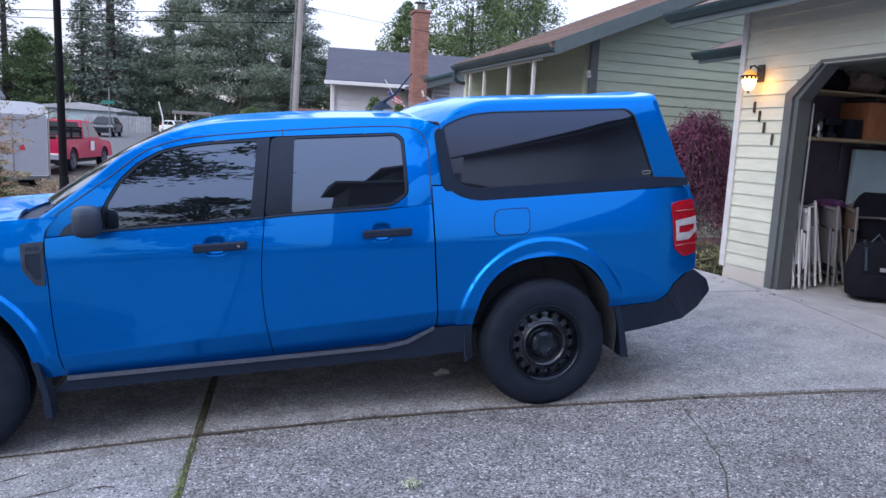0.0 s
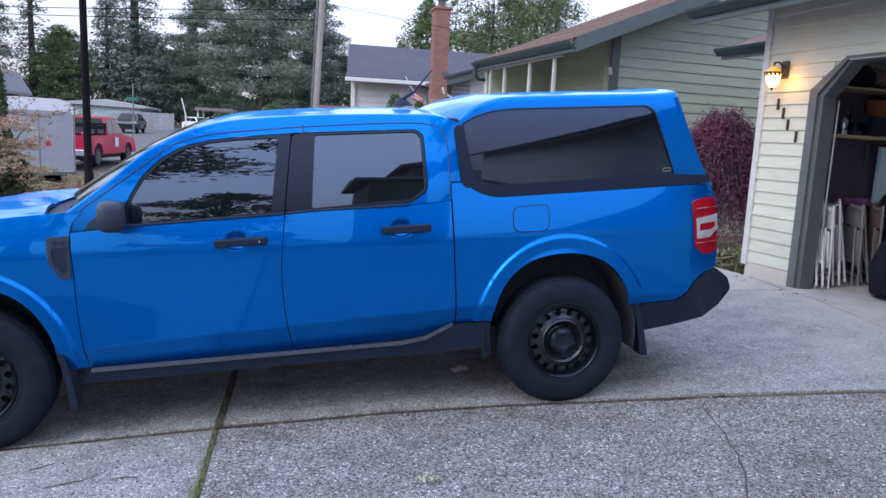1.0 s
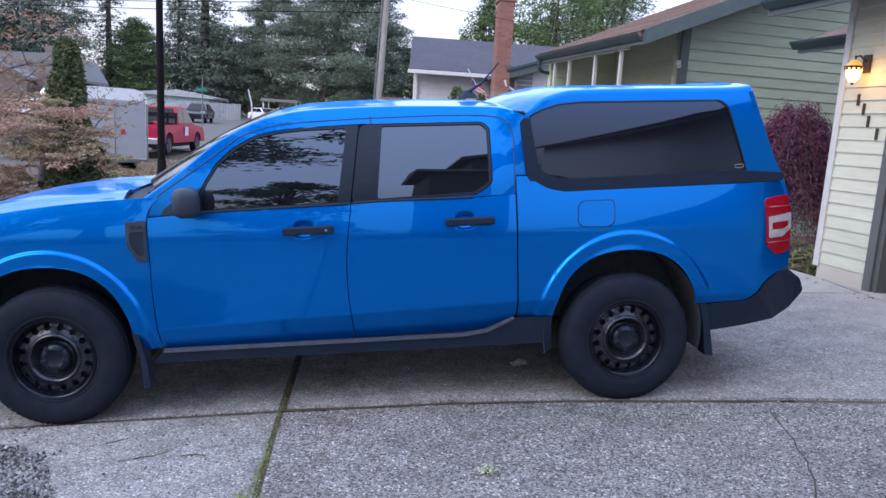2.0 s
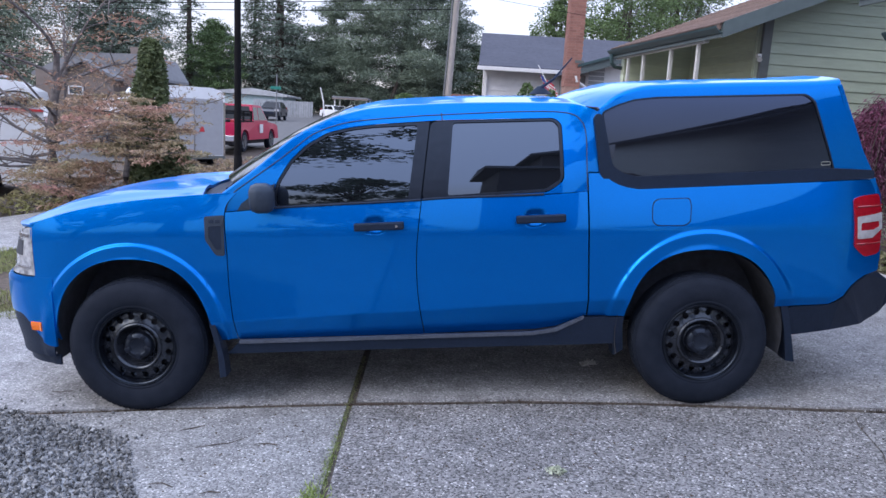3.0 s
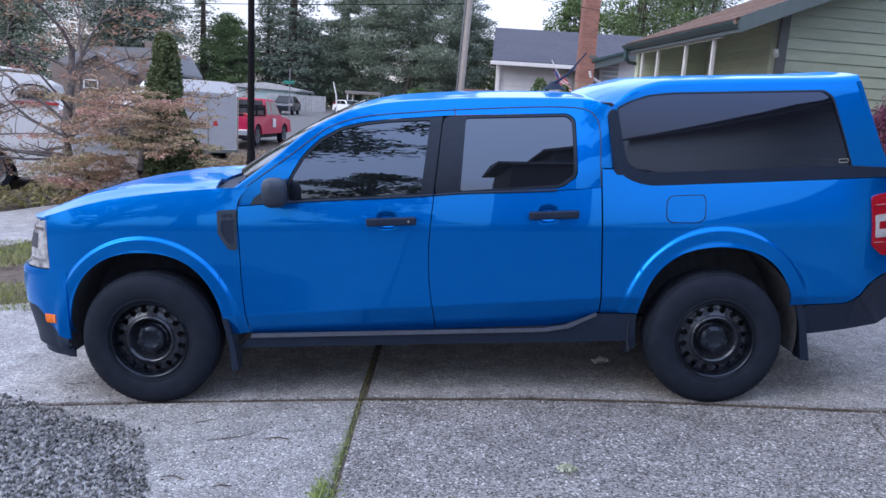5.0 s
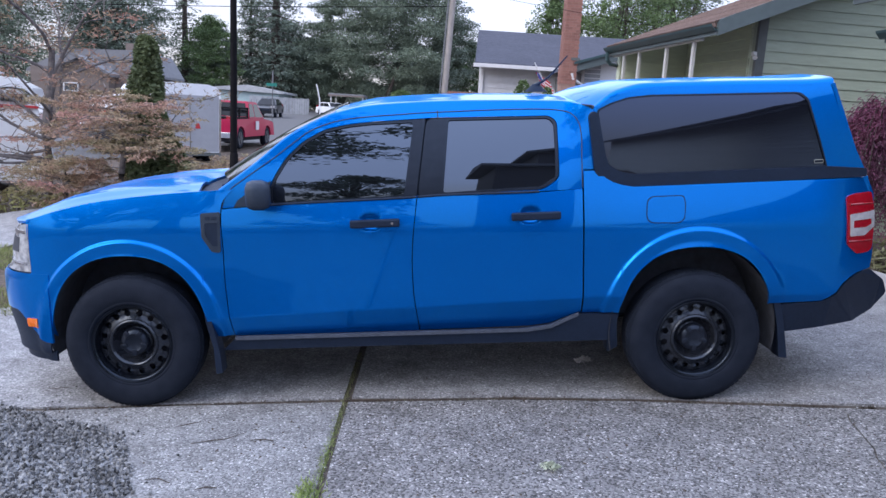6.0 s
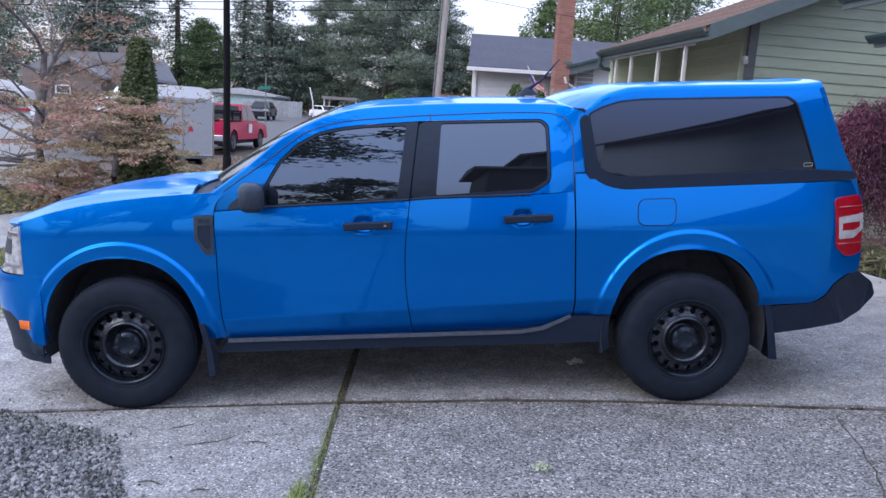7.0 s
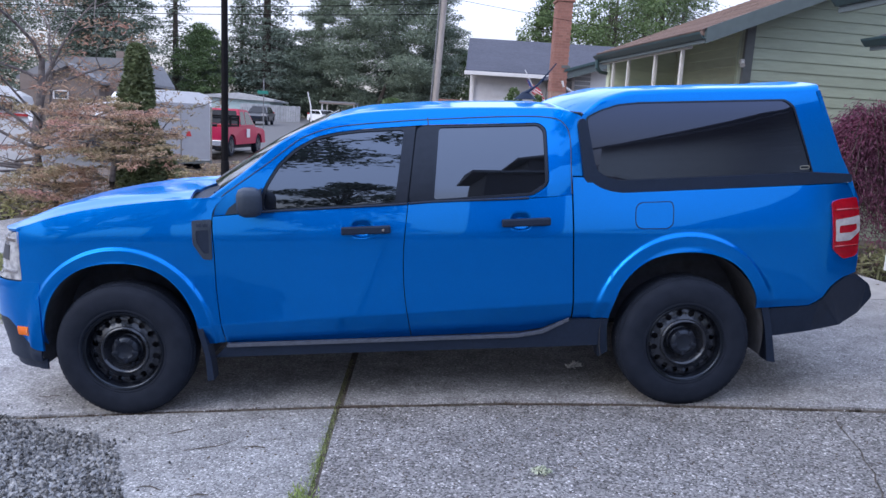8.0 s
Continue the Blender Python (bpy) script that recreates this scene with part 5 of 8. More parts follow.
# recessed porch wall and its posts
PORCH_TOP = lambda x: RZ - 0.10 + (x - RX) * PITCH
bm = abox(6.95, WY + 0.14, 0.3, 7.07, RY1, PORCH_TOP(6.95))
porch = part("porch_wall", bm, M_SIDING_P, house)
lap_siding(porch, M_SIDING_P, WY + 0.14, RY1, 1.2, PORCH_TOP(6.95) - 0.01, lambda y, z, d: Vector((6.95 - d, y, z)), 0.148)
bm = abox(WX + 0.02, WY + 0.145, 0.3, 6.94, WY + 0.20, PORCH_TOP(WX))
pend = part("porch_end_wall", bm, M_SIDING_P, house)
lap_siding(pend, M_SIDING_P, WX, 6.94, 1.2, PORCH_TOP(WX) - 0.01, lambda x, z, d: Vector((x, WY + 0.20 + d, z)), 0.148)
for y in (8.98, 8.36, 7.38, 6.55):
    part("porch_post", abox(5.59, y - 0.025, 0.2, 5.640, y + 0.025, RZ - 0.13, 0.006), M_TRIM, house, "off-white porch post")
bm = bmesh.new()
box(bm, WX - 0.09, WY - 0.06, 2.74, WX - 0.03, WY + 0.0, 2.80, 0.01)
tube(bm, [(WX - 0.06, WY - 0.05, 2.76), (WX - 0.09, WY - 0.11, 2.71)], [0.02, 0.035], 8)
part("flood_lamp", bm, M_TRIM, house, "small white flood lamp on the corner")
bm = plate(bmesh.new(), [(5.70, 0.3), (6.95, 0.3), (6.95, PORCH_TOP(6.95)), (5.70, PORCH_TOP(5.70))], lambda x, z, d: Vector((x, RY1 - 0.12 + d, z)), (), 0.12)
pfar = part("porch_far_wall", bm, M_SIDING_P, house)
lap_siding(pfar, M_SIDING_P, 5.70, 6.95, 1.2, PORCH_TOP(6.95), lambda x, z, d: Vector((x, RY1 - 0.12 - d, z)), 0.148, lambda zc: [(max(5.70, RX + (zc + 0.08 - RZ + 0.10) / PITCH), 6.95)])
# small entry roof between the wings
bm = plate(bmesh.new(), [(6.72, 2.90), (8.2, 3.50), (8.2, 3.42), (6.72, 2.82)], lambda x, z, d: Vector((x, 3.0 + d, z)), (), 1.25)
part("entry_roof", bm, M_SHINGLE, house)
bm = plate(bmesh.new(), [(6.70, 2.90), (8.2, 3.50), (8.2, 3.36), (6.70, 2.76)], lambda x, z, d: Vector((x, 4.24 + d, z)), (), 0.03)
box(bm, 6.68, 3.0, 2.76, 6.72, 4.27, 2.90)
part("entry_fascia", bm, M_FASCIA, house)
gutter(6.67, 3.0, 4.30, 2.80, house)

# ---- foliage tools ----
def leaf_cloud(bm, centre, radii, count, size, rng, droop=0.0, hollow=0.35, thin=0.4):
    """Small leaf faces scattered through an uneven ellipsoid."""
    c = Vector(centre)
    for _ in range(count):
        d = Vector((rng.gauss(0, 1), rng.gauss(0, 1), rng.gauss(0, 1))).normalized()
        r = hollow + (1 - hollow) * rng.random() ** 0.6
        r *= 0.80 + 0.35 * noise.noise(d * 2.3 + c)
        p = c + Vector((d.x * radii[0], d.y * radii[1], d.z * radii[2])) * r
        p.z -= droop * (d.x * d.x + d.y * d.y) * r
        add_leaf(bm, p, size * (0.6 + 0.8 * rng.random()), rng, thin)


def add_leaf(bm, p, s, rng, thin=0.4):
    a = Vector((rng.gauss(0, 1), rng.gauss(0, 1), rng.gauss(0, 0.6))).normalized()
    b = a.cross(Vector((rng.gauss(0, 1), rng.gauss(0, 1), rng.gauss(0, 1)))).normalized() * thin
    v = [bm.verts.new(p + s * q) for q in (-a, -0.2 * a + b, a, -0.1 * a - b)]
    bm.faces.new((v[0], v[1], v[2], v[3]))


def limb(bm, start, way, length, r, rng, bend=0.25, seg=6, n=5):
    pts, p, d = [], Vector(start), Vector(way).normalized()
    for k in range(n + 1):
        pts.append(p.copy())
        d = (d + Vector((rng.gauss(0, bend), rng.gauss(0, bend), rng.gauss(0, bend * 0.5)))).normalized()
        p = p + d * (length / n)
    tube(bm, pts, [r * (1 - 0.8 * k / n) for k in range(n + 1)], seg)
    return pts


def conifer(x, y, h, w, seed, mat, label, lean=0.0, sparse=1.0, base=0.12, leaf=0.22, name="conifer_tree"):
    """A conifer: tapered trunk, whorls of drooping boughs, each a spray of needle clumps."""
    rng = random.Random(seed)
    z0 = ground_z(x, y) - 0.1
    t = thing(name, Matrix.Translation((x, y, z0)), label, "tree", "conifers along the street")
    bm = tube(bmesh.new(), [(0, 0, 0), (lean * 0.4, 0, h * 0.5), (lean, 0, h)], [h * 0.018, h * 0.011, 0.02], 8)
    bl = bmesh.new()
    z = h * base
    while z < h * 0.985:
        f = 1 - (z - h * base) / (h * (1 - base))
        reach = w * (0.10 + 0.90 * f ** 0.8) * (0.75 + 0.5 * rng.random())
        n = max(4, int(7 * sparse))
        for k in range(n):
            if rng.random() > 0.90:
                continue
            a = 2 * math.pi * (k + rng.random()) / n
            rr = reach * (0.6 + 0.55 * rng.random())
            tip = Vector((lean * z / h + rr * math.cos(a), rr * math.sin(a), z - 0.18 * rr + 0.1 * rng.random()))
            root = Vector((lean * z / h, 0, z + 0.06 * rr))
            tube(bm, [root, (root + tip) / 2 + Vector((0, 0, 0.05 * rr)), tip], [0.02 + 0.008 * rr, 0.012 + 0.004 * rr, 0.005], 4, caps=False)
            m = int((7 + rr * 9) * sparse)
            for _ in range(m):
                s = 0.15 + 0.88 * rng.random() ** 0.8
                p = root.lerp(tip, s) + Vector((rng.gauss(0, 0.10 * rr + 0.05), rng.gauss(0, 0.10 * rr + 0.05), rng.gauss(-0.05 * rr, 0.05 * rr + 0.04)))
                add_leaf(bl, p, leaf * (0.6 + 0.9 * rng.random()) * (0.7 + 0.3 * f), rng, 0.38)
        z += h * 0.022 * (0.8 + 0.5 * rng.random()) * (0.7 + 0.5 * f)
    part("trunk", bm, M_BARK, t)
    part("crown", bl, mat, t)
    return t


def broadleaf(x, y, h, w, seed, mat, label, leaf=0.12, count=4200, clumps=34, trunk_h=0.35, bark=None, name="broadleaf_tree", flat=0.8, z0=None, group="", twig=1.0):
    rng = random.Random(seed)
    z0 = ground_z(x, y) - 0.1 if z0 is None else z0
    t = thing(name, Matrix.Translation((x, y, z0)), label, "tree", group)
    bm = tube(bmesh.new(), [(0, 0, 0), (0.05 * h * rng.gauss(0, 0.5), 0, h * trunk_h), (0.04 * h, 0.02 * h, h * (0.8 if trunk_h > 0.1 else 0.3))], [h * 0.028, h * 0.02, h * 0.005], 8)
    bl = bmesh.new()
    for k in range(clumps):
        a, q = 2 * math.pi * rng.random(), rng.random() ** 0.5
        zc = h * (trunk_h + (1 - trunk_h) * rng.random() ** 0.8)
        shape = math.sin(math.pi * min(1, max(0.08, (zc / h - trunk_h) / (1 - trunk_h) * 0.85 + 0.13))) ** 0.7
        c = Vector((w * q * shape * math.cos(a), w * q * shape * math.sin(a), zc))
        root = Vector((0, 0, h * trunk_h * 0.8 + 0.45 * (zc - h * trunk_h * 0.8)))
        if trunk_h > 0.1:
            tube(bm, [root, root.lerp(c, 0.5) + Vector((0, 0, 0.04 * h)), c], [h * 0.009 * twig, h * 0.006 * twig, h * 0.002 * twig], 5, caps=False)
        r = w * (0.22 + 0.16 * rng.random()) * (1.15 if flat < 0.5 else 1.0)
        leaf_cloud(bl, c, (r, r, r * flat), count // clumps, leaf, rng)
    part("trunk", bm, bark or M_BARK, t)
    part("crown", bl, mat, t)
    return t


# far trees beyond the end of the street, left to right
FAR = 1.9
def far_at(x, y):
    return 1.5 + (x - 1.5) * FAR, -3.8 + (y + 3.8) * FAR
for i, (x, y, h, w, mat, sp) in enumerate((
        (-22.0, 36, 15.5, 3.0, M_CONIFER, 1.0), (-17.0, 40, 16.0, 3.2, M_CONIFER_BL, 1.0), (-14.6, 45, 13.5, 1.7, M_CONIFER, 0.6), (-10.8, 47, 10.0, 1.9, M_CONIFER, 0.8),
        (-8.9, 46, 19.0, 2.7, M_CONIFER_BL, 1.1), (-27, 44, 17.0, 3.6, M_CONIFER, 1.0), (-0.6, 50, 19.0, 2.6, M_CONIFER_BL, 0.9), (2.6, 52, 17.0, 1.7, M_CONIFER, 0.7),
        (16.5, 46, 16.0, 3.0, M_CONIFER, 0.8), (20.5, 50, 19.0, 3.6, M_CONIFER_BL, 0.9), (-6.3, 52, 8.0, 1.2, M_CONIFER, 0.8))):
    fx, fy = far_at(x, y)
    conifer(fx, fy, h * FAR, w * FAR, 100 + i, mat, "tall dark green conifer with drooping boughs", sparse=sp * 1.5, leaf=0.20, base=0.04)
for i, (x, y, h, w, mat, n) in enumerate((
        (-4.7, 47, 8.4, 3.0, M_CONIFER, 24000), (-1.0, 44, 10.6, 4.0, M_CONIFER, 34000), (1.9, 46, 9.6, 2.6, M_CONIFER_BL, 20000), (3.1, 49, 6.6, 2.2, M_CONIFER, 14000), (-2.6, 50, 7.4, 3.0, M_CONIFER_BL, 18000), (-12.6, 44, 5.6, 2.0, M_LEAFGRN, 9000),
        (-9.2, 50, 6.2, 2.6, M_CONIFER_BL, 16000), (-6.6, 52, 5.6, 2.6, M_CONIFER, 16000), (-20, 40, 7.0, 3.6, M_CONIFER, 14000), (-16.9, 41, 8.6, 2.6, M_CONIFER, 16000), (-13.2, 47, 5.4, 2.2, M_CONIFER_BL, 12000), (4.6, 50, 5.0, 1.8, M_LEAFGRN, 7000))):
    fx, fy = far_at(x, y)
    broadleaf(fx, fy, h * FAR, w * FAR, 300 + i, mat, "broad dark green tree with dense foliage", leaf=0.13, count=int(n * 1.9), clumps=150, trunk_h=0.06, flat=0.38, group="broad trees along the street")
for i in range(11):
    broadleaf(-52 + 7.2 * i + 1.5 * math.sin(3.7 * i), 112 + 5 * math.sin(2.1 * i), 7.5 + 2.5 * math.sin(1.7 * i + 1), 5.6, 360 + i, M_CONIFER if i % 2 else M_CONIFER_BL, "broad dark green tree closing the street",
              leaf=0.20, count=9000, clumps=70, trunk_h=0.06, flat=0.5, group="broad trees along the street")
for i, (x, y, h, w) in enumerate(((12.0, 38, 10.8, 3.2), (16.0, 42, 11.8, 3.6), (9.9, 46, 9.6, 2.2))):
    broadleaf(x, y, h, w, 330 + i, M_LEAFGRN, "airy fresh green tree with sky showing through", leaf=0.095, count=17000, clumps=80, trunk_h=0.22, twig=0.22, group="airy trees behind the houses")

# ---- trees and a house behind the walk, seen in the truck's glass and paint ----
broadleaf(-3.6, -10.5, 13.0, 4.6, 401, M_CONIFER, "large leafy tree overhanging the drive", leaf=0.16, count=9000, clumps=60, trunk_h=0.50, name="shade_tree")
broadleaf(-0.6, -15.0, 5.2, 2.6, 402, M_CONIFER, "rounded dark green tree", leaf=0.13, count=5000, clumps=36, trunk_h=0.2)
broadleaf(-7.0, -13.0, 9.0, 3.6, 403, M_CONIFER, "rounded dark green tree", leaf=0.18, count=5000, clumps=36, trunk_h=0.25)

M_NBWALL = material("dark_stained_siding", (0.055, 0.052, 0.060), 0.85, vary=0.15, scale=4)
nb = thing("brown_house", None, "dark brown neighbouring house with grey eaves", "house")
part("wall", abox(2.55, -13, -0.1, 3.95, -8.3, 4.6), M_NBWALL, nb)
part("upper_wall", abox(3.30, -13, 4.6, 3.95, -8.4, 6.1), M_NBWALL, nb)
bm = plate(bmesh.new(), [(-7.9, 4.60), (-7.9, 4.80), (-10.6, 5.3), (-13.4, 4.80), (-13.4, 4.60)], lambda y, z, d: Vector((2.25 + d, y, z)), (), 1.3)
part("roof", bm, M_GREYROOF, nb)
bm = plate(bmesh.new(), [(3.05, 5.95), (3.05, 6.12), (3.62, 6.5), (4.2, 6.12), (4.2, 5.95), (3.62, 6.3)], lambda x, z, d: Vector((x, -8.0 - d, z)), (), 5.2)
part("gable_roof", bm, M_GREYROOF, nb)

# ---- neighbour's white house with the brick chimney ----
wh = thing("white_house", None, "white neighbouring house with dark blue-grey roof", "house")
part("wall", box(abox(3.28, 22.3, -0.5, 15, 22.6, 3.55), 4.3, 22.6, -0.5, 15, 30, 3.5), M_WHITE, wh)
bm = bmesh.new()
for k in range(14):
    z = 0.6 + 0.2 * k
    box(bm, 3.27, 22.28, z, 15, 22.31, z + 0.016)
part("siding_shadow_laps", bm, M_WHITE, wh)
bm = bmesh.new()
plate(bm, [(21.7, 3.50), (21.7, 3.62), (26.2, 5.22), (26.2, 5.10)], lambda y, z, d: Vector((3.05 + 0.075 * (y - 21.7) + d, y, z)), (), 13)
plate(bm, [(26.2, 5.08), (26.2, 5.20), (30.6, 3.62), (30.6, 3.50)], lambda y, z, d: Vector((4.2 + d, y, z)), (), 11.8)
part("roof", bm, M_SHINGLE_BL, wh, "dark blue-grey shingle roof")
part("gutter", abox(3.0, 21.58, 3.45, 9.5, 21.70, 3.58, 0.01), M_WHITE, wh, "white gutter")
part("downpipe", abox(3.32, 22.18, -0.2, 3.40, 22.27, 3.42, 0.01), M_WHITE, wh)
# its side wing with a low gable towards the street
bm = plate(bmesh.new(), [(6.35, -0.2), (13.0, -0.2), (13.0, 3.36), (9.4, 4.48), (6.35, 3.53)], lambda x, z, d: Vector((x, 19.2 + d, z)), (), 3.1)
wing = part("wing_wall", bm, M_WHITE, wh)
# Boards beside the corner are grey to give the shade below the eave.
lap = bmesh.new()
for k in range(12):
    box(lap, 6.36, 19.18, 1.9 + 0.14 * k, 6.85, 19.205, 1.9 + 0.14 * k + 0.11)
part("grey_siding_band", lap, M_FENCE, wing, "lapped siding by the corner, greyed for the eave's shade")
part("return_wall", abox(6.0, 19.6, -0.2, 6.35, 22.3, 3.3), M_FENCE, wh)
win = part("window", abox(6.50, 19.15, 2.1, 6.66, 19.19, 2.92), M_TINT_FAR, wh)
part("window_frame", box(box(abox(6.45, 19.14, 2.06, 6.50, 19.20, 2.98), 6.66, 19.14, 2.06, 6.71, 19.20, 2.98), 6.45, 19.14, 2.92, 6.71, 19.20, 2.98), M_WHITE, win)
bm = plate(bmesh.new(), [(5.80, 3.50), (9.4, 4.66), (13.0, 3.50), (13.0, 3.38), (9.4, 4.54), (5.80, 3.38)], lambda x, z, d: Vector((x, 18.7 + d, z)), (), 7.5)
part("wing_roof", bm, M_SHINGLE_BL, wh)
bm = plate(bmesh.new(), [(5.92, 3.50), (9.4, 4.60), (9.4, 4.36), (5.92, 3.26)], lambda x, z, d: Vector((x, 18.64 + d, z)), (), 0.05)
part("rake_board", bm, M_FASCIA, wh, "slate grey rake board")
bm = plate(bmesh.new(), [(5.88, 3.56), (9.4, 4.68), (9.4, 4.60), (5.88, 3.48)], lambda x, z, d: Vector((x, 18.56 + d, z)), (), 0.12)
part("drip_edge", bm, M_GUTTER, wh, "dark metal drip edge")
part("eave_fascia", abox(5.62, 18.62, 3.22, 5.96, 18.70, 3.46, 0.01), M_WHITE, wh, "white eave fascia")
bm = tube(bmesh.new(), [(5.84, 18.62, 3.22), (5.88, 18.62, 3.06), (6.52, 19.0, 2.76), (6.60, 19.1, 2.64), (6.60, 19.1, 0.2)], 0.05, 8)
part("downpipe", bm, M_WHITE, wh, "white downpipe")


def chimney():
    """A brick stack, each brick of its own near the top, with a flashing, a crown and a flue."""
    c = thing("chimney", Matrix.Translation((5.76, 18.9, 0)), "red brick chimney with a metal flue cap", "chimney")
    W, D, H0, H1 = 0.46, 0.6, 0.0, 5.55
    part("core", abox(-W / 2 + 0.01, -D / 2 + 0.01, H0, W / 2 - 0.01, D / 2 - 0.01, H1), M_MORTAR, c)
    me = None
    bl, bh, g = 0.22, 0.08, 0.012
    z, row = 2.9, 0
    while z < H1 - 0.02:
        x = -W / 2 - (bl / 2 if row % 2 else 0)
        while x < W / 2 - 0.02:
            a, b = max(x, -W / 2), min(x + bl - g, W / 2)
            if b - a > 0.03:
                bm = abox(a, -D / 2 - 0.008, z, b, -D / 2 + 0.06, z + bh - g)
                part("brick", bm, M_BRICK, c)
            x += bl
        y = -D / 2 + 0.06
        while y < D / 2:
            part("brick", abox(-W / 2 - 0.008, y, z, -W / 2 + 0.06, min(y + bl - g, D / 2), z + bh - g), M_BRICK, c)
            y += bl
        z += bh
        row += 1
    part("crown", abox(-W / 2 - 0.05, -D / 2 - 0.05, H1, W / 2 + 0.05, D / 2 + 0.05, H1 + 0.08, 0.01), M_BRICK, c)
    bm = tube(bmesh.new(), [(0, 0, H1 + 0.08), (0, 0, H1 + 0.3)], 0.12, 12)
    box(bm, -0.2, -0.16, H1 + 0.32, 0.2, 0.16, H1 + 0.34)
    part("flue_cap", bm, M_TRIM_DK, c)
    part("flashing", abox(0.02, -D / 2 - 0.03, 3.60, W / 2 + 0.06, D / 2 + 0.03, 3.68), M_TRIM_DK, c)
    return c


chimney()

# flag by the white house
M_FLAGRED = material("flag_red", (0.42, 0.03, 0.05), 0.8, vary=0.1, scale=10)
M_FLAGBLUE = material("flag_blue", (0.03, 0.05, 0.2), 0.8, vary=0.1, scale=10)
fl = thing("flag", Matrix.Translation((4.98, 18.3, 2.2)), "small red, white and blue flag on a pole", "flag")
part("pole", tube(bmesh.new(), [(0.46, 0.32, 0.0), (0.25, 0.05, 0.25), (-0.35, 0, 1.25)], 0.015, 6), M_WHITE, fl)
for k in range(7):
    bm = sheet(bmesh.new(), lambda u, v: Vector((-0.28 + 0.45 * u + 0.06 * k * 0.5, 0.04 * math.sin(5 * u), 0.98 - 0.055 * (k + v) - 0.30 * u)), 6, 1, 0.004)
    part("stripe", bm, M_FLAGRED if k % 2 == 0 else M_WHITE, fl)
bm = sheet(bmesh.new(), lambda u, v: Vector((-0.28 + 0.18 * u + 0.1 * v, -0.012 + 0.04 * math.sin(2 * u), 0.985 - 0.20 * v - 0.12 * u)), 3, 2, 0.004)
part("canton", bm, M_FLAGBLUE, fl)

# brown house and fences far to the left
bh = thing("brown_bungalow", None, "brown bungalow with grey gabled roof and white window trim", "house")
part("wall", abox(-21, 38.2, -0.6, -15.3, 46, 3.2), M_BROWNWALL, bh)
bm = plate(bmesh.new(), [(-21.6, 2.9), (-21.6, 3.05), (-19.2, 4.3), (-15.4, 4.4), (-14.6, 3.1), (-14.6, 2.95)], lambda x, z, d: Vector((x, 38.9 + d, z)), (), 6)
part("roof", bm, M_GREYROOF, bh)
bm = plate(bmesh.new(), [(-19.2, -0.6), (-16.3, -0.6), (-16.3, 3.0), (-17.8, 3.70), (-19.2, 3.05)], lambda x, z, d: Vector((x, 37.4 + d, z)), (), 1.2)
part("front_gable", bm, M_BROWNWALL, bh)
bm = plate(bmesh.new(), [(-19.6, 3.0), (-17.8, 3.86), (-16.0, 2.95), (-16.0, 2.8), (-17.8, 3.72), (-19.6, 2.85)], lambda x, z, d: Vector((x, 37.0 + d, z)), (), 2)
part("gable_roof", bm, M_GREYROOF, bh)
w = part("window", abox(-18.70, 37.36, 1.95, -18.0, 37.4, 2.32), M_TINT, bh)
bm = bmesh.new()
for a in ((-18.76, 1.89, -17.94, 1.95), (-18.76, 2.32, -17.94, 2.38), (-18.76, 1.95, -18.70, 2.32), (-18.0, 1.95, -17.94, 2.32)):
    box(bm, a[0], 37.3, a[1], a[2], 37.4, a[3])
part("window_frame", bm, M_WHITE, w)
part("chimney", abox(-17.2, 42, 3.5, -16.7, 42.6, 5.0), M_BROWNWALL, bh)
part("garage_door", abox(-16.9, 37.3, -0.5, -16.4, 37.42, 1.9), M_BROWNWALL, bh)

M_TEAL = material("pale_teal_siding", (0.34, 0.44, 0.46), 0.8, vary=0.1, scale=3)
gh = thing("grey_house", None, "low pale teal house with white roof edge behind a fence", "house")
part("wall", abox(-21.6, 78, -0.5, -15.2, 86, 3.2), M_TEAL, gh)
bm = plate(bmesh.new(), [(-22.2, 3.55), (-18.5, 3.95), (-14.6, 3.35), (-14.6, 3.15), (-22.2, 3.3)], lambda x, z, d: Vector((x, 77.5 + d, z)), (), 9)
part("roof", bm, M_FENCE, gh)
part("window", abox(-18.2, 77.9, 1.3, -16.8, 78, 2.4), M_TINT, gh)


def board_fence(x0, y0, x1, y1, h, label):
    f = thing("fence", None, label, "fence")
    L = math.hypot(x1 - x0, y1 - y0)
    n = int(L / 0.24)
    a = math.atan2(y1 - y0, x1 - x0)
    rng = random.Random(int(L * 100))
    for k in range(n):
        p = Matrix.Translation((x0 + (x1 - x0) * k / n, y0 + (y1 - y0) * k / n, ground_z(-6, y0) - 0.05)) @ Matrix.Rotation(a, 4, "Z")
        part("board", box(bmesh.new(), 0, -0.012, 0, 0.22, 0.012, h + rng.gauss(0, 0.015), m=p), M_FENCE, f)
    for z in (0.4, h - 0.35):
        p = Matrix.Translation((x0, y0, ground_z(-6, y0))) @ Matrix.Rotation(a, 4, "Z")
        part("rail", box(bmesh.new(), 0, 0.012, z, L, 0.06, z + 0.09, m=p), M_FENCE, f)
    return f


board_fence(-17.2, 73, -11.2, 74.5, 1.75, "weathered grey board fence beside the street")
board_fence(-26, 34, -19.5, 36, 1.7, "weathered grey board fence by the bungalow")

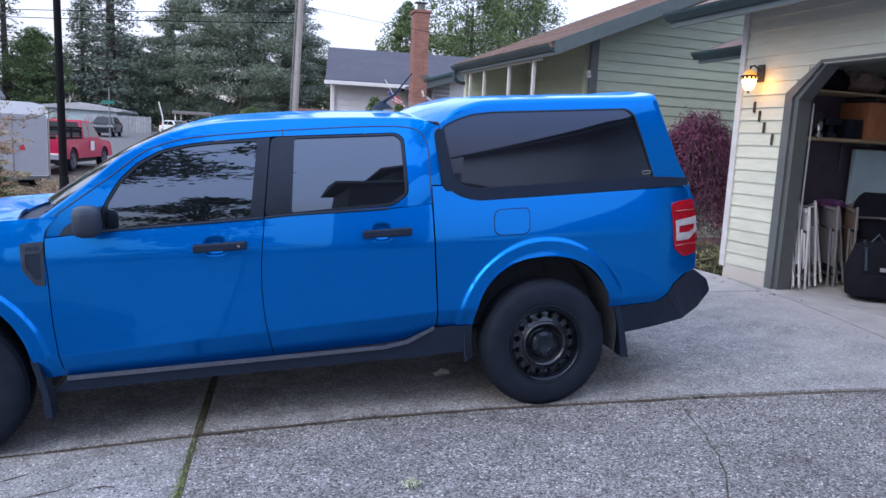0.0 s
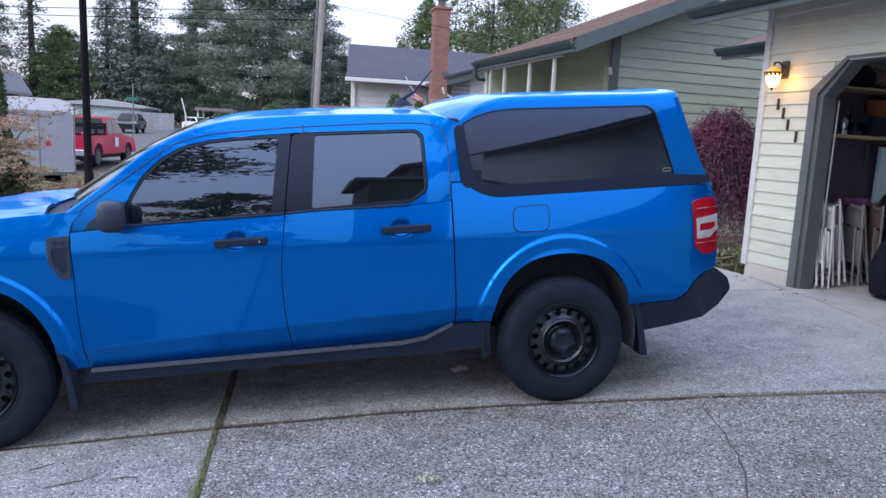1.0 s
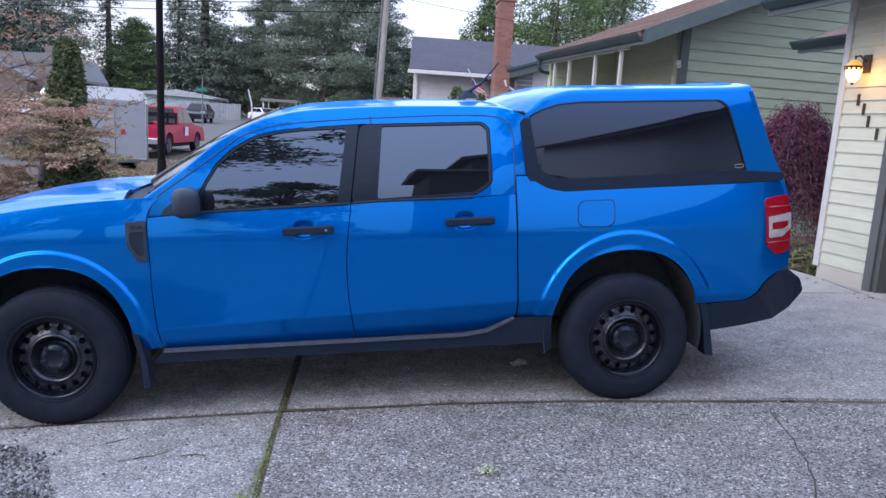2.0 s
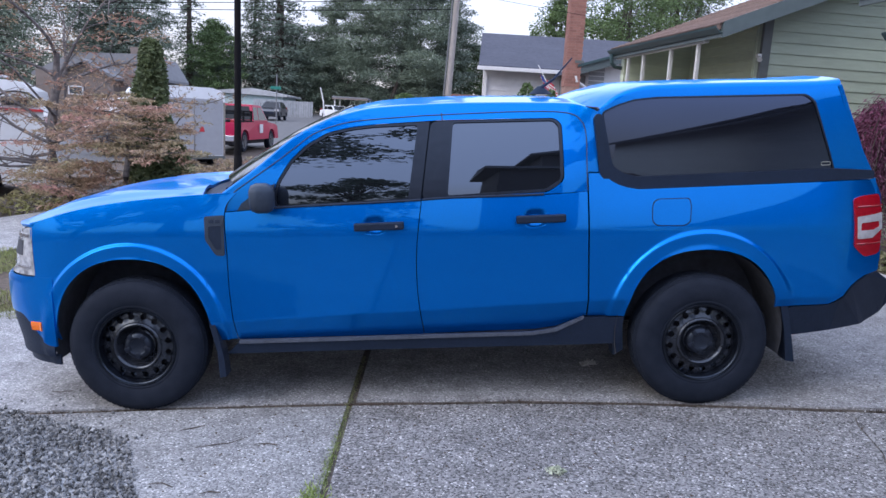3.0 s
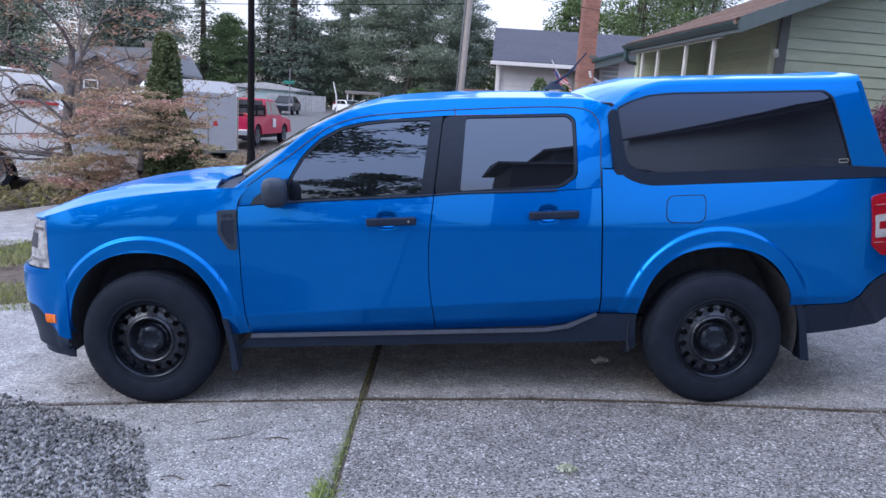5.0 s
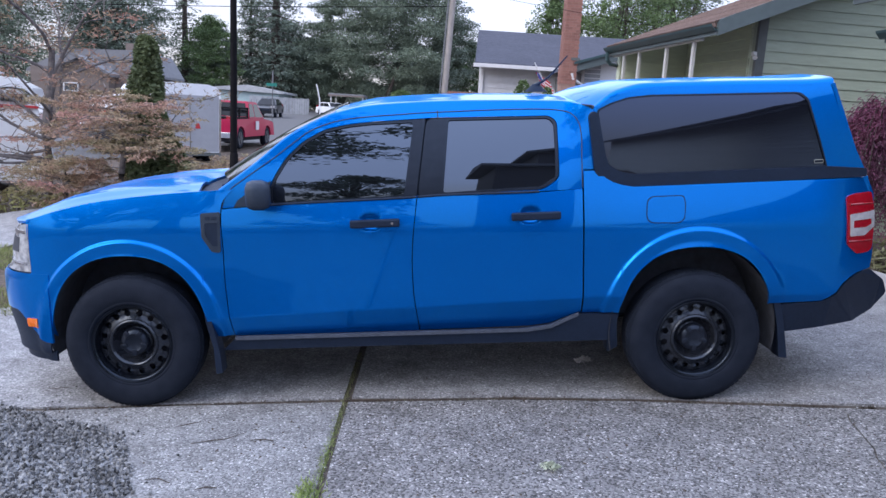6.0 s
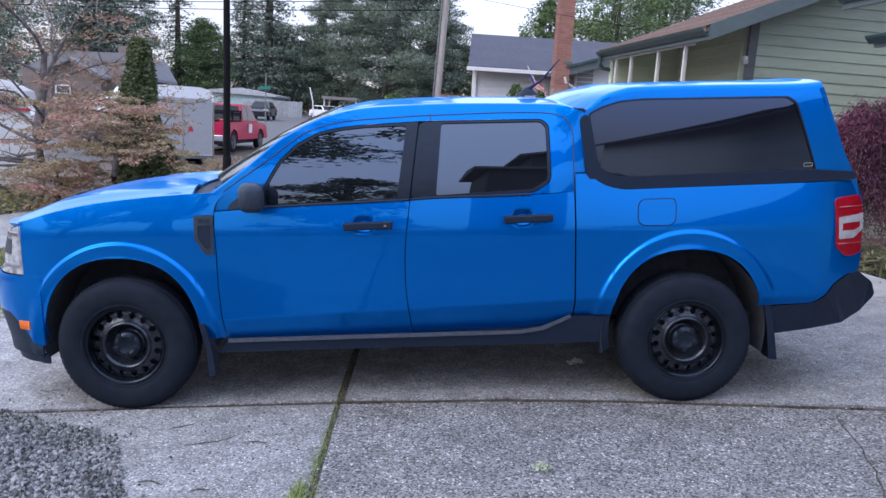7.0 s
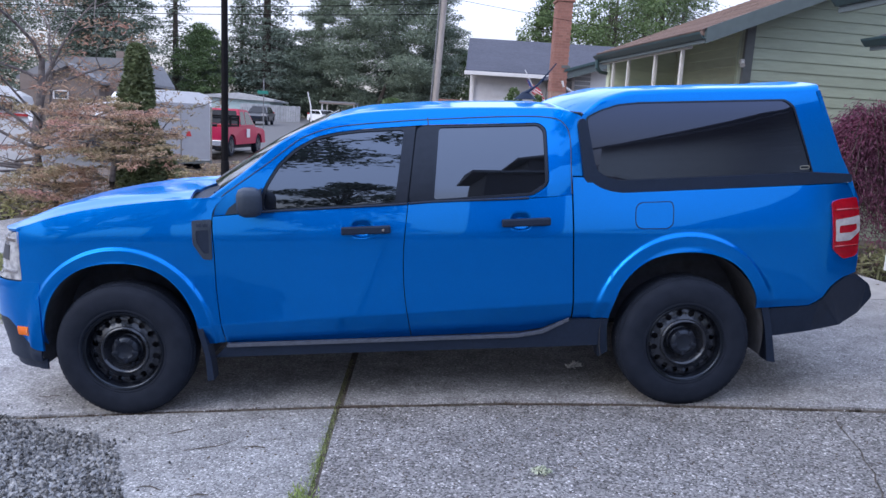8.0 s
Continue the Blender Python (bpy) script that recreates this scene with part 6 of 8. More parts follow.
# ---- utility pole, lamp post, wires ----
up = thing("utility_pole", Matrix.Translation((1.80, 16, -0.1)), "weathered wooden utility pole", "pole")
part("shaft", tube(bmesh.new(), [(0, 0, 0), (0.12, 0, 2.4), (0.40, 0, 9.5)], [0.100, 0.088, 0.072], 14), M_POLEWOOD, up, smooth=True)
part("crossarm", abox(-0.9, -0.06, 8.6, 1.7, 0.06, 8.72), M_POLEWOOD, up)
part("conduit", tube(bmesh.new(), [(-0.10, -0.06, 0.2), (0.0, -0.06, 2.4), (0.24, -0.05, 8.3)], 0.018, 8), M_GREYROOF, up)
wires = thing("overhead_wires", None, "thin black overhead cables", "cable")
for (x0, z0), (x1, z1), sag, thin in (((2.05, 4.85), (-34, 5.0), 2.7, 0.010), ((2.05, 4.57), (-34, 4.8), 2.2, 0.010), ((2.2, 6.0), (-34, 7.0), 1.0, 0.010), ((2.1, 5.0), (22, 3.9), 1.0, 0.006)):
    pts = [Vector((x0 + (x1 - x0) * k / 24, 16 + (0.12 * abs(x1 - x0)) * k / 24, z0 + (z1 - z0) * k / 24 - sag * (k / 24) * (1 - k / 24))) for k in range(25)]
    part("wire", tube(bmesh.new(), pts, thin, 5), M_POSTBLK, wires)

lp = thing("lamp_post", Matrix.Translation((-1.20, 6.5, ground_z(-1.2) - 0.05)), "slim black metal lamp post in the planting bed", "lamp post")
part("base", lathe(bmesh.new(), [(0.0, 0.0), (0.10, 0.0), (0.10, 0.12), (0.075, 0.16), (0.062, 0.5), (0.058, 1.1), (0.05, 1.12)], 20, Matrix.Rotation(radians(90), 4, "X")), M_POSTBLK, lp, smooth=True)
part("shaft", tube(bmesh.new(), [(0, 0, 0.4), (-0.01, 0, 2.2), (-0.03, 0, 4.4)], [0.052, 0.047, 0.042], 16), M_POSTBLK, lp, smooth=True)
part("lantern", lathe(bmesh.new(), [(0.0, 4.4), (0.09, 4.4), (0.14, 4.5), (0.14, 4.8), (0.18, 4.82), (0.0, 4.98)], 12, Matrix.Translation((-0.03, 0, 0)) @ Matrix.Rotation(radians(90), 4, "X")), M_POSTBLK, lp)

# ---- vehicles in the street ----
def car_wheel(parent, x, y, z, r, w, near):
    hub = thing("wheel")
    hub.parent = parent
    m = Matrix.Translation((x, y, z)) @ Matrix.Diagonal((1, 1 if near else -1, 1, 1))
    part("tyre", lathe(bmesh.new(), [(r * 0.66, 0.01), (r * 0.8, -0.005), (r * 0.95, 0.01), (r, 0.05), (r, w - 0.05), (r * 0.95, w), (r * 0.66, w)], 28, m), M_RUBBER, hub, smooth=True)
    bm = lathe(bmesh.new(), [(r * 0.66, 0.01), (r * 0.60, 0.03), (r * 0.30, 0.04), (r * 0.15, 0.02), (0, 0.02)], 28, m)
    for k in range(5):
        box(bm, 0.10 * r, 0.0, -0.05 * r, 0.62 * r, 0.03, 0.05 * r, m=m @ Matrix.Rotation(2 * math.pi * k / 5, 4, "Y"))
    part("rim", bm, M_RIMGREY, hub, smooth=True)
    return hub


def arch_outline(pts, wheels, r, z0):
    """A body side outline with round cut-outs for the wheels along its lower edge (left to right)."""
    low = []
    for wx in wheels:
        low += [(wx - r, z0)] + [(wx - r * math.cos(math.pi * k / 10), z0 + 0.9 * r * math.sin(math.pi * k / 10)) for k in range(1, 10)] + [(wx + r, z0)]
    return low


def vehicle(name, m, side, cabin, wheels, width, paint, label, category, wheel_r=0.36, inset=0.14, lamps=True):
    """side: upper body outline from rear low round the top to front low; cabin: glazed upper outline; x forwards."""
    v = thing(name, m, label, category)
    z0 = side[0][1]
    outline = list(side) + arch_outline(side, wheels, wheel_r + 0.06, z0)[::-1]
    half = width / 2
    bm = plate(bmesh.new(), outline, lambda x, z, d: Vector((x, -half + d + 0.05 * smoothstep(0.75, 1.05, z), z)), (), width, dz=0.0)
    bmesh.ops.bevel(bm, geom=[e for e in bm.edges if len(e.link_faces) == 2 and e.calc_face_angle(0) > 0.9 and abs(e.verts[0].co.y - e.verts[1].co.y) < 0.2], offset=0.05, segments=2, affect="EDGES")
    part("body", bm, paint, v, smooth=True, sharp=35)
    if cabin:
        zc = min(z for _, z in cabin)
        zt = max(z for _, z in cabin)
        lean = lambda z: inset * (z - zc) / (zt - zc)
        bm = bmesh.new()
        a = [bm.verts.new((x, -half + 0.06 + lean(z), z)) for x, z in cabin]
        b = [bm.verts.new((x, half - 0.06 - lean(z), z)) for x, z in cabin]
        bm.faces.new(a), bm.faces.new(b[::-1])
        for k in range(len(cabin)):
            k2 = (k + 1) % len(cabin)
            bm.faces.new((a[k], b[k], b[k2], a[k2]))
        bmesh.ops.bevel(bm, geom=bm.edges[:], offset=0.03, segments=2, affect="EDGES")
        part("cabin", bm, paint, v, smooth=True, sharp=35)
        xs = [x for x, z in cabin if z > zc + 0.3]
        x0, x1 = min(xs), max(xs)
        lo = [x for x, z in cabin if z <= zc + 0.05]
        n = 2
        for k in range(n):
            for s in (-1, 1):
                fa, fb = k / n, (k + 1) / n
                zb, zu = zc + 0.08, zt - 0.10
                p = [(min(lo) * 0.75 + x0 * 0.25 if k == 0 else x0 + (x1 - x0) * fa, zb), ((max(lo) * 0.75 + x1 * 0.25) if k == n - 1 else x0 + (x1 - x0) * fb - 0.06, zb),
                     (x0 + (x1 - x0) * fb - 0.06, zu), (x0 + (x1 - x0) * fa + 0.05, zu)]
                bm = plate(bmesh.new(), p, lambda x, z, d, q=s: Vector((x, q * (half - 0.06 - lean(z) + 0.006 - d), z)), (), 0.02)
                part("side_window", bm, M_TINT_FAR, v)
        for (xa, xb) in ((min(lo), x0), (max(lo), x1)):
            sgn = 1 if xa > xb else -1
            bm = sheet(bmesh.new(), lambda u, t: Vector((xa + (xb - xa) * (0.12 + 0.76 * u) + sgn * 0.012, (2 * t - 1) * (half - 0.16 - inset * u), zc + (zt - zc) * (0.12 + 0.76 * u) + 0.008)), 2, 4, 0.01)
            part("windscreen", bm, M_TINT_FAR, v)
    for wx in wheels:
        car_wheel(v, wx, -half + 0.02, wheel_r, wheel_r, 0.22, True)
        car_wheel(v, wx, half - 0.02, wheel_r, wheel_r, 0.22, False)
    part("underbody", abox(side[0][0] + 0.1, -half + 0.2, 0.28, side[-1][0] - 0.1, half - 0.2, z0 + 0.25), M_DARK, v)
    if lamps:
        for s in (-1, 1):
            part("tail_lamp", abox(side[0][0] - 0.02, s * (half - 0.24), z0 + 0.42, side[0][0] + 0.1, s * (half - 0.05), z0 + 0.78, 0.01), M_LENSRED, v)
            part("head_lamp", abox(side[-1][0] - 0.12, s * (half - 0.42), z0 + 0.38, side[-1][0] + 0.015, s * (half - 0.07), z0 + 0.55, 0.01), M_LENSCLR, v)
    return v


def facing(x, y, heading):
    """heading: degrees of the nose, clockwise from +y."""
    return Matrix.Translation((x, y, ground_z(x, y) + 0.0)) @ Matrix.Rotation(radians(90 - heading), 4, "Z")


rp = vehicle("red_pickup", facing(-6.42, 26.0, 4), [(-2.75, 0.45), (-2.80, 0.55), (-2.78, 1.12), (0.0, 1.14), (1.30, 1.14), (2.45, 1.05), (2.72, 0.95), (2.75, 0.45)],
             [(-0.55, 1.13), (1.45, 1.13), (0.75, 1.80), (-0.40, 1.82)], (-1.75, 1.75), 1.9, M_REDPAINT, "red pickup truck parked in the street", "pickup truck", 0.40)
part("tailgate_handle", abox(-2.83, -0.18, 0.92, -2.79, 0.18, 1.02, 0.01), M_GLOSSBLK, rp)
part("rear_bumper", abox(-2.92, -0.92, 0.42, -2.76, 0.92, 0.64, 0.02), M_CHROME, rp)
part("bed_cover", abox(-2.70, -0.86, 1.10, -0.62, 0.86, 1.20, 0.02), M_POSTBLK, rp, "black bed cover")
for x in (-2.62, -1.66, -0.70):
    for y in (-0.84, 0.84):
        part("rack_post", abox(x - 0.03, y - 0.03, 1.20, x + 0.03, y + 0.03, 1.52), M_POSTBLK, rp)
    part("rack_bar", abox(x - 0.03, -0.88, 1.50, x + 0.03, 0.88, 1.56, 0.01), M_POSTBLK, rp)
for y in (-0.84, 0.84):
    for z in (1.36, 1.52):
        part("rack_rail", abox(-2.66, y - 0.025, z, -0.66, y + 0.025, z + 0.05), M_POSTBLK, rp)
part("door_sign", abox(0.05, -0.965, 0.70, 0.45, -0.945, 1.05, 0.004), M_VANWHITE, rp, "white square door sign")
part("tailgate_sign", abox(-2.83, 0.35, 0.75, -2.795, 0.62, 0.98, 0.004), M_VANWHITE, rp)

sv = vehicle("grey_suv", facing(-12.75, 62, 178), [(-2.2, 0.40), (-2.3, 0.6), (-2.22, 0.98), (-1.0, 1.0), (1.1, 0.98), (1.9, 0.90), (2.24, 0.74), (2.2, 0.40)],
             [(-2.18, 0.98), (1.35, 0.98), (0.50, 1.55), (-0.5, 1.63), (-1.65, 1.54)], (-1.4, 1.45), 1.9, M_DKPAINT, "dark grey crossover parked beside the fence", "car", 0.35, inset=0.24)
part("grille", abox(2.20, -0.45, 0.5, 2.27, 0.45, 0.70, 0.01), M_GLOSSBLK, sv)
vehicle("white_car", facing(-8.4, 72, 150), [(-2.3, 0.36), (-2.35, 0.6), (-2.30, 0.95), (-1.0, 0.97), (1.2, 0.96), (2.2, 0.82), (2.32, 0.65), (2.3, 0.36)],
             [(-2.0, 0.95), (1.45, 0.95), (0.55, 1.45), (-1.35, 1.47)], (-1.4, 1.45), 1.8, M_VANWHITE, "white car parked far down the street", "car", 0.33)

# white cargo van, its side lettered
van = thing("cargo_van", Matrix.Translation((-6.26, 11.0, ground_z(-7, 11) - 0.06)) @ Matrix.Rotation(radians(22), 4, "Z"), "white cargo van with lettering on its side", "van")
side = [(0.0, 0.28), (0.04, 0.9), (-0.02, 1.7), (-0.12, 2.14), (-0.5, 2.33), (-3.6, 2.42), (-4.3, 2.30), (-4.9, 1.55), (-5.6, 1.25), (-5.75, 0.9), (-5.72, 0.28)]
cut_in = []
for wx in (-4.75, -1.25):
    cut_in += [(wx - 0.46 * math.cos(math.pi * k / 10), 0.28 + 0.55 * math.sin(math.pi * k / 10)) for k in range(11)]
def van_side(x, z, d):
    k = d / 2.0
    tuck = 0.10 * smoothstep(1.2, 2.4, z)
    return Vector((x, tuck + (2.0 - 2 * tuck) * k, z))
bm = plate(bmesh.new(), side + cut_in, van_side, (), 2.0)
bmesh.ops.bevel(bm, geom=[e for e in bm.edges if len(e.link_faces) == 2 and e.calc_face_angle(0) > 1.0], offset=0.06, segments=3, affect="EDGES")
part("body", bm, M_VANWHITE, van, smooth=True, sharp=40)
for wx in (-4.75, -1.25):
    car_wheel(van, wx, 0.03, 0.36, 0.37, 0.24, True)
    car_wheel(van, wx, 1.97, 0.36, 0.37, 0.24, False)
part("underbody", abox(-5.5, 0.2, 0.3, -0.1, 1.8, 0.6), M_DARK, van)
part("rear_bumper", abox(-0.05, 0.05, 0.40, 0.12, 1.95, 0.58, 0.02), M_GREYPL, van)
for z in (1.02, 0.66):
    part("rub_strip", abox(-4.2, -0.012, z, -1.8, 0.03, z + 0.06, 0.004), M_VANWHITE, van)
M_INK = material("black_lettering", (0.02, 0.02, 0.025), 0.5, vary=0.1, scale=20)
M_INKRED = material("red_lettering", (0.5, 0.03, 0.04), 0.5, vary=0.1, scale=20)
M_INKGREY = material("grey_lettering", (0.35, 0.36, 0.38), 0.5, vary=0.1, scale=20)
# the large line of figures is shown as plain bars; the wording above it can be read
for k in range(10):
    part("lettering_bar", abox(-2.22 + 0.118 * k, -0.02, 1.64, -2.14 + 0.118 * k, 0.04, 1.84), M_INK, van)
for k in range(5):
    part("red_lettering_bar", abox(-1.75 + 0.12 * k, -0.004, 1.36, -1.67 + 0.12 * k, 0.03, 1.48), M_INKRED, van)
part("red_stripe", abox(-0.92, 0.0, 1.74, -0.02, 0.03, 1.79), M_INKRED, van)
for k in range(7):
    part("badge_bar", abox(-0.74 + 0.078 * k, -0.015, 1.85, -0.685 + 0.078 * k, 0.06, 2.00), M_INK, van)
arc = [Vector((-0.48 + 0.36 * math.cos(a), -0.005 + 0.03 * math.sin(a), 1.90 + 0.22 * math.sin(a))) for a in (math.pi * k / 16 for k in range(17))]
part("badge_arc", tube(bmesh.new(), arc, 0.022, 5), M_INK, van)
font_curve = bpy.data.curves.new("van_word", "FONT")
font_curve.body, font_curve.size, font_curve.extrude = "COMMERCIAL", 0.16, 0.004
word_tmp = bpy.data.objects.new("van_word", font_curve)
word_mesh = bpy.data.meshes.new_from_object(word_tmp)
bpy.data.objects.remove(word_tmp)
word_mesh.materials.append(M_INKGREY)
word = new("lettering", word_mesh)
word.parent = van
word.matrix_local = Matrix.Translation((-1.95, 0.0, 1.98)) @ Matrix.Rotation(radians(90), 4, "X")
part("roof_rack", abox(-3.4, 0.4, 2.40, -0.8, 1.6, 2.44, 0.01), M_VANWHITE, van)

# white box trailer
tr = thing("box_trailer", Matrix.Translation((-6.35, 17.6, ground_z(-5.7, 17.6) - 0.05)) @ Matrix.Rotation(radians(38), 4, "Z"), "white enclosed box trailer with a rounded roof edge", "trailer")
prof = [(0.0, 0.30), (0.0, 2.22), (0.12, 2.37), (0.4, 2.44), (1.5, 2.44), (1.78, 2.37), (1.9, 2.22), (1.9, 0.30)]
bm = plate(bmesh.new(), prof, lambda x, z, d: Vector((x, d, z)), (), 3.6)
part("body", bm, M_VANWHITE, tr, smooth=True, sharp=30)
for x in (0.0, 1.86):
    part("corner_trim", abox(x - 0.01, -0.012, 0.35, x + 0.05, 0.03, 2.03), M_CHROME, tr)
part("door_bar", tube(bmesh.new(), [(0.95, -0.02, 0.4), (0.95, -0.02, 2.1)], 0.015, 6), M_CHROME, tr)
# Panel darkens the end that is turned from the light.
part("rear_door", abox(0.06, -0.008, 0.42, 1.84, 0.02, 2.10, 0.006), M_TRAILERSHADE, tr, "rear door greyed for the trailer's shaded end")
part("red_mark", plate(bmesh.new(), [(1.10, 1.12), (1.14, 1.26), (1.22, 1.28), (1.27, 1.12)], lambda x, z, d: Vector((x, -0.016 + d, z)), (), 0.01), M_INKRED, tr)
part("sill_bar", abox(0, -0.03, 0.30, 1.9, 0.05, 0.40), M_TRIM_DK, tr)
for y in (1.4, 2.2):
    car_wheel(tr, -y, -0.22, 0.32, 0.32, 0.2, True).matrix_local = Matrix.Rotation(radians(-90), 4, "Z")
    car_wheel(tr, -y, 2.12, 0.32, 0.32, 0.2, False).matrix_local = Matrix.Rotation(radians(-90), 4, "Z")

# a low stake-sided trailer loaded with white sacks, between the van and the box trailer
M_SACK = material("white_woven_sack", (0.66, 0.66, 0.68), 0.8, vary=0.12, scale=14, bump=0.6, bump_scale=18)
gz = ground_z(-8.8, 20.6)
ut = thing("utility_trailer", Matrix.Translation((-8.85, 20.0, gz)), "dark stake-sided utility trailer parked in the street", "trailer")
part("bed", abox(-1.1, 0.0, 0.50, 1.0, 1.7, 0.62, 0.01), M_TRIM_DK, ut)
for x in (-1.08, -0.40, 0.28, 0.96):
    part("stake", abox(x, -0.03, 0.45, x + 0.06, 0.02, 1.45), M_TRIM_DK, ut)
for z in (0.75, 1.02, 1.29):
    part("slat", abox(-1.1, -0.05, z, 1.02, -0.03, z + 0.14), M_BROWNWALL, ut)
part("red_panel", abox(-0.30, -0.07, 1.14, 0.0, -0.052, 1.36, 0.004), M_INKRED, ut, "faded red sign panel")
car_wheel(ut, -0.1, -0.12, 0.33, 0.33, 0.2, True)
part("axle", tube(bmesh.new(), [(-0.1, 0.0, 0.33), (-0.1, 1.7, 0.33)], 0.04, 8), M_DARK, ut)
rng = random.Random(41)
for k, (x, y, z) in enumerate(((-0.75, 0.45, 0.72), (-0.25, 0.40, 0.74), (0.25, 0.45, 0.72), (0.70, 0.5, 0.72), (-0.5, 0.5, 1.02), (0.05, 0.45, 1.04), (0.55, 0.5, 1.00),
                               (-0.62, 0.45, 1.32), (-0.10, 0.4, 1.36), (0.42, 0.45, 1.30), (-0.35, 0.5, 1.62), (0.20, 0.5, 1.64))):
    bm = bmesh.new()
    bmesh.ops.create_icosphere(bm, subdivisions=3, radius=1)
    for v in bm.verts:
        q = 1 + 0.22 * noise.noise(v.co * 1.7 + Vector((k * 3.1, 0, 0)))
        v.co = Vector((0.36 * v.co.x * q, 0.36 * v.co.y * q, 0.19 * v.co.z * q))
    solo("sack", bm, M_SACK, "lumpy white sack heaped on the trailer", "sack", "white sacks on the trailer", smooth=True, m=Matrix.Translation((-8.85 + x, 20.0 + y, gz + z + 0.06)))

# street sign, leaning post, carport, garden fence
M_SIGNGREEN = material("green_sign_face", (0.01, 0.16, 0.13), 0.4, vary=0.05, scale=10)
ss = thing("street_sign", Matrix.Translation((-10.97, 55, ground_z(-11, 55) - 0.05)), "street name sign on a grey post", "street sign")
part("post", tube(bmesh.new(), [(0, 0, 0), (0, 0, 3.9)], 0.05, 8), M_GREYROOF, ss)
part("sign_blade", abox(-0.48, -0.06, 2.70, 0.36, -0.03, 2.95, 0.005), M_SIGNGREEN, ss, "green sign blade")
lean = tube(bmesh.new(), [(-7.86, 60, ground_z(-8, 60) - 0.1), (-7.95, 60, 2.6), (-8.25, 60, 3.85)], [0.07, 0.06, 0.05], 8)
solo("leaning_post", lean, M_WHITE, "pale leaning wooden post beside the street", "post")
cp = thing("carport", Matrix.Translation((-7.2, 74.5, ground_z(-7, 74.5) - 0.05)), "low pale carport at the end of the street", "carport")
part("roof", abox(-2.0, 0, 2.28, 1.8, 5, 2.48, 0.02), M_GREYROOF, cp)
part("fascia", abox(-2.02, -0.03, 2.18, 1.82, 0.0, 2.34), M_BROWNWALL, cp)
for x in (-1.8, 1.6):
    for y in (0.2, 4.6):
        part("post", abox(x, y, 0, x + 0.12, y + 0.12, 2.28), M_WHITE, cp)
gf = thing("garden_fence", None, "red-brown board fence behind the garden", "fence")
for k in range(14):
    part("board", abox(2.2 + 0.14 * k, 28.0, ground_z(2.5, 28) - 0.05, 2.33 + 0.14 * k, 28.03, 2.80), M_BRICK, gf)
part("rail", abox(2.2, 28.03, 2.4, 4.16, 28.08, 2.5), M_BRICK, gf)

# ---- in and on the garage ----
GARAGE_BEFORE = set(scene.objects)


def folding_chair(m, mat_frame, mat_seat, label):
    """A folded steel chair leaning: two long legs, two short legs, back and seat panels, cross bars."""
    c = thing("folding_chair", m, label, "chair", "folding chairs stacked by the garage wall")
    for x in (-0.21, 0.21):
        part("leg", tube(bmesh.new(), [(x, 0.0, 0.0), (x, -0.02, 0.45), (x * 0.95, -0.04, 0.84)], 0.012, 8), mat_frame, c)
        part("leg", tube(bmesh.new(), [(x * 0.85, 0.045, 0.0), (x * 0.85, 0.02, 0.62)], 0.011, 8), mat_frame, c)
    for z in (0.10, 0.80):
        part("stretcher", tube(bmesh.new(), [(-0.21, -0.005, z), (0.21, -0.005, z)], 0.010, 8), mat_frame, c)
    bm = sheet(bmesh.new(), lambda u, v: Vector((-0.205 + 0.41 * u, -0.05 + 0.03 * math.sin(math.pi * u), 0.60 + 0.22 * v)), 8, 3, 0.012)
    part("backrest", bm, mat_seat, c, smooth=True)
    bm = sheet(bmesh.new(), lambda u, v: Vector((-0.19 + 0.38 * u, 0.012, 0.22 + 0.36 * v)), 4, 4, 0.022)
    part("seat", bm, mat_seat, c, smooth=True)
    return c


M_CHAIRWHITE = material("white_enamel", (0.62, 0.62, 0.64), 0.45, vary=0.08, scale=20)
M_CHAIRGREY = material("grey_enamel", (0.22, 0.22, 0.24), 0.5, vary=0.1, scale=20)
M_PATTERN = material("patterned_vinyl", (0.30, 0.24, 0.24), 0.7, second=(0.10, 0.08, 0.09), scale=45)
M_TAN = material("tan_vinyl", (0.20, 0.14, 0.12), 0.6, vary=0.15, scale=20)
M_SHELFWOOD = material("raw_pine_shelf", (0.42, 0.33, 0.22), 0.7, second=(0.33, 0.25, 0.16), scale=10, stretch=(1, 6, 6))
M_DARKBOARD = material("dark_maroon_board", (0.105, 0.088, 0.125), 0.8, vary=0.2, scale=6)
M_ORANGE = material("orange_cardboard", (0.46, 0.19, 0.09), 0.8, vary=0.12, scale=12)
M_BLUEBOARD = material("pale_blue_foam_board", (0.58, 0.78, 0.90), 0.6, vary=0.06, scale=6)
M_CANVAS = material("black_nylon", (0.007, 0.008, 0.014), 0.9, vary=0.25, scale=25, bump=0.3, bump_scale=120)
M_CANVAS.node_tree.nodes["Principled BSDF"].inputs["Specular IOR Level"].default_value = 0.2
M_PURPLE = material("purple_cloth", (0.10, 0.03, 0.12), 0.85, vary=0.25, scale=14, bump=0.5, bump_scale=30)

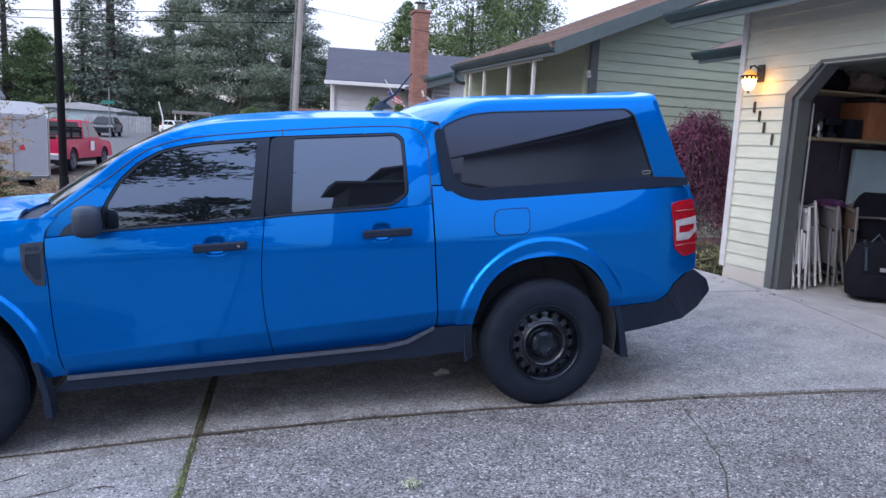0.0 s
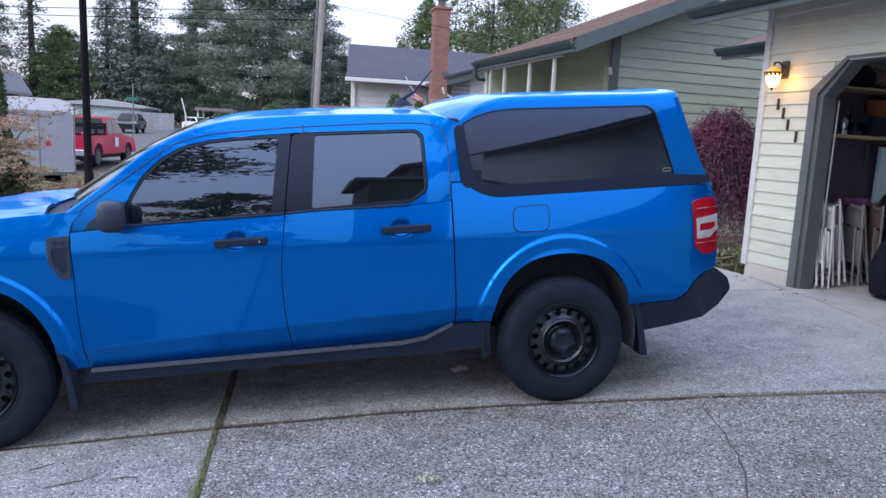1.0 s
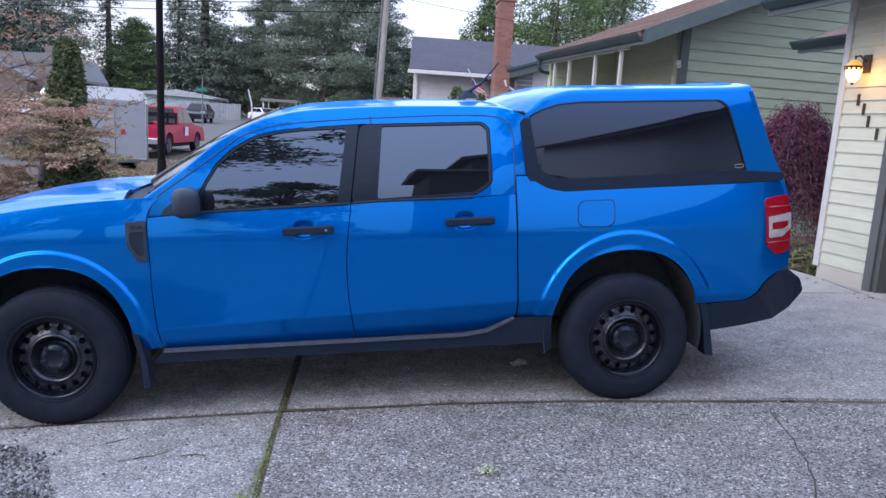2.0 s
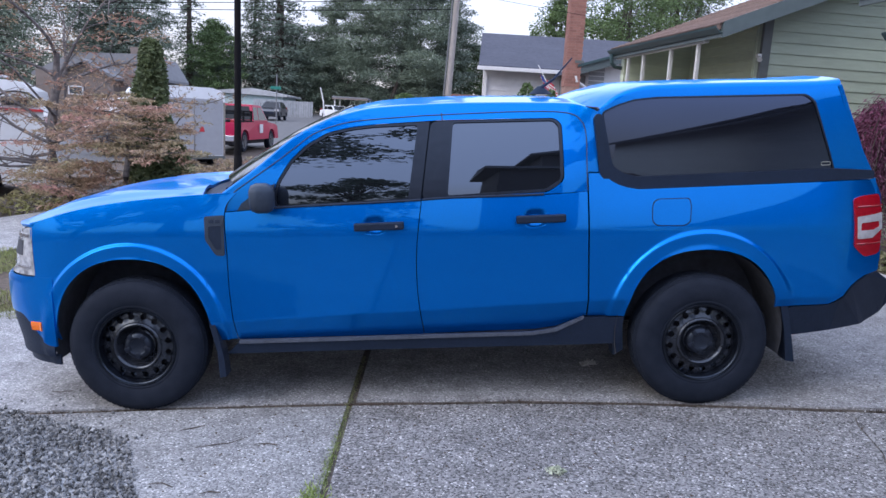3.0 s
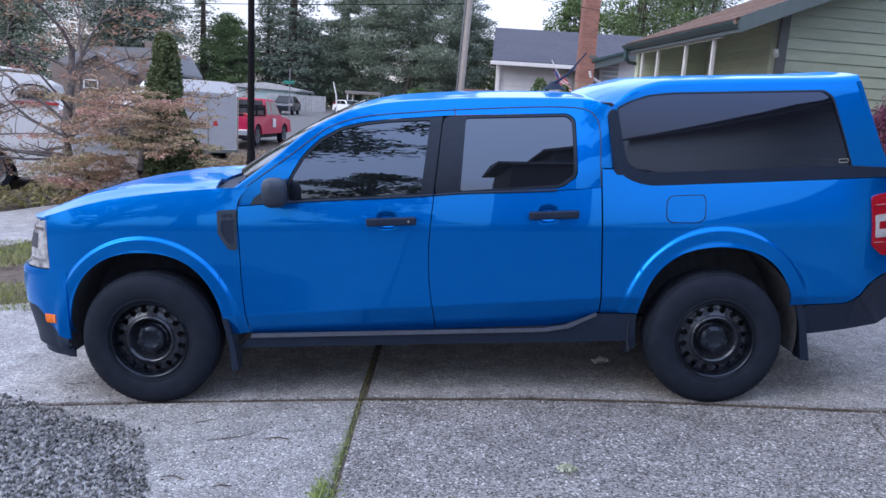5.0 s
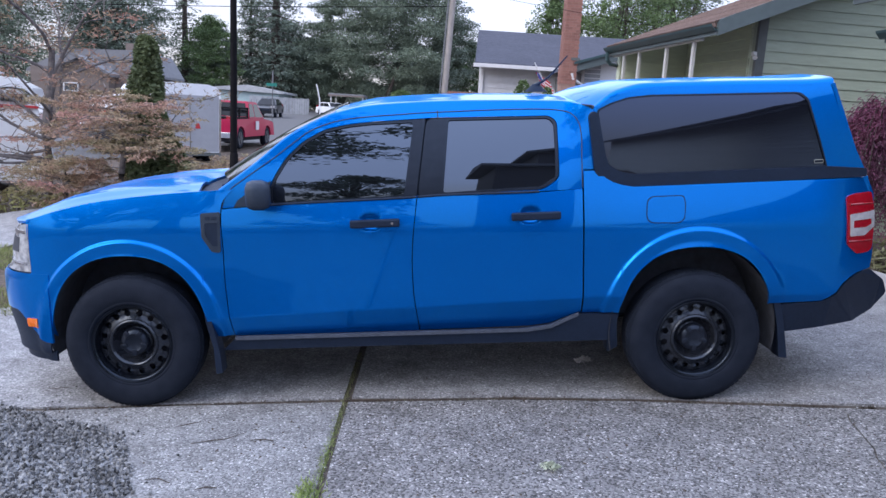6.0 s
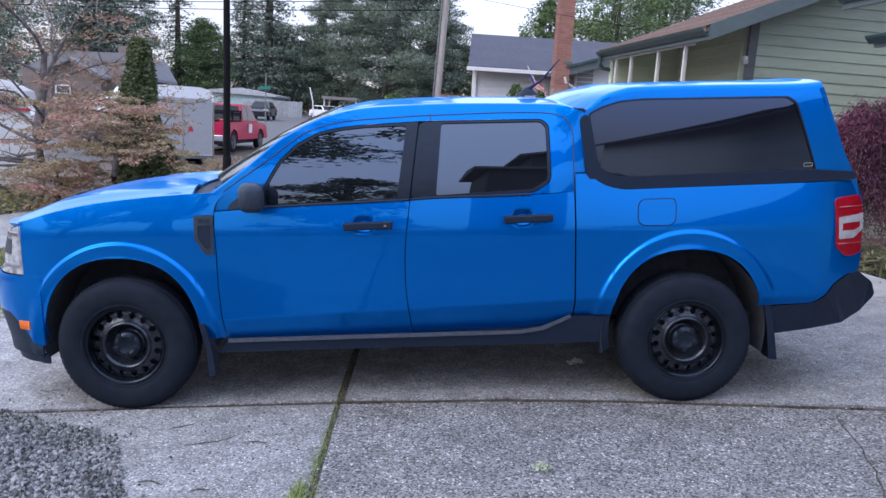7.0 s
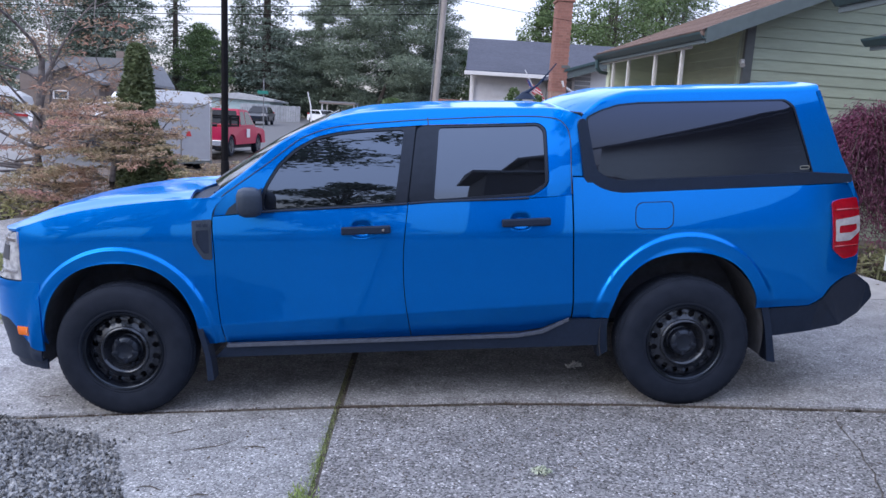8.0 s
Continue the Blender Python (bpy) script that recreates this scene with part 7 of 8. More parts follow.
wall_y = 2.86
solo("wall_panel", abox(6.40, wall_y - 0.03, FL, 9.6, wall_y - 0.004, 2.6), M_DARKBOARD, "dark maroon board lining the garage wall", "wall panel")
for z, label in ((1.895, "raw pine shelf board holding tools and boxes"), (2.36, "thin upper shelf board with dark rolls")):
    sh = thing("wall_shelf", None, label, "shelf", "garage wall shelves")
    part("board", abox(6.46, 2.42, z - (0.032 if z < 2 else 0.018), 9.4, wall_y - 0.03, z + 0.0), M_SHELFWOOD, sh)
    for x in (6.6, 7.5, 8.4, 9.3):
        part("bracket", box(abox(x, wall_y - 0.05, z - 0.34, x + 0.03, wall_y - 0.03, z - 0.03), x, 2.46, z - 0.06, x + 0.03, wall_y - 0.03, z - 0.034), M_TRIM_DK, sh)
# things on the shelf
def stow(name, bm, mat, label, category):
    return solo(name, bm, mat, label, category, smooth=True)
stow("orange_box", abox(7.40, 2.44, 1.896, 8.10, 2.80, 2.28, 0.01), M_ORANGE, "orange-brown cardboard box on the shelf", "box")
b = thing("lantern", Matrix.Translation((6.84, 2.54, 1.896)), "small metal camping lantern on the shelf", "lantern")
part("base", lathe(bmesh.new(), [(0, 0), (0.05, 0), (0.052, 0.04), (0.03, 0.06), (0.045, 0.07), (0.045, 0.15), (0.03, 0.17), (0.0, 0.18)], 16, Matrix.Rotation(radians(90), 4, "X")), M_CHROME, b, smooth=True)
part("handle", tube(bmesh.new(), [(-0.045, 0, 0.12), (-0.05, 0, 0.22), (0, 0, 0.26), (0.05, 0, 0.22), (0.045, 0, 0.12)], 0.005, 6), M_TRIM_DK, b)
b = thing("power_drill", Matrix.Translation((7.0, 2.54, 1.896)), "dark cordless drill standing on the shelf", "tool")
part("body", abox(-0.10, -0.035, 0.13, 0.12, 0.035, 0.21, 0.02), M_GLOSSBLK, b)
part("grip", abox(-0.03, -0.025, 0.04, 0.03, 0.025, 0.14, 0.012), M_BLACKPL, b)
part("battery", abox(-0.06, -0.04, 0.0, 0.06, 0.04, 0.05, 0.008), M_GREYPL, b)
part("chuck", tube(bmesh.new(), [(0.12, 0, 0.17), (0.19, 0, 0.17)], [0.025, 0.015], 10), M_CHROME, b)
stow("tool_case", abox(7.14, 2.46, 1.896, 7.37, 2.78, 2.10, 0.02), M_GLOSSBLK, "black tool case on the shelf", "case")
rng = random.Random(5)
for x in (6.95, 7.45, 8.05):
    bm = bmesh.new()
    bmesh.ops.create_icosphere(bm, subdivisions=3, radius=1)
    for v in bm.verts:
        k = 1 + 0.25 * noise.noise(v.co * 2.2 + Vector((x, 0, 0)))
        v.co = Vector((x + v.co.x * 0.26 * k, 2.62 + v.co.y * 0.16 * k, 2.361 + max(0.0, (v.co.z + 0.75) * 0.14 * k)))
    stow("cloth_roll", bm, M_CANVAS if x < 7.3 else M_TAN, "dark rolled cloth roll on the upper shelf", "roll")

# folding chairs leaning against the wall, one behind another
specs = ((6.62, 2.36, 18, M_CHAIRWHITE, M_CHAIRWHITE, "white folding chair leaning in the stack"), (6.70, 2.42, 24, M_CHAIRWHITE, M_CHAIRWHITE, "white folding chair leaning in the stack"),
         (6.80, 2.44, 20, M_CHAIRWHITE, M_CHAIRGREY, "white-framed folding chair with grey seat"), (6.90, 2.46, 26, M_CHAIRWHITE, M_CHAIRWHITE, "white folding chair leaning in the stack"),
         (7.00, 2.46, 22, M_CHAIRGREY, M_CHAIRGREY, "grey folding chair leaning in the stack"), (7.10, 2.48, 24, M_CHAIRGREY, M_PATTERN, "grey folding chair with patterned vinyl seat"),
         (7.20, 2.48, 20, M_CHAIRGREY, M_TAN, "tan vinyl folding chair leaning in the stack"), (7.30, 2.50, 25, M_CHAIRGREY, M_PATTERN, "grey folding chair with patterned vinyl seat"))
for i, (x, y, lean, a, c, label) in enumerate(specs):
    folding_chair(Matrix.Translation((6.55 + (x - 6.62) * 1.42, y, FL + 0.012)) @ Matrix.Rotation(radians(62 + 4 * (i % 3)), 4, "Z") @ Matrix.Rotation(radians(-lean * 0.35), 4, "X") @ Matrix.Rotation(radians((9, -6, 4, 11, -4, 8, -6, 10)[i]), 4, "Y"), a, c, label)
bm = bmesh.new()
bmesh.ops.create_icosphere(bm, subdivisions=3, radius=1)
for v in bm.verts:
    k = 1 + 0.3 * noise.noise(v.co * 2.5)
    v.co = Vector((7.12 + v.co.x * 0.17 * k, 2.52 + v.co.y * 0.12 * k, 1.215 + v.co.z * 0.055 * k))
stow("folded_cloth", bm, M_PURPLE, "crumpled purple cloth on top of the chairs", "cloth")
solo("foam_board", abox(7.60, 2.70, FL, 8.7, 2.76, 1.80, 0.01), M_BLUEBOARD, "pale blue foam board leaning on the wall", "board")

# black office chair back and a packed rucksack
oc = thing("office_chair", Matrix.Translation((7.42, 2.18, FL)) @ Matrix.Rotation(radians(-40), 4, "Z"), "black office chair with rounded back", "chair")
bm = sheet(bmesh.new(), lambda u, v: Vector((0.24 * (2 * u - 1) * (1 - 0.35 * (2 * v - 1) ** 4), 0.06 * (2 * u - 1) ** 2, 0.50 + 0.48 * v)), 12, 12, 0.05)
part("backrest", bm, M_CANVAS, oc, smooth=True)
part("trim_band", tube(bmesh.new(), [(-0.22, -0.02, 0.72), (0, -0.06, 0.73), (0.22, -0.02, 0.72)], 0.012, 6), M_CHROME, oc)
part("seat", abox(-0.25, -0.02, 0.42, 0.25, 0.46, 0.50, 0.04), M_CANVAS, oc, smooth=True)
part("column", tube(bmesh.new(), [(0, 0.2, 0.08), (0, 0.2, 0.42)], 0.03, 10), M_GLOSSBLK, oc)
for k in range(5):
    a = 2 * math.pi * k / 5
    part("foot", tube(bmesh.new(), [(0, 0.2, 0.10), (0.28 * math.cos(a), 0.2 + 0.28 * math.sin(a), 0.03)], [0.025, 0.03], 8), M_GLOSSBLK, oc)
track = bmesh.new()
tube(track, [(GX + 0.20, OPEN_Y1 - 0.045, FL), (GX + 0.20, OPEN_Y1 - 0.045, OPEN_TOP - 0.35)], 0.009, 8)
solo("door_track", track, M_FENCE, "pale steel garage door track beside the jamb", "door track")
rk = thing("rucksack", Matrix.Translation((6.86, 1.72, FL)) @ Matrix.Rotation(radians(-35), 4, "Z"), "large black nylon rucksack on the floor", "bag")
bm = bmesh.new()
bmesh.ops.create_cube(bm, size=1)
bmesh.ops.subdivide_edges(bm, edges=bm.edges[:], cuts=6, use_grid_fill=True)
for v in bm.verts:
    p = v.co * 2
    q = p.normalized() * max(abs(p.x), abs(p.y), abs(p.z))
    p = p.lerp(q, 0.45)
    k = 1 - 0.28 * max(0.0, p.z)
    v.co = Vector((0.25 * p.x * k, 0.17 * p.y * k + 0.03 * p.z, 0.28 + 0.28 * p.z)) + 0.012 * Vector((noise.noise(p * 3), noise.noise(p * 3 + Vector((5, 0, 0))), 0))
part("bag_body", bm, M_CANVAS, rk, smooth=True, sharp=60)
part("front_pocket", abox(-0.17, -0.22, 0.05, 0.17, -0.12, 0.26, 0.03), M_CANVAS, rk, smooth=True)
for x in (-0.1, 0.1):
    part("strap", tube(bmesh.new(), [(x, 0.05, 0.55), (x * 1.3, -0.13, 0.48), (x * 1.3, -0.20, 0.30)], 0.012, 6), M_GREYPL, rk)
part("grab_loop", tube(bmesh.new(), [(-0.06, 0, 0.54), (0, 0, 0.62), (0.06, 0, 0.54)], 0.01, 6), M_GREYPL, rk)
part("buckle", abox(-0.03, -0.235, 0.30, 0.03, -0.215, 0.34, 0.004), M_CHROME, rk)

# wall lamp, lit
M_GLOW = bpy.data.materials.new("lit_frosted_glass")
M_GLOW.use_nodes = True
gb = M_GLOW.node_tree.nodes["Principled BSDF"]
gb.inputs["Base Color"].default_value = (0.9, 0.6, 0.3, 1)
gb.inputs["Emission Color"].default_value = (1.0, 0.50, 0.14, 1)
gb.inputs["Emission Strength"].default_value = 3.2
M_AMBERGLASS = material("amber_glass", (0.75, 0.36, 0.07), 0.3, vary=0.1, scale=20)
ag = M_AMBERGLASS.node_tree.nodes["Principled BSDF"]
ag.inputs["Emission Color"].default_value = (1.0, 0.42, 0.07, 1)
ag.inputs["Emission Strength"].default_value = 0.35
wl = thing("wall_lamp", Matrix.Translation((GX - 0.02, 2.72, 2.45)), "lit wall lantern with bronze bracket and amber glass", "lamp")
M_BRONZE = material("aged_bronze", (0.06, 0.05, 0.045), 0.45, 0.6, vary=0.2, scale=30)
part("back_plate", abox(-0.03, -0.045, -0.04, 0.0, 0.045, 0.13, 0.01), M_BRONZE, wl)
part("arm", tube(bmesh.new(), [(-0.02, 0, 0.06), (-0.10, 0, 0.115), (-0.15, 0.0, 0.10)], 0.009, 8), M_BRONZE, wl)
lm = Matrix.Translation((-0.150, 0.0, 0.0)) @ Matrix.Scale(0.88, 4) @ Matrix.Rotation(radians(90), 4, "X")
part("globe", lathe(bmesh.new(), [(0.0, -0.155), (0.030, -0.150), (0.058, -0.115), (0.074, -0.06), (0.080, 0.0), (0.072, 0.02)], 24, lm), M_GLOW, wl, "glowing amber glass globe", smooth=True)
part("collar", lathe(bmesh.new(), [(0.082, -0.004), (0.098, 0.0), (0.100, 0.012), (0.082, 0.018), (0.075, 0.02)], 24, lm), M_BRONZE, wl, smooth=True)
part("cap_dome", lathe(bmesh.new(), [(0.075, 0.018), (0.070, 0.040), (0.045, 0.065), (0.015, 0.078), (0.0, 0.09)], 24, lm), M_AMBERGLASS, wl, "amber glass dome", smooth=True)
for k in range(12):
    a = 2 * math.pi * k / 12
    bm = box(bmesh.new(), -0.011, -0.004, -0.024, 0.011, 0.004, 0.004, m=Matrix.Translation((-0.150 + 0.078 * math.cos(a), 0.078 * math.sin(a), 0)) @ Matrix.Rotation(a + math.pi / 2, 4, "Z"))
    part("crown_tooth", bm, M_BRONZE, wl)
part("top_knob", lathe(bmesh.new(), [(0.0, 0.088), (0.012, 0.088), (0.008, 0.11), (0.014, 0.122), (0.0, 0.13)], 12, lm), M_BRONZE, wl, smooth=True)
part("finial", lathe(bmesh.new(), [(0.0, -0.185), (0.010, -0.178), (0.014, -0.165), (0.022, -0.152), (0.0, -0.148)], 12, lm), M_BRONZE, wl, smooth=True)
bulb = bpy.data.lights.new("wall_lamp_bulb", "POINT")
bulb.energy, bulb.color, bulb.shadow_soft_size = 0.75, (1.0, 0.42, 0.08), 0.05
bl_ob = new("wall_lamp_bulb", bulb)
bl_ob.location = (GX - 0.13, 2.60, 2.38)

# four house figures, as plain bars stepping down
for y, z in ((2.765, 2.165), (2.685, 2.075), (2.610, 1.960), (2.490, 1.845)):
    solo("house_figure", abox(GX - 0.034, y - 0.013, z - 0.055, GX - 0.018, y + 0.013, z + 0.055, 0.004), M_BRONZE, "dark metal house figure on the siding", "house number", "house figures")

# all of these stand square to the house
for ob in [o for o in scene.objects if o not in GARAGE_BEFORE and o.parent is None]:
    ob.matrix_world = HOUSE_M @ ob.matrix_basis

# ---- plants, gravel and litter ----
def shrub(name, x, y, shape, n, leaf, mat, label, seed, category="shrub", thin=0.4, clumps=None):
    """shape: (rx, ry, height); foliage in many clumps on a few stems."""
    rng = random.Random(seed)
    rx, ry, h = shape
    t = thing(name, Matrix.Translation((x, y, ground_z(x, y) - 0.06)), label, category)
    bm = bmesh.new()
    for k in range(6):
        a = 2 * math.pi * k / 6
        limb(bm, (0.04 * math.cos(a), 0.04 * math.sin(a), 0), (0.5 * math.cos(a), 0.5 * math.sin(a), 1), h * 0.7, 0.02, rng, 0.2)
    part("stems", bm, M_BARK, t)
    bl = bmesh.new()
    for _ in range(n):
        u = rng.random()
        z = h * (0.04 + 0.96 * u)
        yield_r = shape_r(name, u)
        a = 2 * math.pi * rng.random()
        r = yield_r * (0.45 + 0.55 * rng.random() ** 0.5) * (0.86 + 0.3 * noise.noise(Vector((math.cos(a) * 2, math.sin(a) * 2, z * 3 + seed))))
        add_leaf(bl, Vector((rx * r * math.cos(a), ry * r * math.sin(a), z)), leaf * (0.6 + 0.8 * rng.random()), rng, thin)
    part("foliage", bl, mat, t)
    return t


def shape_r(name, u):
    if name == "arborvitae":
        return min(1.0, (1 - u) ** 0.30 * 1.05) if u > 0.15 else 0.85 + u
    if name == "conical_shrub":
        return (1 - u) ** 0.6
    return math.sin(math.pi * min(1.0, 0.12 + 0.86 * u)) ** 0.6


shrub("arborvitae", -3.36, 9.0, (0.46, 0.42, 3.0), 17000, 0.045, M_ARBOR, "narrow dark green arborvitae", 11)
shrub("conical_shrub", -2.95, 8.55, (0.80, 0.65, 1.50), 7000, 0.06, M_ARBOR, "low conical dark green shrub", 12)


def weeping_maple(x, y, r, h, seed):
    """A mound of arching shoots that hang to the ground, each hung with thread-like leaves."""
    rng = random.Random(seed)
    t = thing("burgundy_maple", Matrix.Translation((x, y, ground_z(x, y) - 0.06)), "weeping burgundy laceleaf maple by the entry", "shrub")
    bm, bl = bmesh.new(), bmesh.new()
    part("trunk", tube(bmesh.new(), [(0, 0, 0), (0.04, 0.02, 0.5), (-0.03, 0, 1.0), (0.02, 0, h * 0.8)], [0.06, 0.05, 0.04, 0.02], 8), M_BARK, t)
    for _ in range(850):
        a, q = 2 * math.pi * rng.random(), rng.random() ** 0.42
        reach = r * q * (0.85 + 0.3 * noise.noise(Vector((math.cos(a) * 1.6, math.sin(a) * 1.6, 2.0))))
        top = h * (0.97 - 0.24 * q ** 2.5 + 0.06 * rng.gauss(0, 1))
        low = top * (0.04 + 0.5 * rng.random())
        pts = []
        for k in range(7):
            u = k / 6
            out = reach * (0.25 + 0.75 * math.sin(0.5 * math.pi * u)) + 0.10 * u * rng.random()
            pts.append(Vector((out * math.cos(a), out * math.sin(a), top + 0.07 * h * math.sin(math.pi * min(1, u * 1.6)) - (top - low) * u ** 1.8)))
        if _ % 6 == 0:
            tube(bm, pts, [0.008, 0.007, 0.006, 0.005, 0.004, 0.003, 0.002], 4, caps=False)
        for _ in range(60):
            u = rng.random() * 5.99
            p = pts[int(u)].lerp(pts[int(u) + 1], u % 1) + Vector((rng.gauss(0, 0.035), rng.gauss(0, 0.035), rng.gauss(0, 0.03)))
            d = Vector((math.cos(a) + rng.gauss(0, 0.5), math.sin(a) + rng.gauss(0, 0.5), -0.9 + rng.gauss(0, 0.4))).normalized() * (0.03 + 0.05 * rng.random())
            w = d.cross(Vector((rng.gauss(0, 1), rng.gauss(0, 1), rng.gauss(0, 1)))).normalized() * 0.006
            bl.faces.new([bl.verts.new(v) for v in (p - w, p + d * 0.5 + w, p + d, p + d * 0.4 - w)])
    tagged(part("branchwork", bm, M_BARK, t), kind="stuff")
    part("foliage", bl, M_MAPLE_RED, t)
    return t


weeping_maple(6.80, 4.62, 0.92, 1.72, 13)
for i, (x, y, rx, h) in enumerate(((6.40, 3.42, 0.22, 0.36), (6.10, 3.75, 0.25, 0.30), (6.55, 3.85, 0.3, 0.4))):
    shrub("garden_plant", x, y, (rx, rx, h * 0.8), 150, 0.055, M_WEED, "low green garden plant by the wall", 20 + i, "plant", 0.2)
for i, (x, y, rx, h) in enumerate(((-6.3, 8.4, 0.6, 0.45), (-5.6, 8.9, 0.6, 0.5), (-4.7, 8.9, 0.6, 0.5), (-6.9, 9.4, 0.6, 0.5), (-3.9, 8.5, 0.7, 0.6), (-3.2, 7.6, 0.6, 0.5), (-5.9, 10.0, 0.7, 0.55))):
    shrub("ground_cover", x, y, (rx, rx * 0.8, h * 0.7), 260, 0.06, M_IVY, "low leafy ground cover in the bed", 30 + i, "plant", 0.35)


shrub("flowering_shrub", 4.55, 19.9, (0.5, 0.45, 2.55), 2600, 0.06, M_LEAFGRN, "fresh green shrub against the white house", 15)
shrub("flowering_shrub", 5.02, 17.9, (0.35, 0.35, 2.3), 1500, 0.06, M_LEAFGRN, "fresh green shrub beside the chimney", 16)
shrub("roadside_shrub", -0.5, 50, (1.5, 1.2, 2.6), 5000, 0.13, M_LEAFGRN, "rounded green shrub down the street", 17)


def laceleaf_maple(x, y, seed, size=1.0, wide=1.0, dense=1.0):
    """A spreading maple: crooked forking limbs with flat tiers of fine, sparse leaves."""
    rng = random.Random(seed)
    t = thing("laceleaf_maple", Matrix.Translation((x, y, ground_z(x, y) - 0.05)) @ Matrix.Diagonal((wide, wide * 0.62, size, 1)), "spreading laceleaf maple with salmon and olive leaves", "tree")
    bm, bl, tw_bm = bmesh.new(), bmesh.new(), bmesh.new()
    trunk = [Vector(p) for p in ((0, 0, 0), (0.03, 0.0, 0.5), (-0.03, 0.02, 0.95), (0.06, 0.0, 1.45), (0.10, 0, 1.95))]
    tube(bm, trunk, [0.085, 0.07, 0.06, 0.05, 0.035], 9)
    part("trunk", bm, M_BARK_PALE, t, smooth=True)

    def tier(c, r, n):
        for _ in range(n):
            a, q = 2 * math.pi * rng.random(), rng.random() ** 0.5
            p = c + Vector((r * q * math.cos(a), r * q * math.sin(a), 0.035 * rng.gauss(0, 1) - 0.16 * r * q * q))
            for _ in range(2):
                add_leaf(bl, p + Vector((rng.gauss(0, 0.02), rng.gauss(0, 0.02), rng.gauss(0, 0.012))), 0.030 * (0.6 + 0.9 * rng.random()), rng, 0.22)
    for k in range(19):
        s = rng.random()
        i = min(3, int(0.6 + s * 3.2))
        root = trunk[i].lerp(trunk[i + 1], rng.random())
        a = 2 * math.pi * (k / 19) + rng.gauss(0, 0.2)
        rise = -0.02 + 0.50 * (root.z / 1.6) + rng.gauss(0, 0.12)
        if k % 6 == 0:
            rise = 1.1
        bb = bmesh.new()
        pts = limb(bb, root, (math.cos(a), math.sin(a) * 0.9, rise), 1.1 + 1.3 * rng.random(), 0.024, rng, 0.20, 6, 7)
        for j in range(2, 8):
            d = Vector((rng.gauss(0, 1), rng.gauss(0, 1), 0.2 + rng.gauss(0, 0.4))).normalized()
            sub = limb(tw_bm, pts[j], d, 0.42 + 0.3 * rng.random(), 0.008, rng, 0.3, 5, 4)
            for q in (sub[2], sub[4]):
                if rng.random() < 0.85 * min(1.0, dense):
                    tier(q, 0.18 + 0.14 * rng.random(), int((22 + 34 * rng.random()) * max(1.0, dense)))
                    limb(tw_bm, q, Vector((rng.gauss(0, 1), rng.gauss(0, 1), 0.1)), 0.25, 0.005, rng, 0.3, 4, 3)
        part("branch", bb, M_BARK_PALE, t, smooth=True)
    tagged(part("branchwork", tw_bm, M_BARK_PALE, t, smooth=True), kind="stuff")
    part("foliage", bl, M_MAPLE, t)
    return t


def tiered_maple(x, y, seed, spread, low, top, tiers):
    """A low maple whose level sprays of leaves lie in separate shelves between low and top."""
    rng = random.Random(seed)
    t = thing("laceleaf_maple", Matrix.Translation((x, y, ground_z(x, y) - 0.05)), "low tiered laceleaf maple with level olive and salmon sprays", "tree")
    bm, bl, tw_bm = bmesh.new(), bmesh.new(), bmesh.new()
    trunk = [Vector((0.05 * math.sin(3 * k), 0.03 * math.cos(2 * k), top * 0.92 * k / 5)) for k in range(6)]
    tube(bm, trunk, [0.07, 0.06, 0.05, 0.04, 0.03, 0.015], 9)
    part("trunk", bm, M_BARK_PALE, t, smooth=True)
    for k in range(tiers):
        f = (k + 0.5) / tiers
        root = Vector((0, 0, low + (top - low) * f - 0.1))
        a = k * 2.4 + rng.gauss(0, 0.2)
        bb = bmesh.new()
        reach = spread * (1.0 - 0.35 * f * f) * (0.7 + 0.4 * rng.random())
        pts = limb(bb, root, (math.cos(a), math.sin(a) * 0.8, 0.10), reach, 0.018, rng, 0.14, 6, 7)
        for j in range(1, 8):
            d = Vector((rng.gauss(0, 1), rng.gauss(0, 1), 0.05)).normalized()
            sub = limb(tw_bm, pts[j], d, 0.30 + 0.2 * rng.random(), 0.006, rng, 0.2, 5, 4)
            for q in (sub[1], sub[3], sub[4]):
                r = 0.13 + 0.12 * rng.random()
                for _ in range(int(17 + 17 * rng.random())):
                    w, s = 2 * math.pi * rng.random(), rng.random() ** 0.5
                    c = q + Vector((r * s * math.cos(w), r * s * math.sin(w), 0.012 * rng.gauss(0, 1) - 0.22 * r * s * s))
                    for _ in range(2):
                        add_leaf(bl, c + Vector((rng.gauss(0, 0.02), rng.gauss(0, 0.02), rng.gauss(0, 0.008))), 0.032 * (0.6 + 0.9 * rng.random()), rng, 0.22)
        part("branch", bb, M_BARK_PALE, t, smooth=True)
    tagged(part("branchwork", tw_bm, M_BARK_PALE, t, smooth=True), kind="stuff")
    part("foliage", bl, M_MAPLE_OLIVE, t)
    return t


laceleaf_maple(-5.25, 9.3, 77, 1.45, 1.45, 0.5)
laceleaf_maple(-7.3, 8.7, 78, 1.4, 1.2, 0.3)
tiered_maple(-3.35, 7.9, 79, 1.45, 1.1, 1.98, 15)
tiered_maple(-4.35, 8.1, 81, 1.25, 0.4, 1.05, 9)
tiered_maple(-1.75, 7.9, 82, 0.85, 0.5, 0.95, 9)


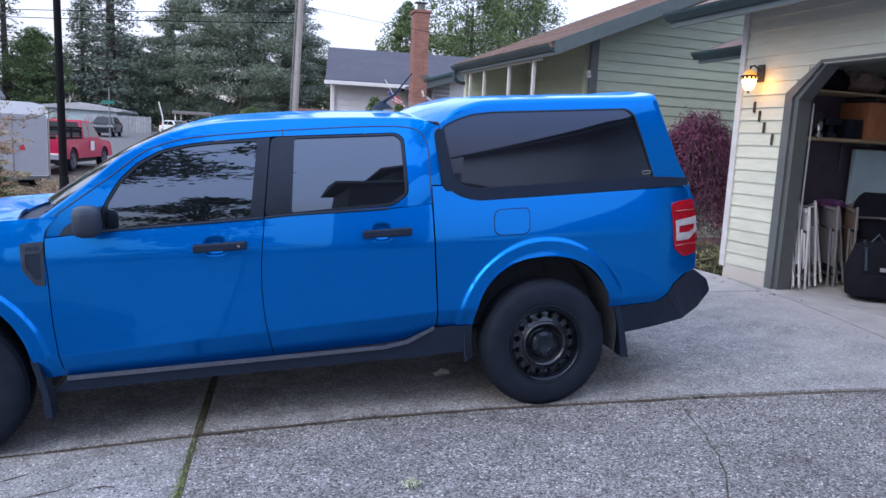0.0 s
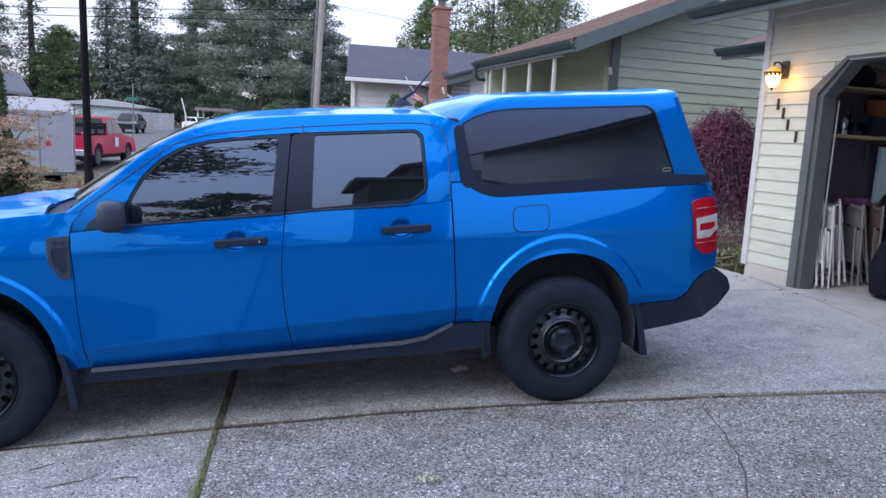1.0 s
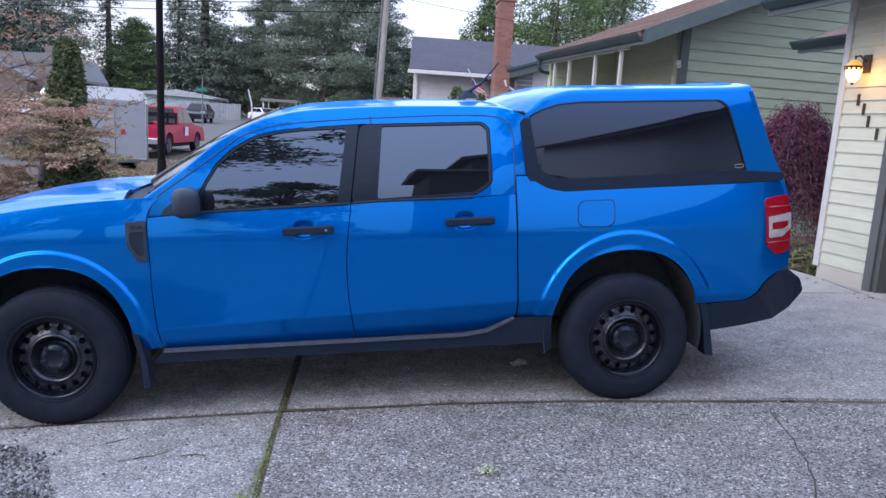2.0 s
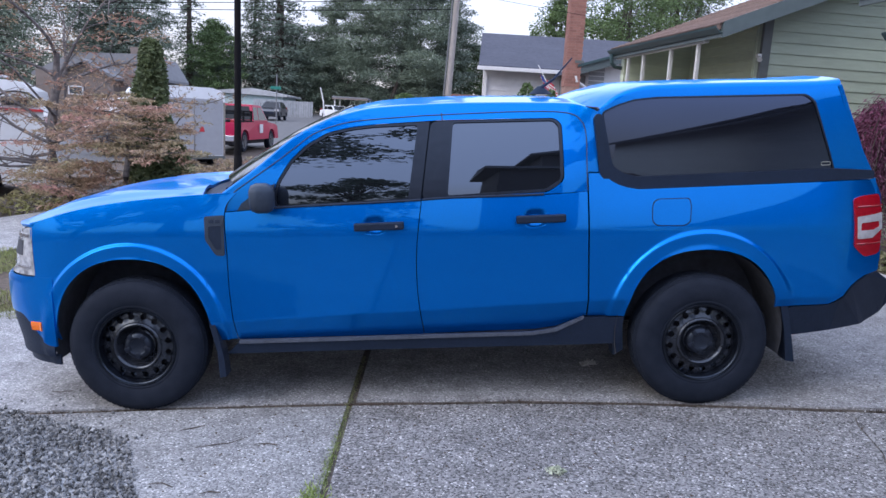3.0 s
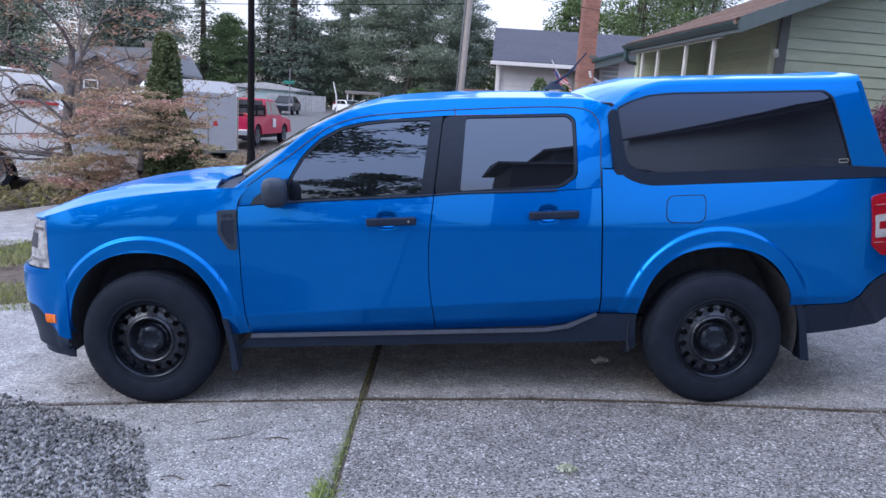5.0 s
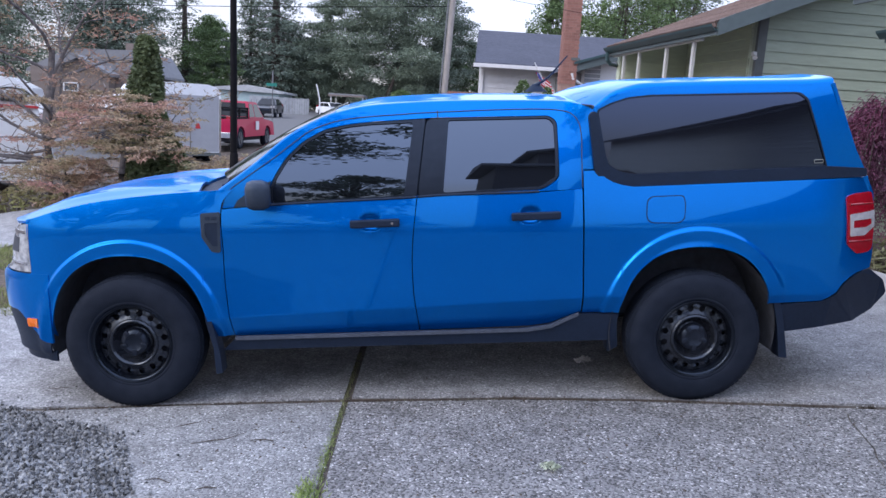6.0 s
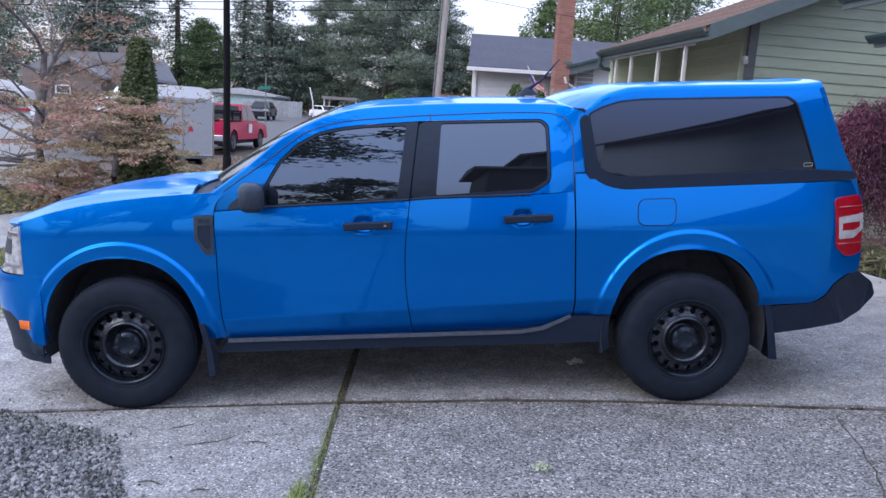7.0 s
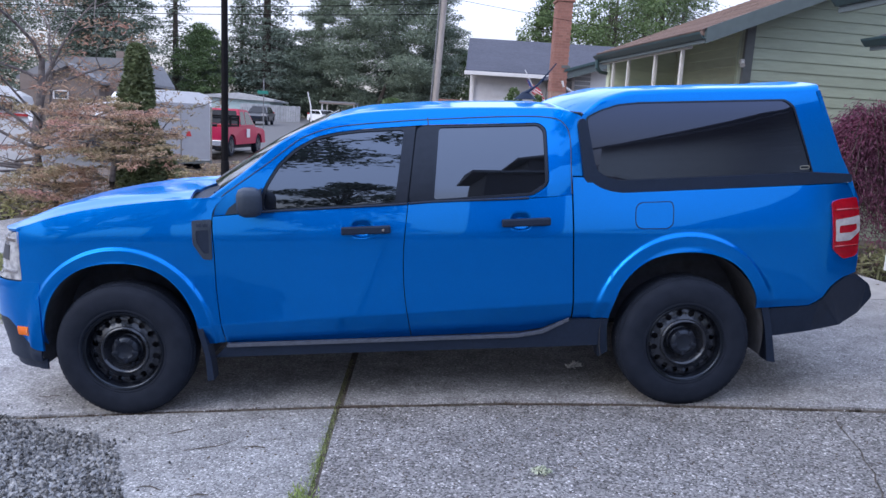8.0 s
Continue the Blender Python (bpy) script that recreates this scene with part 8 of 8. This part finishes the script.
def blades(name, region, n, h, mat, label, seed, w=0.004):
    """Grass or moss blades scattered over region(rng) -> (x, y)."""
    rng = random.Random(seed)
    verts, faces = [], []
    for _ in range(n):
        x, y = region(rng)
        z = ground_z(x, y) - 0.015
        a = 2 * math.pi * rng.random()
        hh = h * (0.4 + 0.9 * rng.random())
        lx, ly = rng.gauss(0, 0.4) * hh, rng.gauss(0, 0.4) * hh
        k = len(verts)
        dx, dy = w * math.cos(a), w * math.sin(a)
        verts += [(x - dx, y - dy, z), (x + dx, y + dy, z), (x + lx * 0.5 + dx * 0.7, y + ly * 0.5 + dy * 0.7, z + hh * 0.65), (x + lx, y + ly, z + hh)]
        faces.append((k, k + 1, k + 2, k + 3))
    me = bpy.data.meshes.new(name)
    me.from_pydata(verts, [], faces)
    me.materials.append(mat)
    return tagged(new(name, me), label, "grass", kind="stuff")


def joint_x(rng):
    y = -3.0 + 3.9 * rng.random()
    dense = 0.35 + 0.65 * smoothstep(0.1, -0.9, y)
    while rng.random() > dense:
        y = -3.0 + 3.9 * rng.random()
    return JX - 0.035 + 0.012 * rng.gauss(0, 1) + 0.028 * smoothstep(-1, 0.1, y) + 0.006, y


def joint_y(rng):
    x = JX + 2.4 * rng.random() ** 1.6 if rng.random() < 0.8 else -0.6 + 1.7 * rng.random()
    return x, interp(((-0.62, -0.037), (0.2, 0.014), (1.13, 0.045), (2.1, 0.051), (2.74, 0.011), (3.89, -0.12)), x) + 0.006 * rng.gauss(0, 1)


def joint_debris(rng):
    """Dead needles and moss lying in drifts against the raised slab edge."""
    while True:
        x = JX + 2.9 * rng.random() ** 1.3 if rng.random() < 0.85 else -0.5 + 1.6 * rng.random()
        k = noise.noise(Vector((x * 5.0, 1.0, 0))) + 0.5 * noise.noise(Vector((x * 17.0, 4.0, 0)))
        if k > -0.35 + 0.6 * rng.random():
            break
    edge = interp(((-0.62, -0.037), (0.2, 0.010), (1.13, 0.036), (2.1, 0.042), (2.74, 0.002), (3.89, -0.13)), x)
    return x, edge - abs(0.004 + 0.014 * max(0.0, k)) * abs(rng.gauss(0, 1)) + 0.004


M_SPRIGGRASS = leaf_material("fresh_weed_blades", (0.30, 0.38, 0.13), (0.20, 0.25, 0.09))
blades("joint_moss", joint_x, 9000, 0.018, M_WEED, "green moss and weeds growing in the slab joint", 51)
M_JOINTBROWN = leaf_material("dead_joint_debris", (0.125, 0.085, 0.066), (0.045, 0.037, 0.030))
blades("joint_grass", joint_y, 1500, 0.012, M_WEED, "thin moss in the long slab joint", 52, 0.003)
blades("joint_debris", joint_debris, 3600, 0.022, M_JOINTBROWN, "red-brown dead debris along the slab joint", 56, 0.0035)
blades("joint_weeds", lambda r: (JX - 0.045 + 0.028 * r.gauss(0, 1), -0.98 + 0.07 * r.gauss(0, 1)), 420, 0.034, M_SPRIGGRASS, "tuft of bright weeds in the slab joint", 53, 0.005)
blades("joint_weeds", lambda r: (JX - 0.018 + 0.010 * r.gauss(0, 1), -0.62 + 0.14 * r.gauss(0, 1)), 420, 0.024, M_SPRIGGRASS, "fresh green weeds in the slab joint", 55, 0.003)


def lawn(rng):
    while True:
        x, y = -4.6 + 3.6 * rng.random(), 1.7 + 3.4 * rng.random()
        k = 0.5 * noise.noise(Vector((x * 1.6, y * 1.6, 4)))
        upper = y > 3.55 + 0.35 * (x + 2.66) + k and y < 4.53 + 2.5 * (x + 3.78) + 2.0
        if y > 1.9 + 0.02 * x and (upper or y < 2.75 - 0.35 * (x + 2.4) + k) and x < -1.0 - 0.35 * (y - 2.0):
            return x, y
blades("lawn", lawn, 16000, 0.055, M_GRASS, "patchy lawn grass beside the drive", 54, 0.004)
bm = bmesh.new()
rng = random.Random(8)
for k in range(150):                          # a crushed stalk with small curled leaves
    a = 2 * math.pi * (k % 5) / 5 + rng.gauss(0, 0.25)
    d = 0.008 + 0.040 * rng.random()
    p = Vector((2.15 + d * math.cos(a), -0.77 + 0.8 * d * math.sin(a), ground_z(2.15) + 0.010 + 0.026 * rng.random() * (1 - d / 0.06)))
    add_leaf(bm, p, 0.006 + 0.007 * rng.random(), rng, 0.5)
M_SPRIG = leaf_material("wilted_sprig_leaves", (0.62, 0.66, 0.52), (0.20, 0.23, 0.16))
solo("weed_sprig", bm, M_SPRIG, "wilted green sprig lying on the concrete", "leaf litter")
bm = bmesh.new()
for k in range(130):                          # curled up: a ragged low heap of folds
    t = rng.random() * 2 - 1
    p = Vector((2.60 + 0.052 * t, 0.64 + 0.016 * rng.gauss(0, 1) + 0.02 * t, ground_z(2.6) + 0.008 + 0.034 * rng.random() * (1 - 0.7 * abs(t))))
    add_leaf(bm, p, 0.008 + 0.008 * rng.random(), rng, 0.6)
M_DRYLEAF = material("dry_grey_leaf", (0.80, 0.79, 0.80), 0.9, second=(0.45, 0.43, 0.42), scale=60)
solo("dry_leaf", bm, M_DRYLEAF, "crumpled dry grey leaf under the truck", "leaf litter")
M_LITTER = material("brown_leaf_litter", (0.10, 0.075, 0.045), 0.9, vary=0.3, scale=30)
for x, y, n in ((6.10, 1.99, 16), (6.04, 2.12, 8), (6.10, 2.83, 5)):
    bm = bmesh.new()
    for _ in range(n):
        p = Vector((x, y, ground_z(x) + 0.006)) + Vector((0.05 * rng.gauss(0, 1), 0.08 * rng.gauss(0, 1), abs(0.008 * rng.gauss(0, 1))))
        add_leaf(bm, p, 0.018, rng, 0.25)
    solo("leaf_litter", bm, M_LITTER, "few brown fallen leaves lying on the concrete", "leaf litter", "fallen leaves by the garage")
M_TWIG = material("twig_bark", (0.07, 0.05, 0.035), 0.9, vary=0.2, scale=30)
for pts in (((0.44, -0.48), (0.52, -0.45), (0.60, -0.43), (0.68, -0.36)), ((0.35, -0.83), (0.41, -0.82), (0.47, -0.86)), ((0.60, -0.92), (0.64, -0.90), (0.69, -0.91)), ((0.72, -0.45), (0.78, -0.44), (0.84, -0.46)), ((0.30, -0.28), (0.36, -0.25), (0.41, -0.22)), ((-0.64, 0.28), (-0.58, 0.27), (-0.52, 0.29))):
    bm = tube(bmesh.new(), [Vector((x, y, ground_z(x) + 0.005)) for x, y in pts], [0.0012, 0.0026, 0.0018, 0.0008][:len(pts)], 5)
    solo("twig", bm, M_TWIG, "thin dark twig lying on the concrete", "twig", "twigs on the drive")


# gravel heap
def heap_z(x, y):
    """Height of the gravel heap above the drive."""
    d = math.hypot((x + 1.0) / 1.48, (y + 1.75) / 1.92)
    d += 0.07 * noise.noise(Vector((x * 1.4, y * 1.4, 0)))
    edge = -0.40 - 0.48 * (x - 0.15) + 0.05 * noise.noise(Vector((x * 3, y * 3, 2))) - y
    return 0.50 * max(0.0, 1 - d) ** 1.15 * smoothstep(0.0, 0.55, edge)


def gravel_heap():
    rng = random.Random(61)
    verts, faces = [], []
    octa = ((1, 0, 0), (-1, 0, 0), (0, 1, 0), (0, -1, 0), (0, 0, 1), (0, 0, -1))
    tri = ((0, 2, 4), (2, 1, 4), (1, 3, 4), (3, 0, 4), (2, 0, 5), (1, 2, 5), (3, 1, 5), (0, 3, 5))
    made = 0
    while made < 50000:
        x, y = -2.6 + 3.2 * rng.random(), -3.8 + 4.1 * rng.random()
        h = heap_z(x, y)
        if h <= 0.0 and rng.random() > 0.03 * max(0.0, 1 - 3.5 * (math.hypot((x + 1.05) / 1.36, (y + 1.75) / 1.92) - 1)):
            continue
        s = 0.0050 + 0.0085 * rng.random() ** 1.8
        c = Vector((x, y, ground_z(x) + h + s * (0.3 + 0.7 * rng.random())))
        e = Euler((rng.random() * 6, rng.random() * 6, rng.random() * 6)).to_matrix()
        k = len(verts)
        st = Vector((s * (0.7 + 0.8 * rng.random()), s * (0.7 + 0.6 * rng.random()), s * (0.6 + 0.5 * rng.random())))
        for o in octa:
            verts.append(c + e @ Vector((o[0] * st.x * (0.8 + 0.4 * rng.random()), o[1] * st.y, o[2] * st.z)))
        faces += [(k + a, k + b, k + d) for a, b, d in tri]
        made += 1
    n = 60
    k = len(verts)
    for i in range(n + 1):
        for j in range(n + 1):
            x, y = -2.6 + 3.2 * i / n, -3.8 + 4.1 * j / n
            h = heap_z(x, y)
            verts.append(Vector((x, y, ground_z(x) + (h - 0.004 if h > 0.002 else -0.05))))
    for i in range(n):
        for j in range(n):
            a = k + i * (n + 1) + j
            faces.append((a, a + n + 1, a + n + 2, a + 1))
    me = bpy.data.meshes.new("gravel_heap")
    me.from_pydata(verts, [], faces)
    me.materials.append(M_GRAVEL)
    return tagged(new("gravel_heap", me), "heap of grey crushed gravel on the drive", "gravel", kind="stuff")


gravel_heap()


# chips, grit and leaf crumbs on the slabs
def grit(n, seed, mat, size, label, name):
    rng = random.Random(seed)
    verts, faces = [], []
    for _ in range(n):
        x, y = -1.6 + 7.6 * rng.random(), -3.2 + 5.0 * rng.random() ** 0.8
        s = size * (0.5 + rng.random())
        c = Vector((x, y, ground_z(x) + s * 0.2))
        k = len(verts)
        a = rng.random() * 6
        for q in range(5):
            verts.append(c + Vector((s * math.cos(a + q * 1.257) * (0.6 + 0.8 * rng.random()), s * math.sin(a + q * 1.257) * (0.6 + 0.6 * rng.random()), -s * 0.2)))
        verts.append(c + Vector((0, 0, s * 0.5)))
        faces += [(k + q, k + (q + 1) % 5, k + 5) for q in range(5)]
    me = bpy.data.meshes.new(name)
    me.from_pydata(verts, [], faces)
    me.materials.append(mat)
    return tagged(new(name, me), label, "grit", kind="stuff")


grit(1500, 71, M_CHAIRWHITE, 0.0045, "pale stone chips scattered on the concrete", "stone_chips")
grit(2600, 72, M_TWIG, 0.0055, "dark crumbs of bark and leaf on the concrete", "bark_crumbs")


def needle_litter(n, seed):
    """Dry needles and leaf stalks lying in drifts on the slabs."""
    rng = random.Random(seed)
    verts, faces = [], []
    made = 0
    while made < n:
        x, y = 1.3 + 4.7 * rng.random(), -1.4 + 3.7 * rng.random()
        k = noise.noise(Vector((x * 1.3, y * 2.6, 9))) + 0.5 * noise.noise(Vector((x * 4, y * 7, 3)))
        if k < -0.45 + 0.75 * rng.random():
            continue
        a, h = math.pi * rng.random(), 0.005 + 0.022 * rng.random() ** 3
        z = ground_z(x) + 0.009
        d, w = Vector((math.cos(a), math.sin(a), SLOPE * math.cos(a))) * h, Vector((-math.sin(a), math.cos(a), 0)) * (0.0010 + 0.0014 * rng.random())
        c = Vector((x, y, z))
        bend = w * rng.gauss(0, 3)
        q = len(verts)
        verts += [c - d - w, c - d + w, c + bend + w + Vector((0, 0, 0.004)), c + bend - w + Vector((0, 0, 0.004)), c + d + w * 0.4, c + d - w * 0.4]
        faces += [(q, q + 1, q + 2, q + 3), (q + 3, q + 2, q + 4, q + 5)]
        made += 1
    me = bpy.data.meshes.new("needle_litter")
    me.from_pydata(verts, [], faces)
    me.materials.append(M_TWIG)
    return tagged(new("needle_litter", me), "dry brown needles drifted over the concrete", "leaf litter", kind="stuff")


needle_litter(2200, 91)
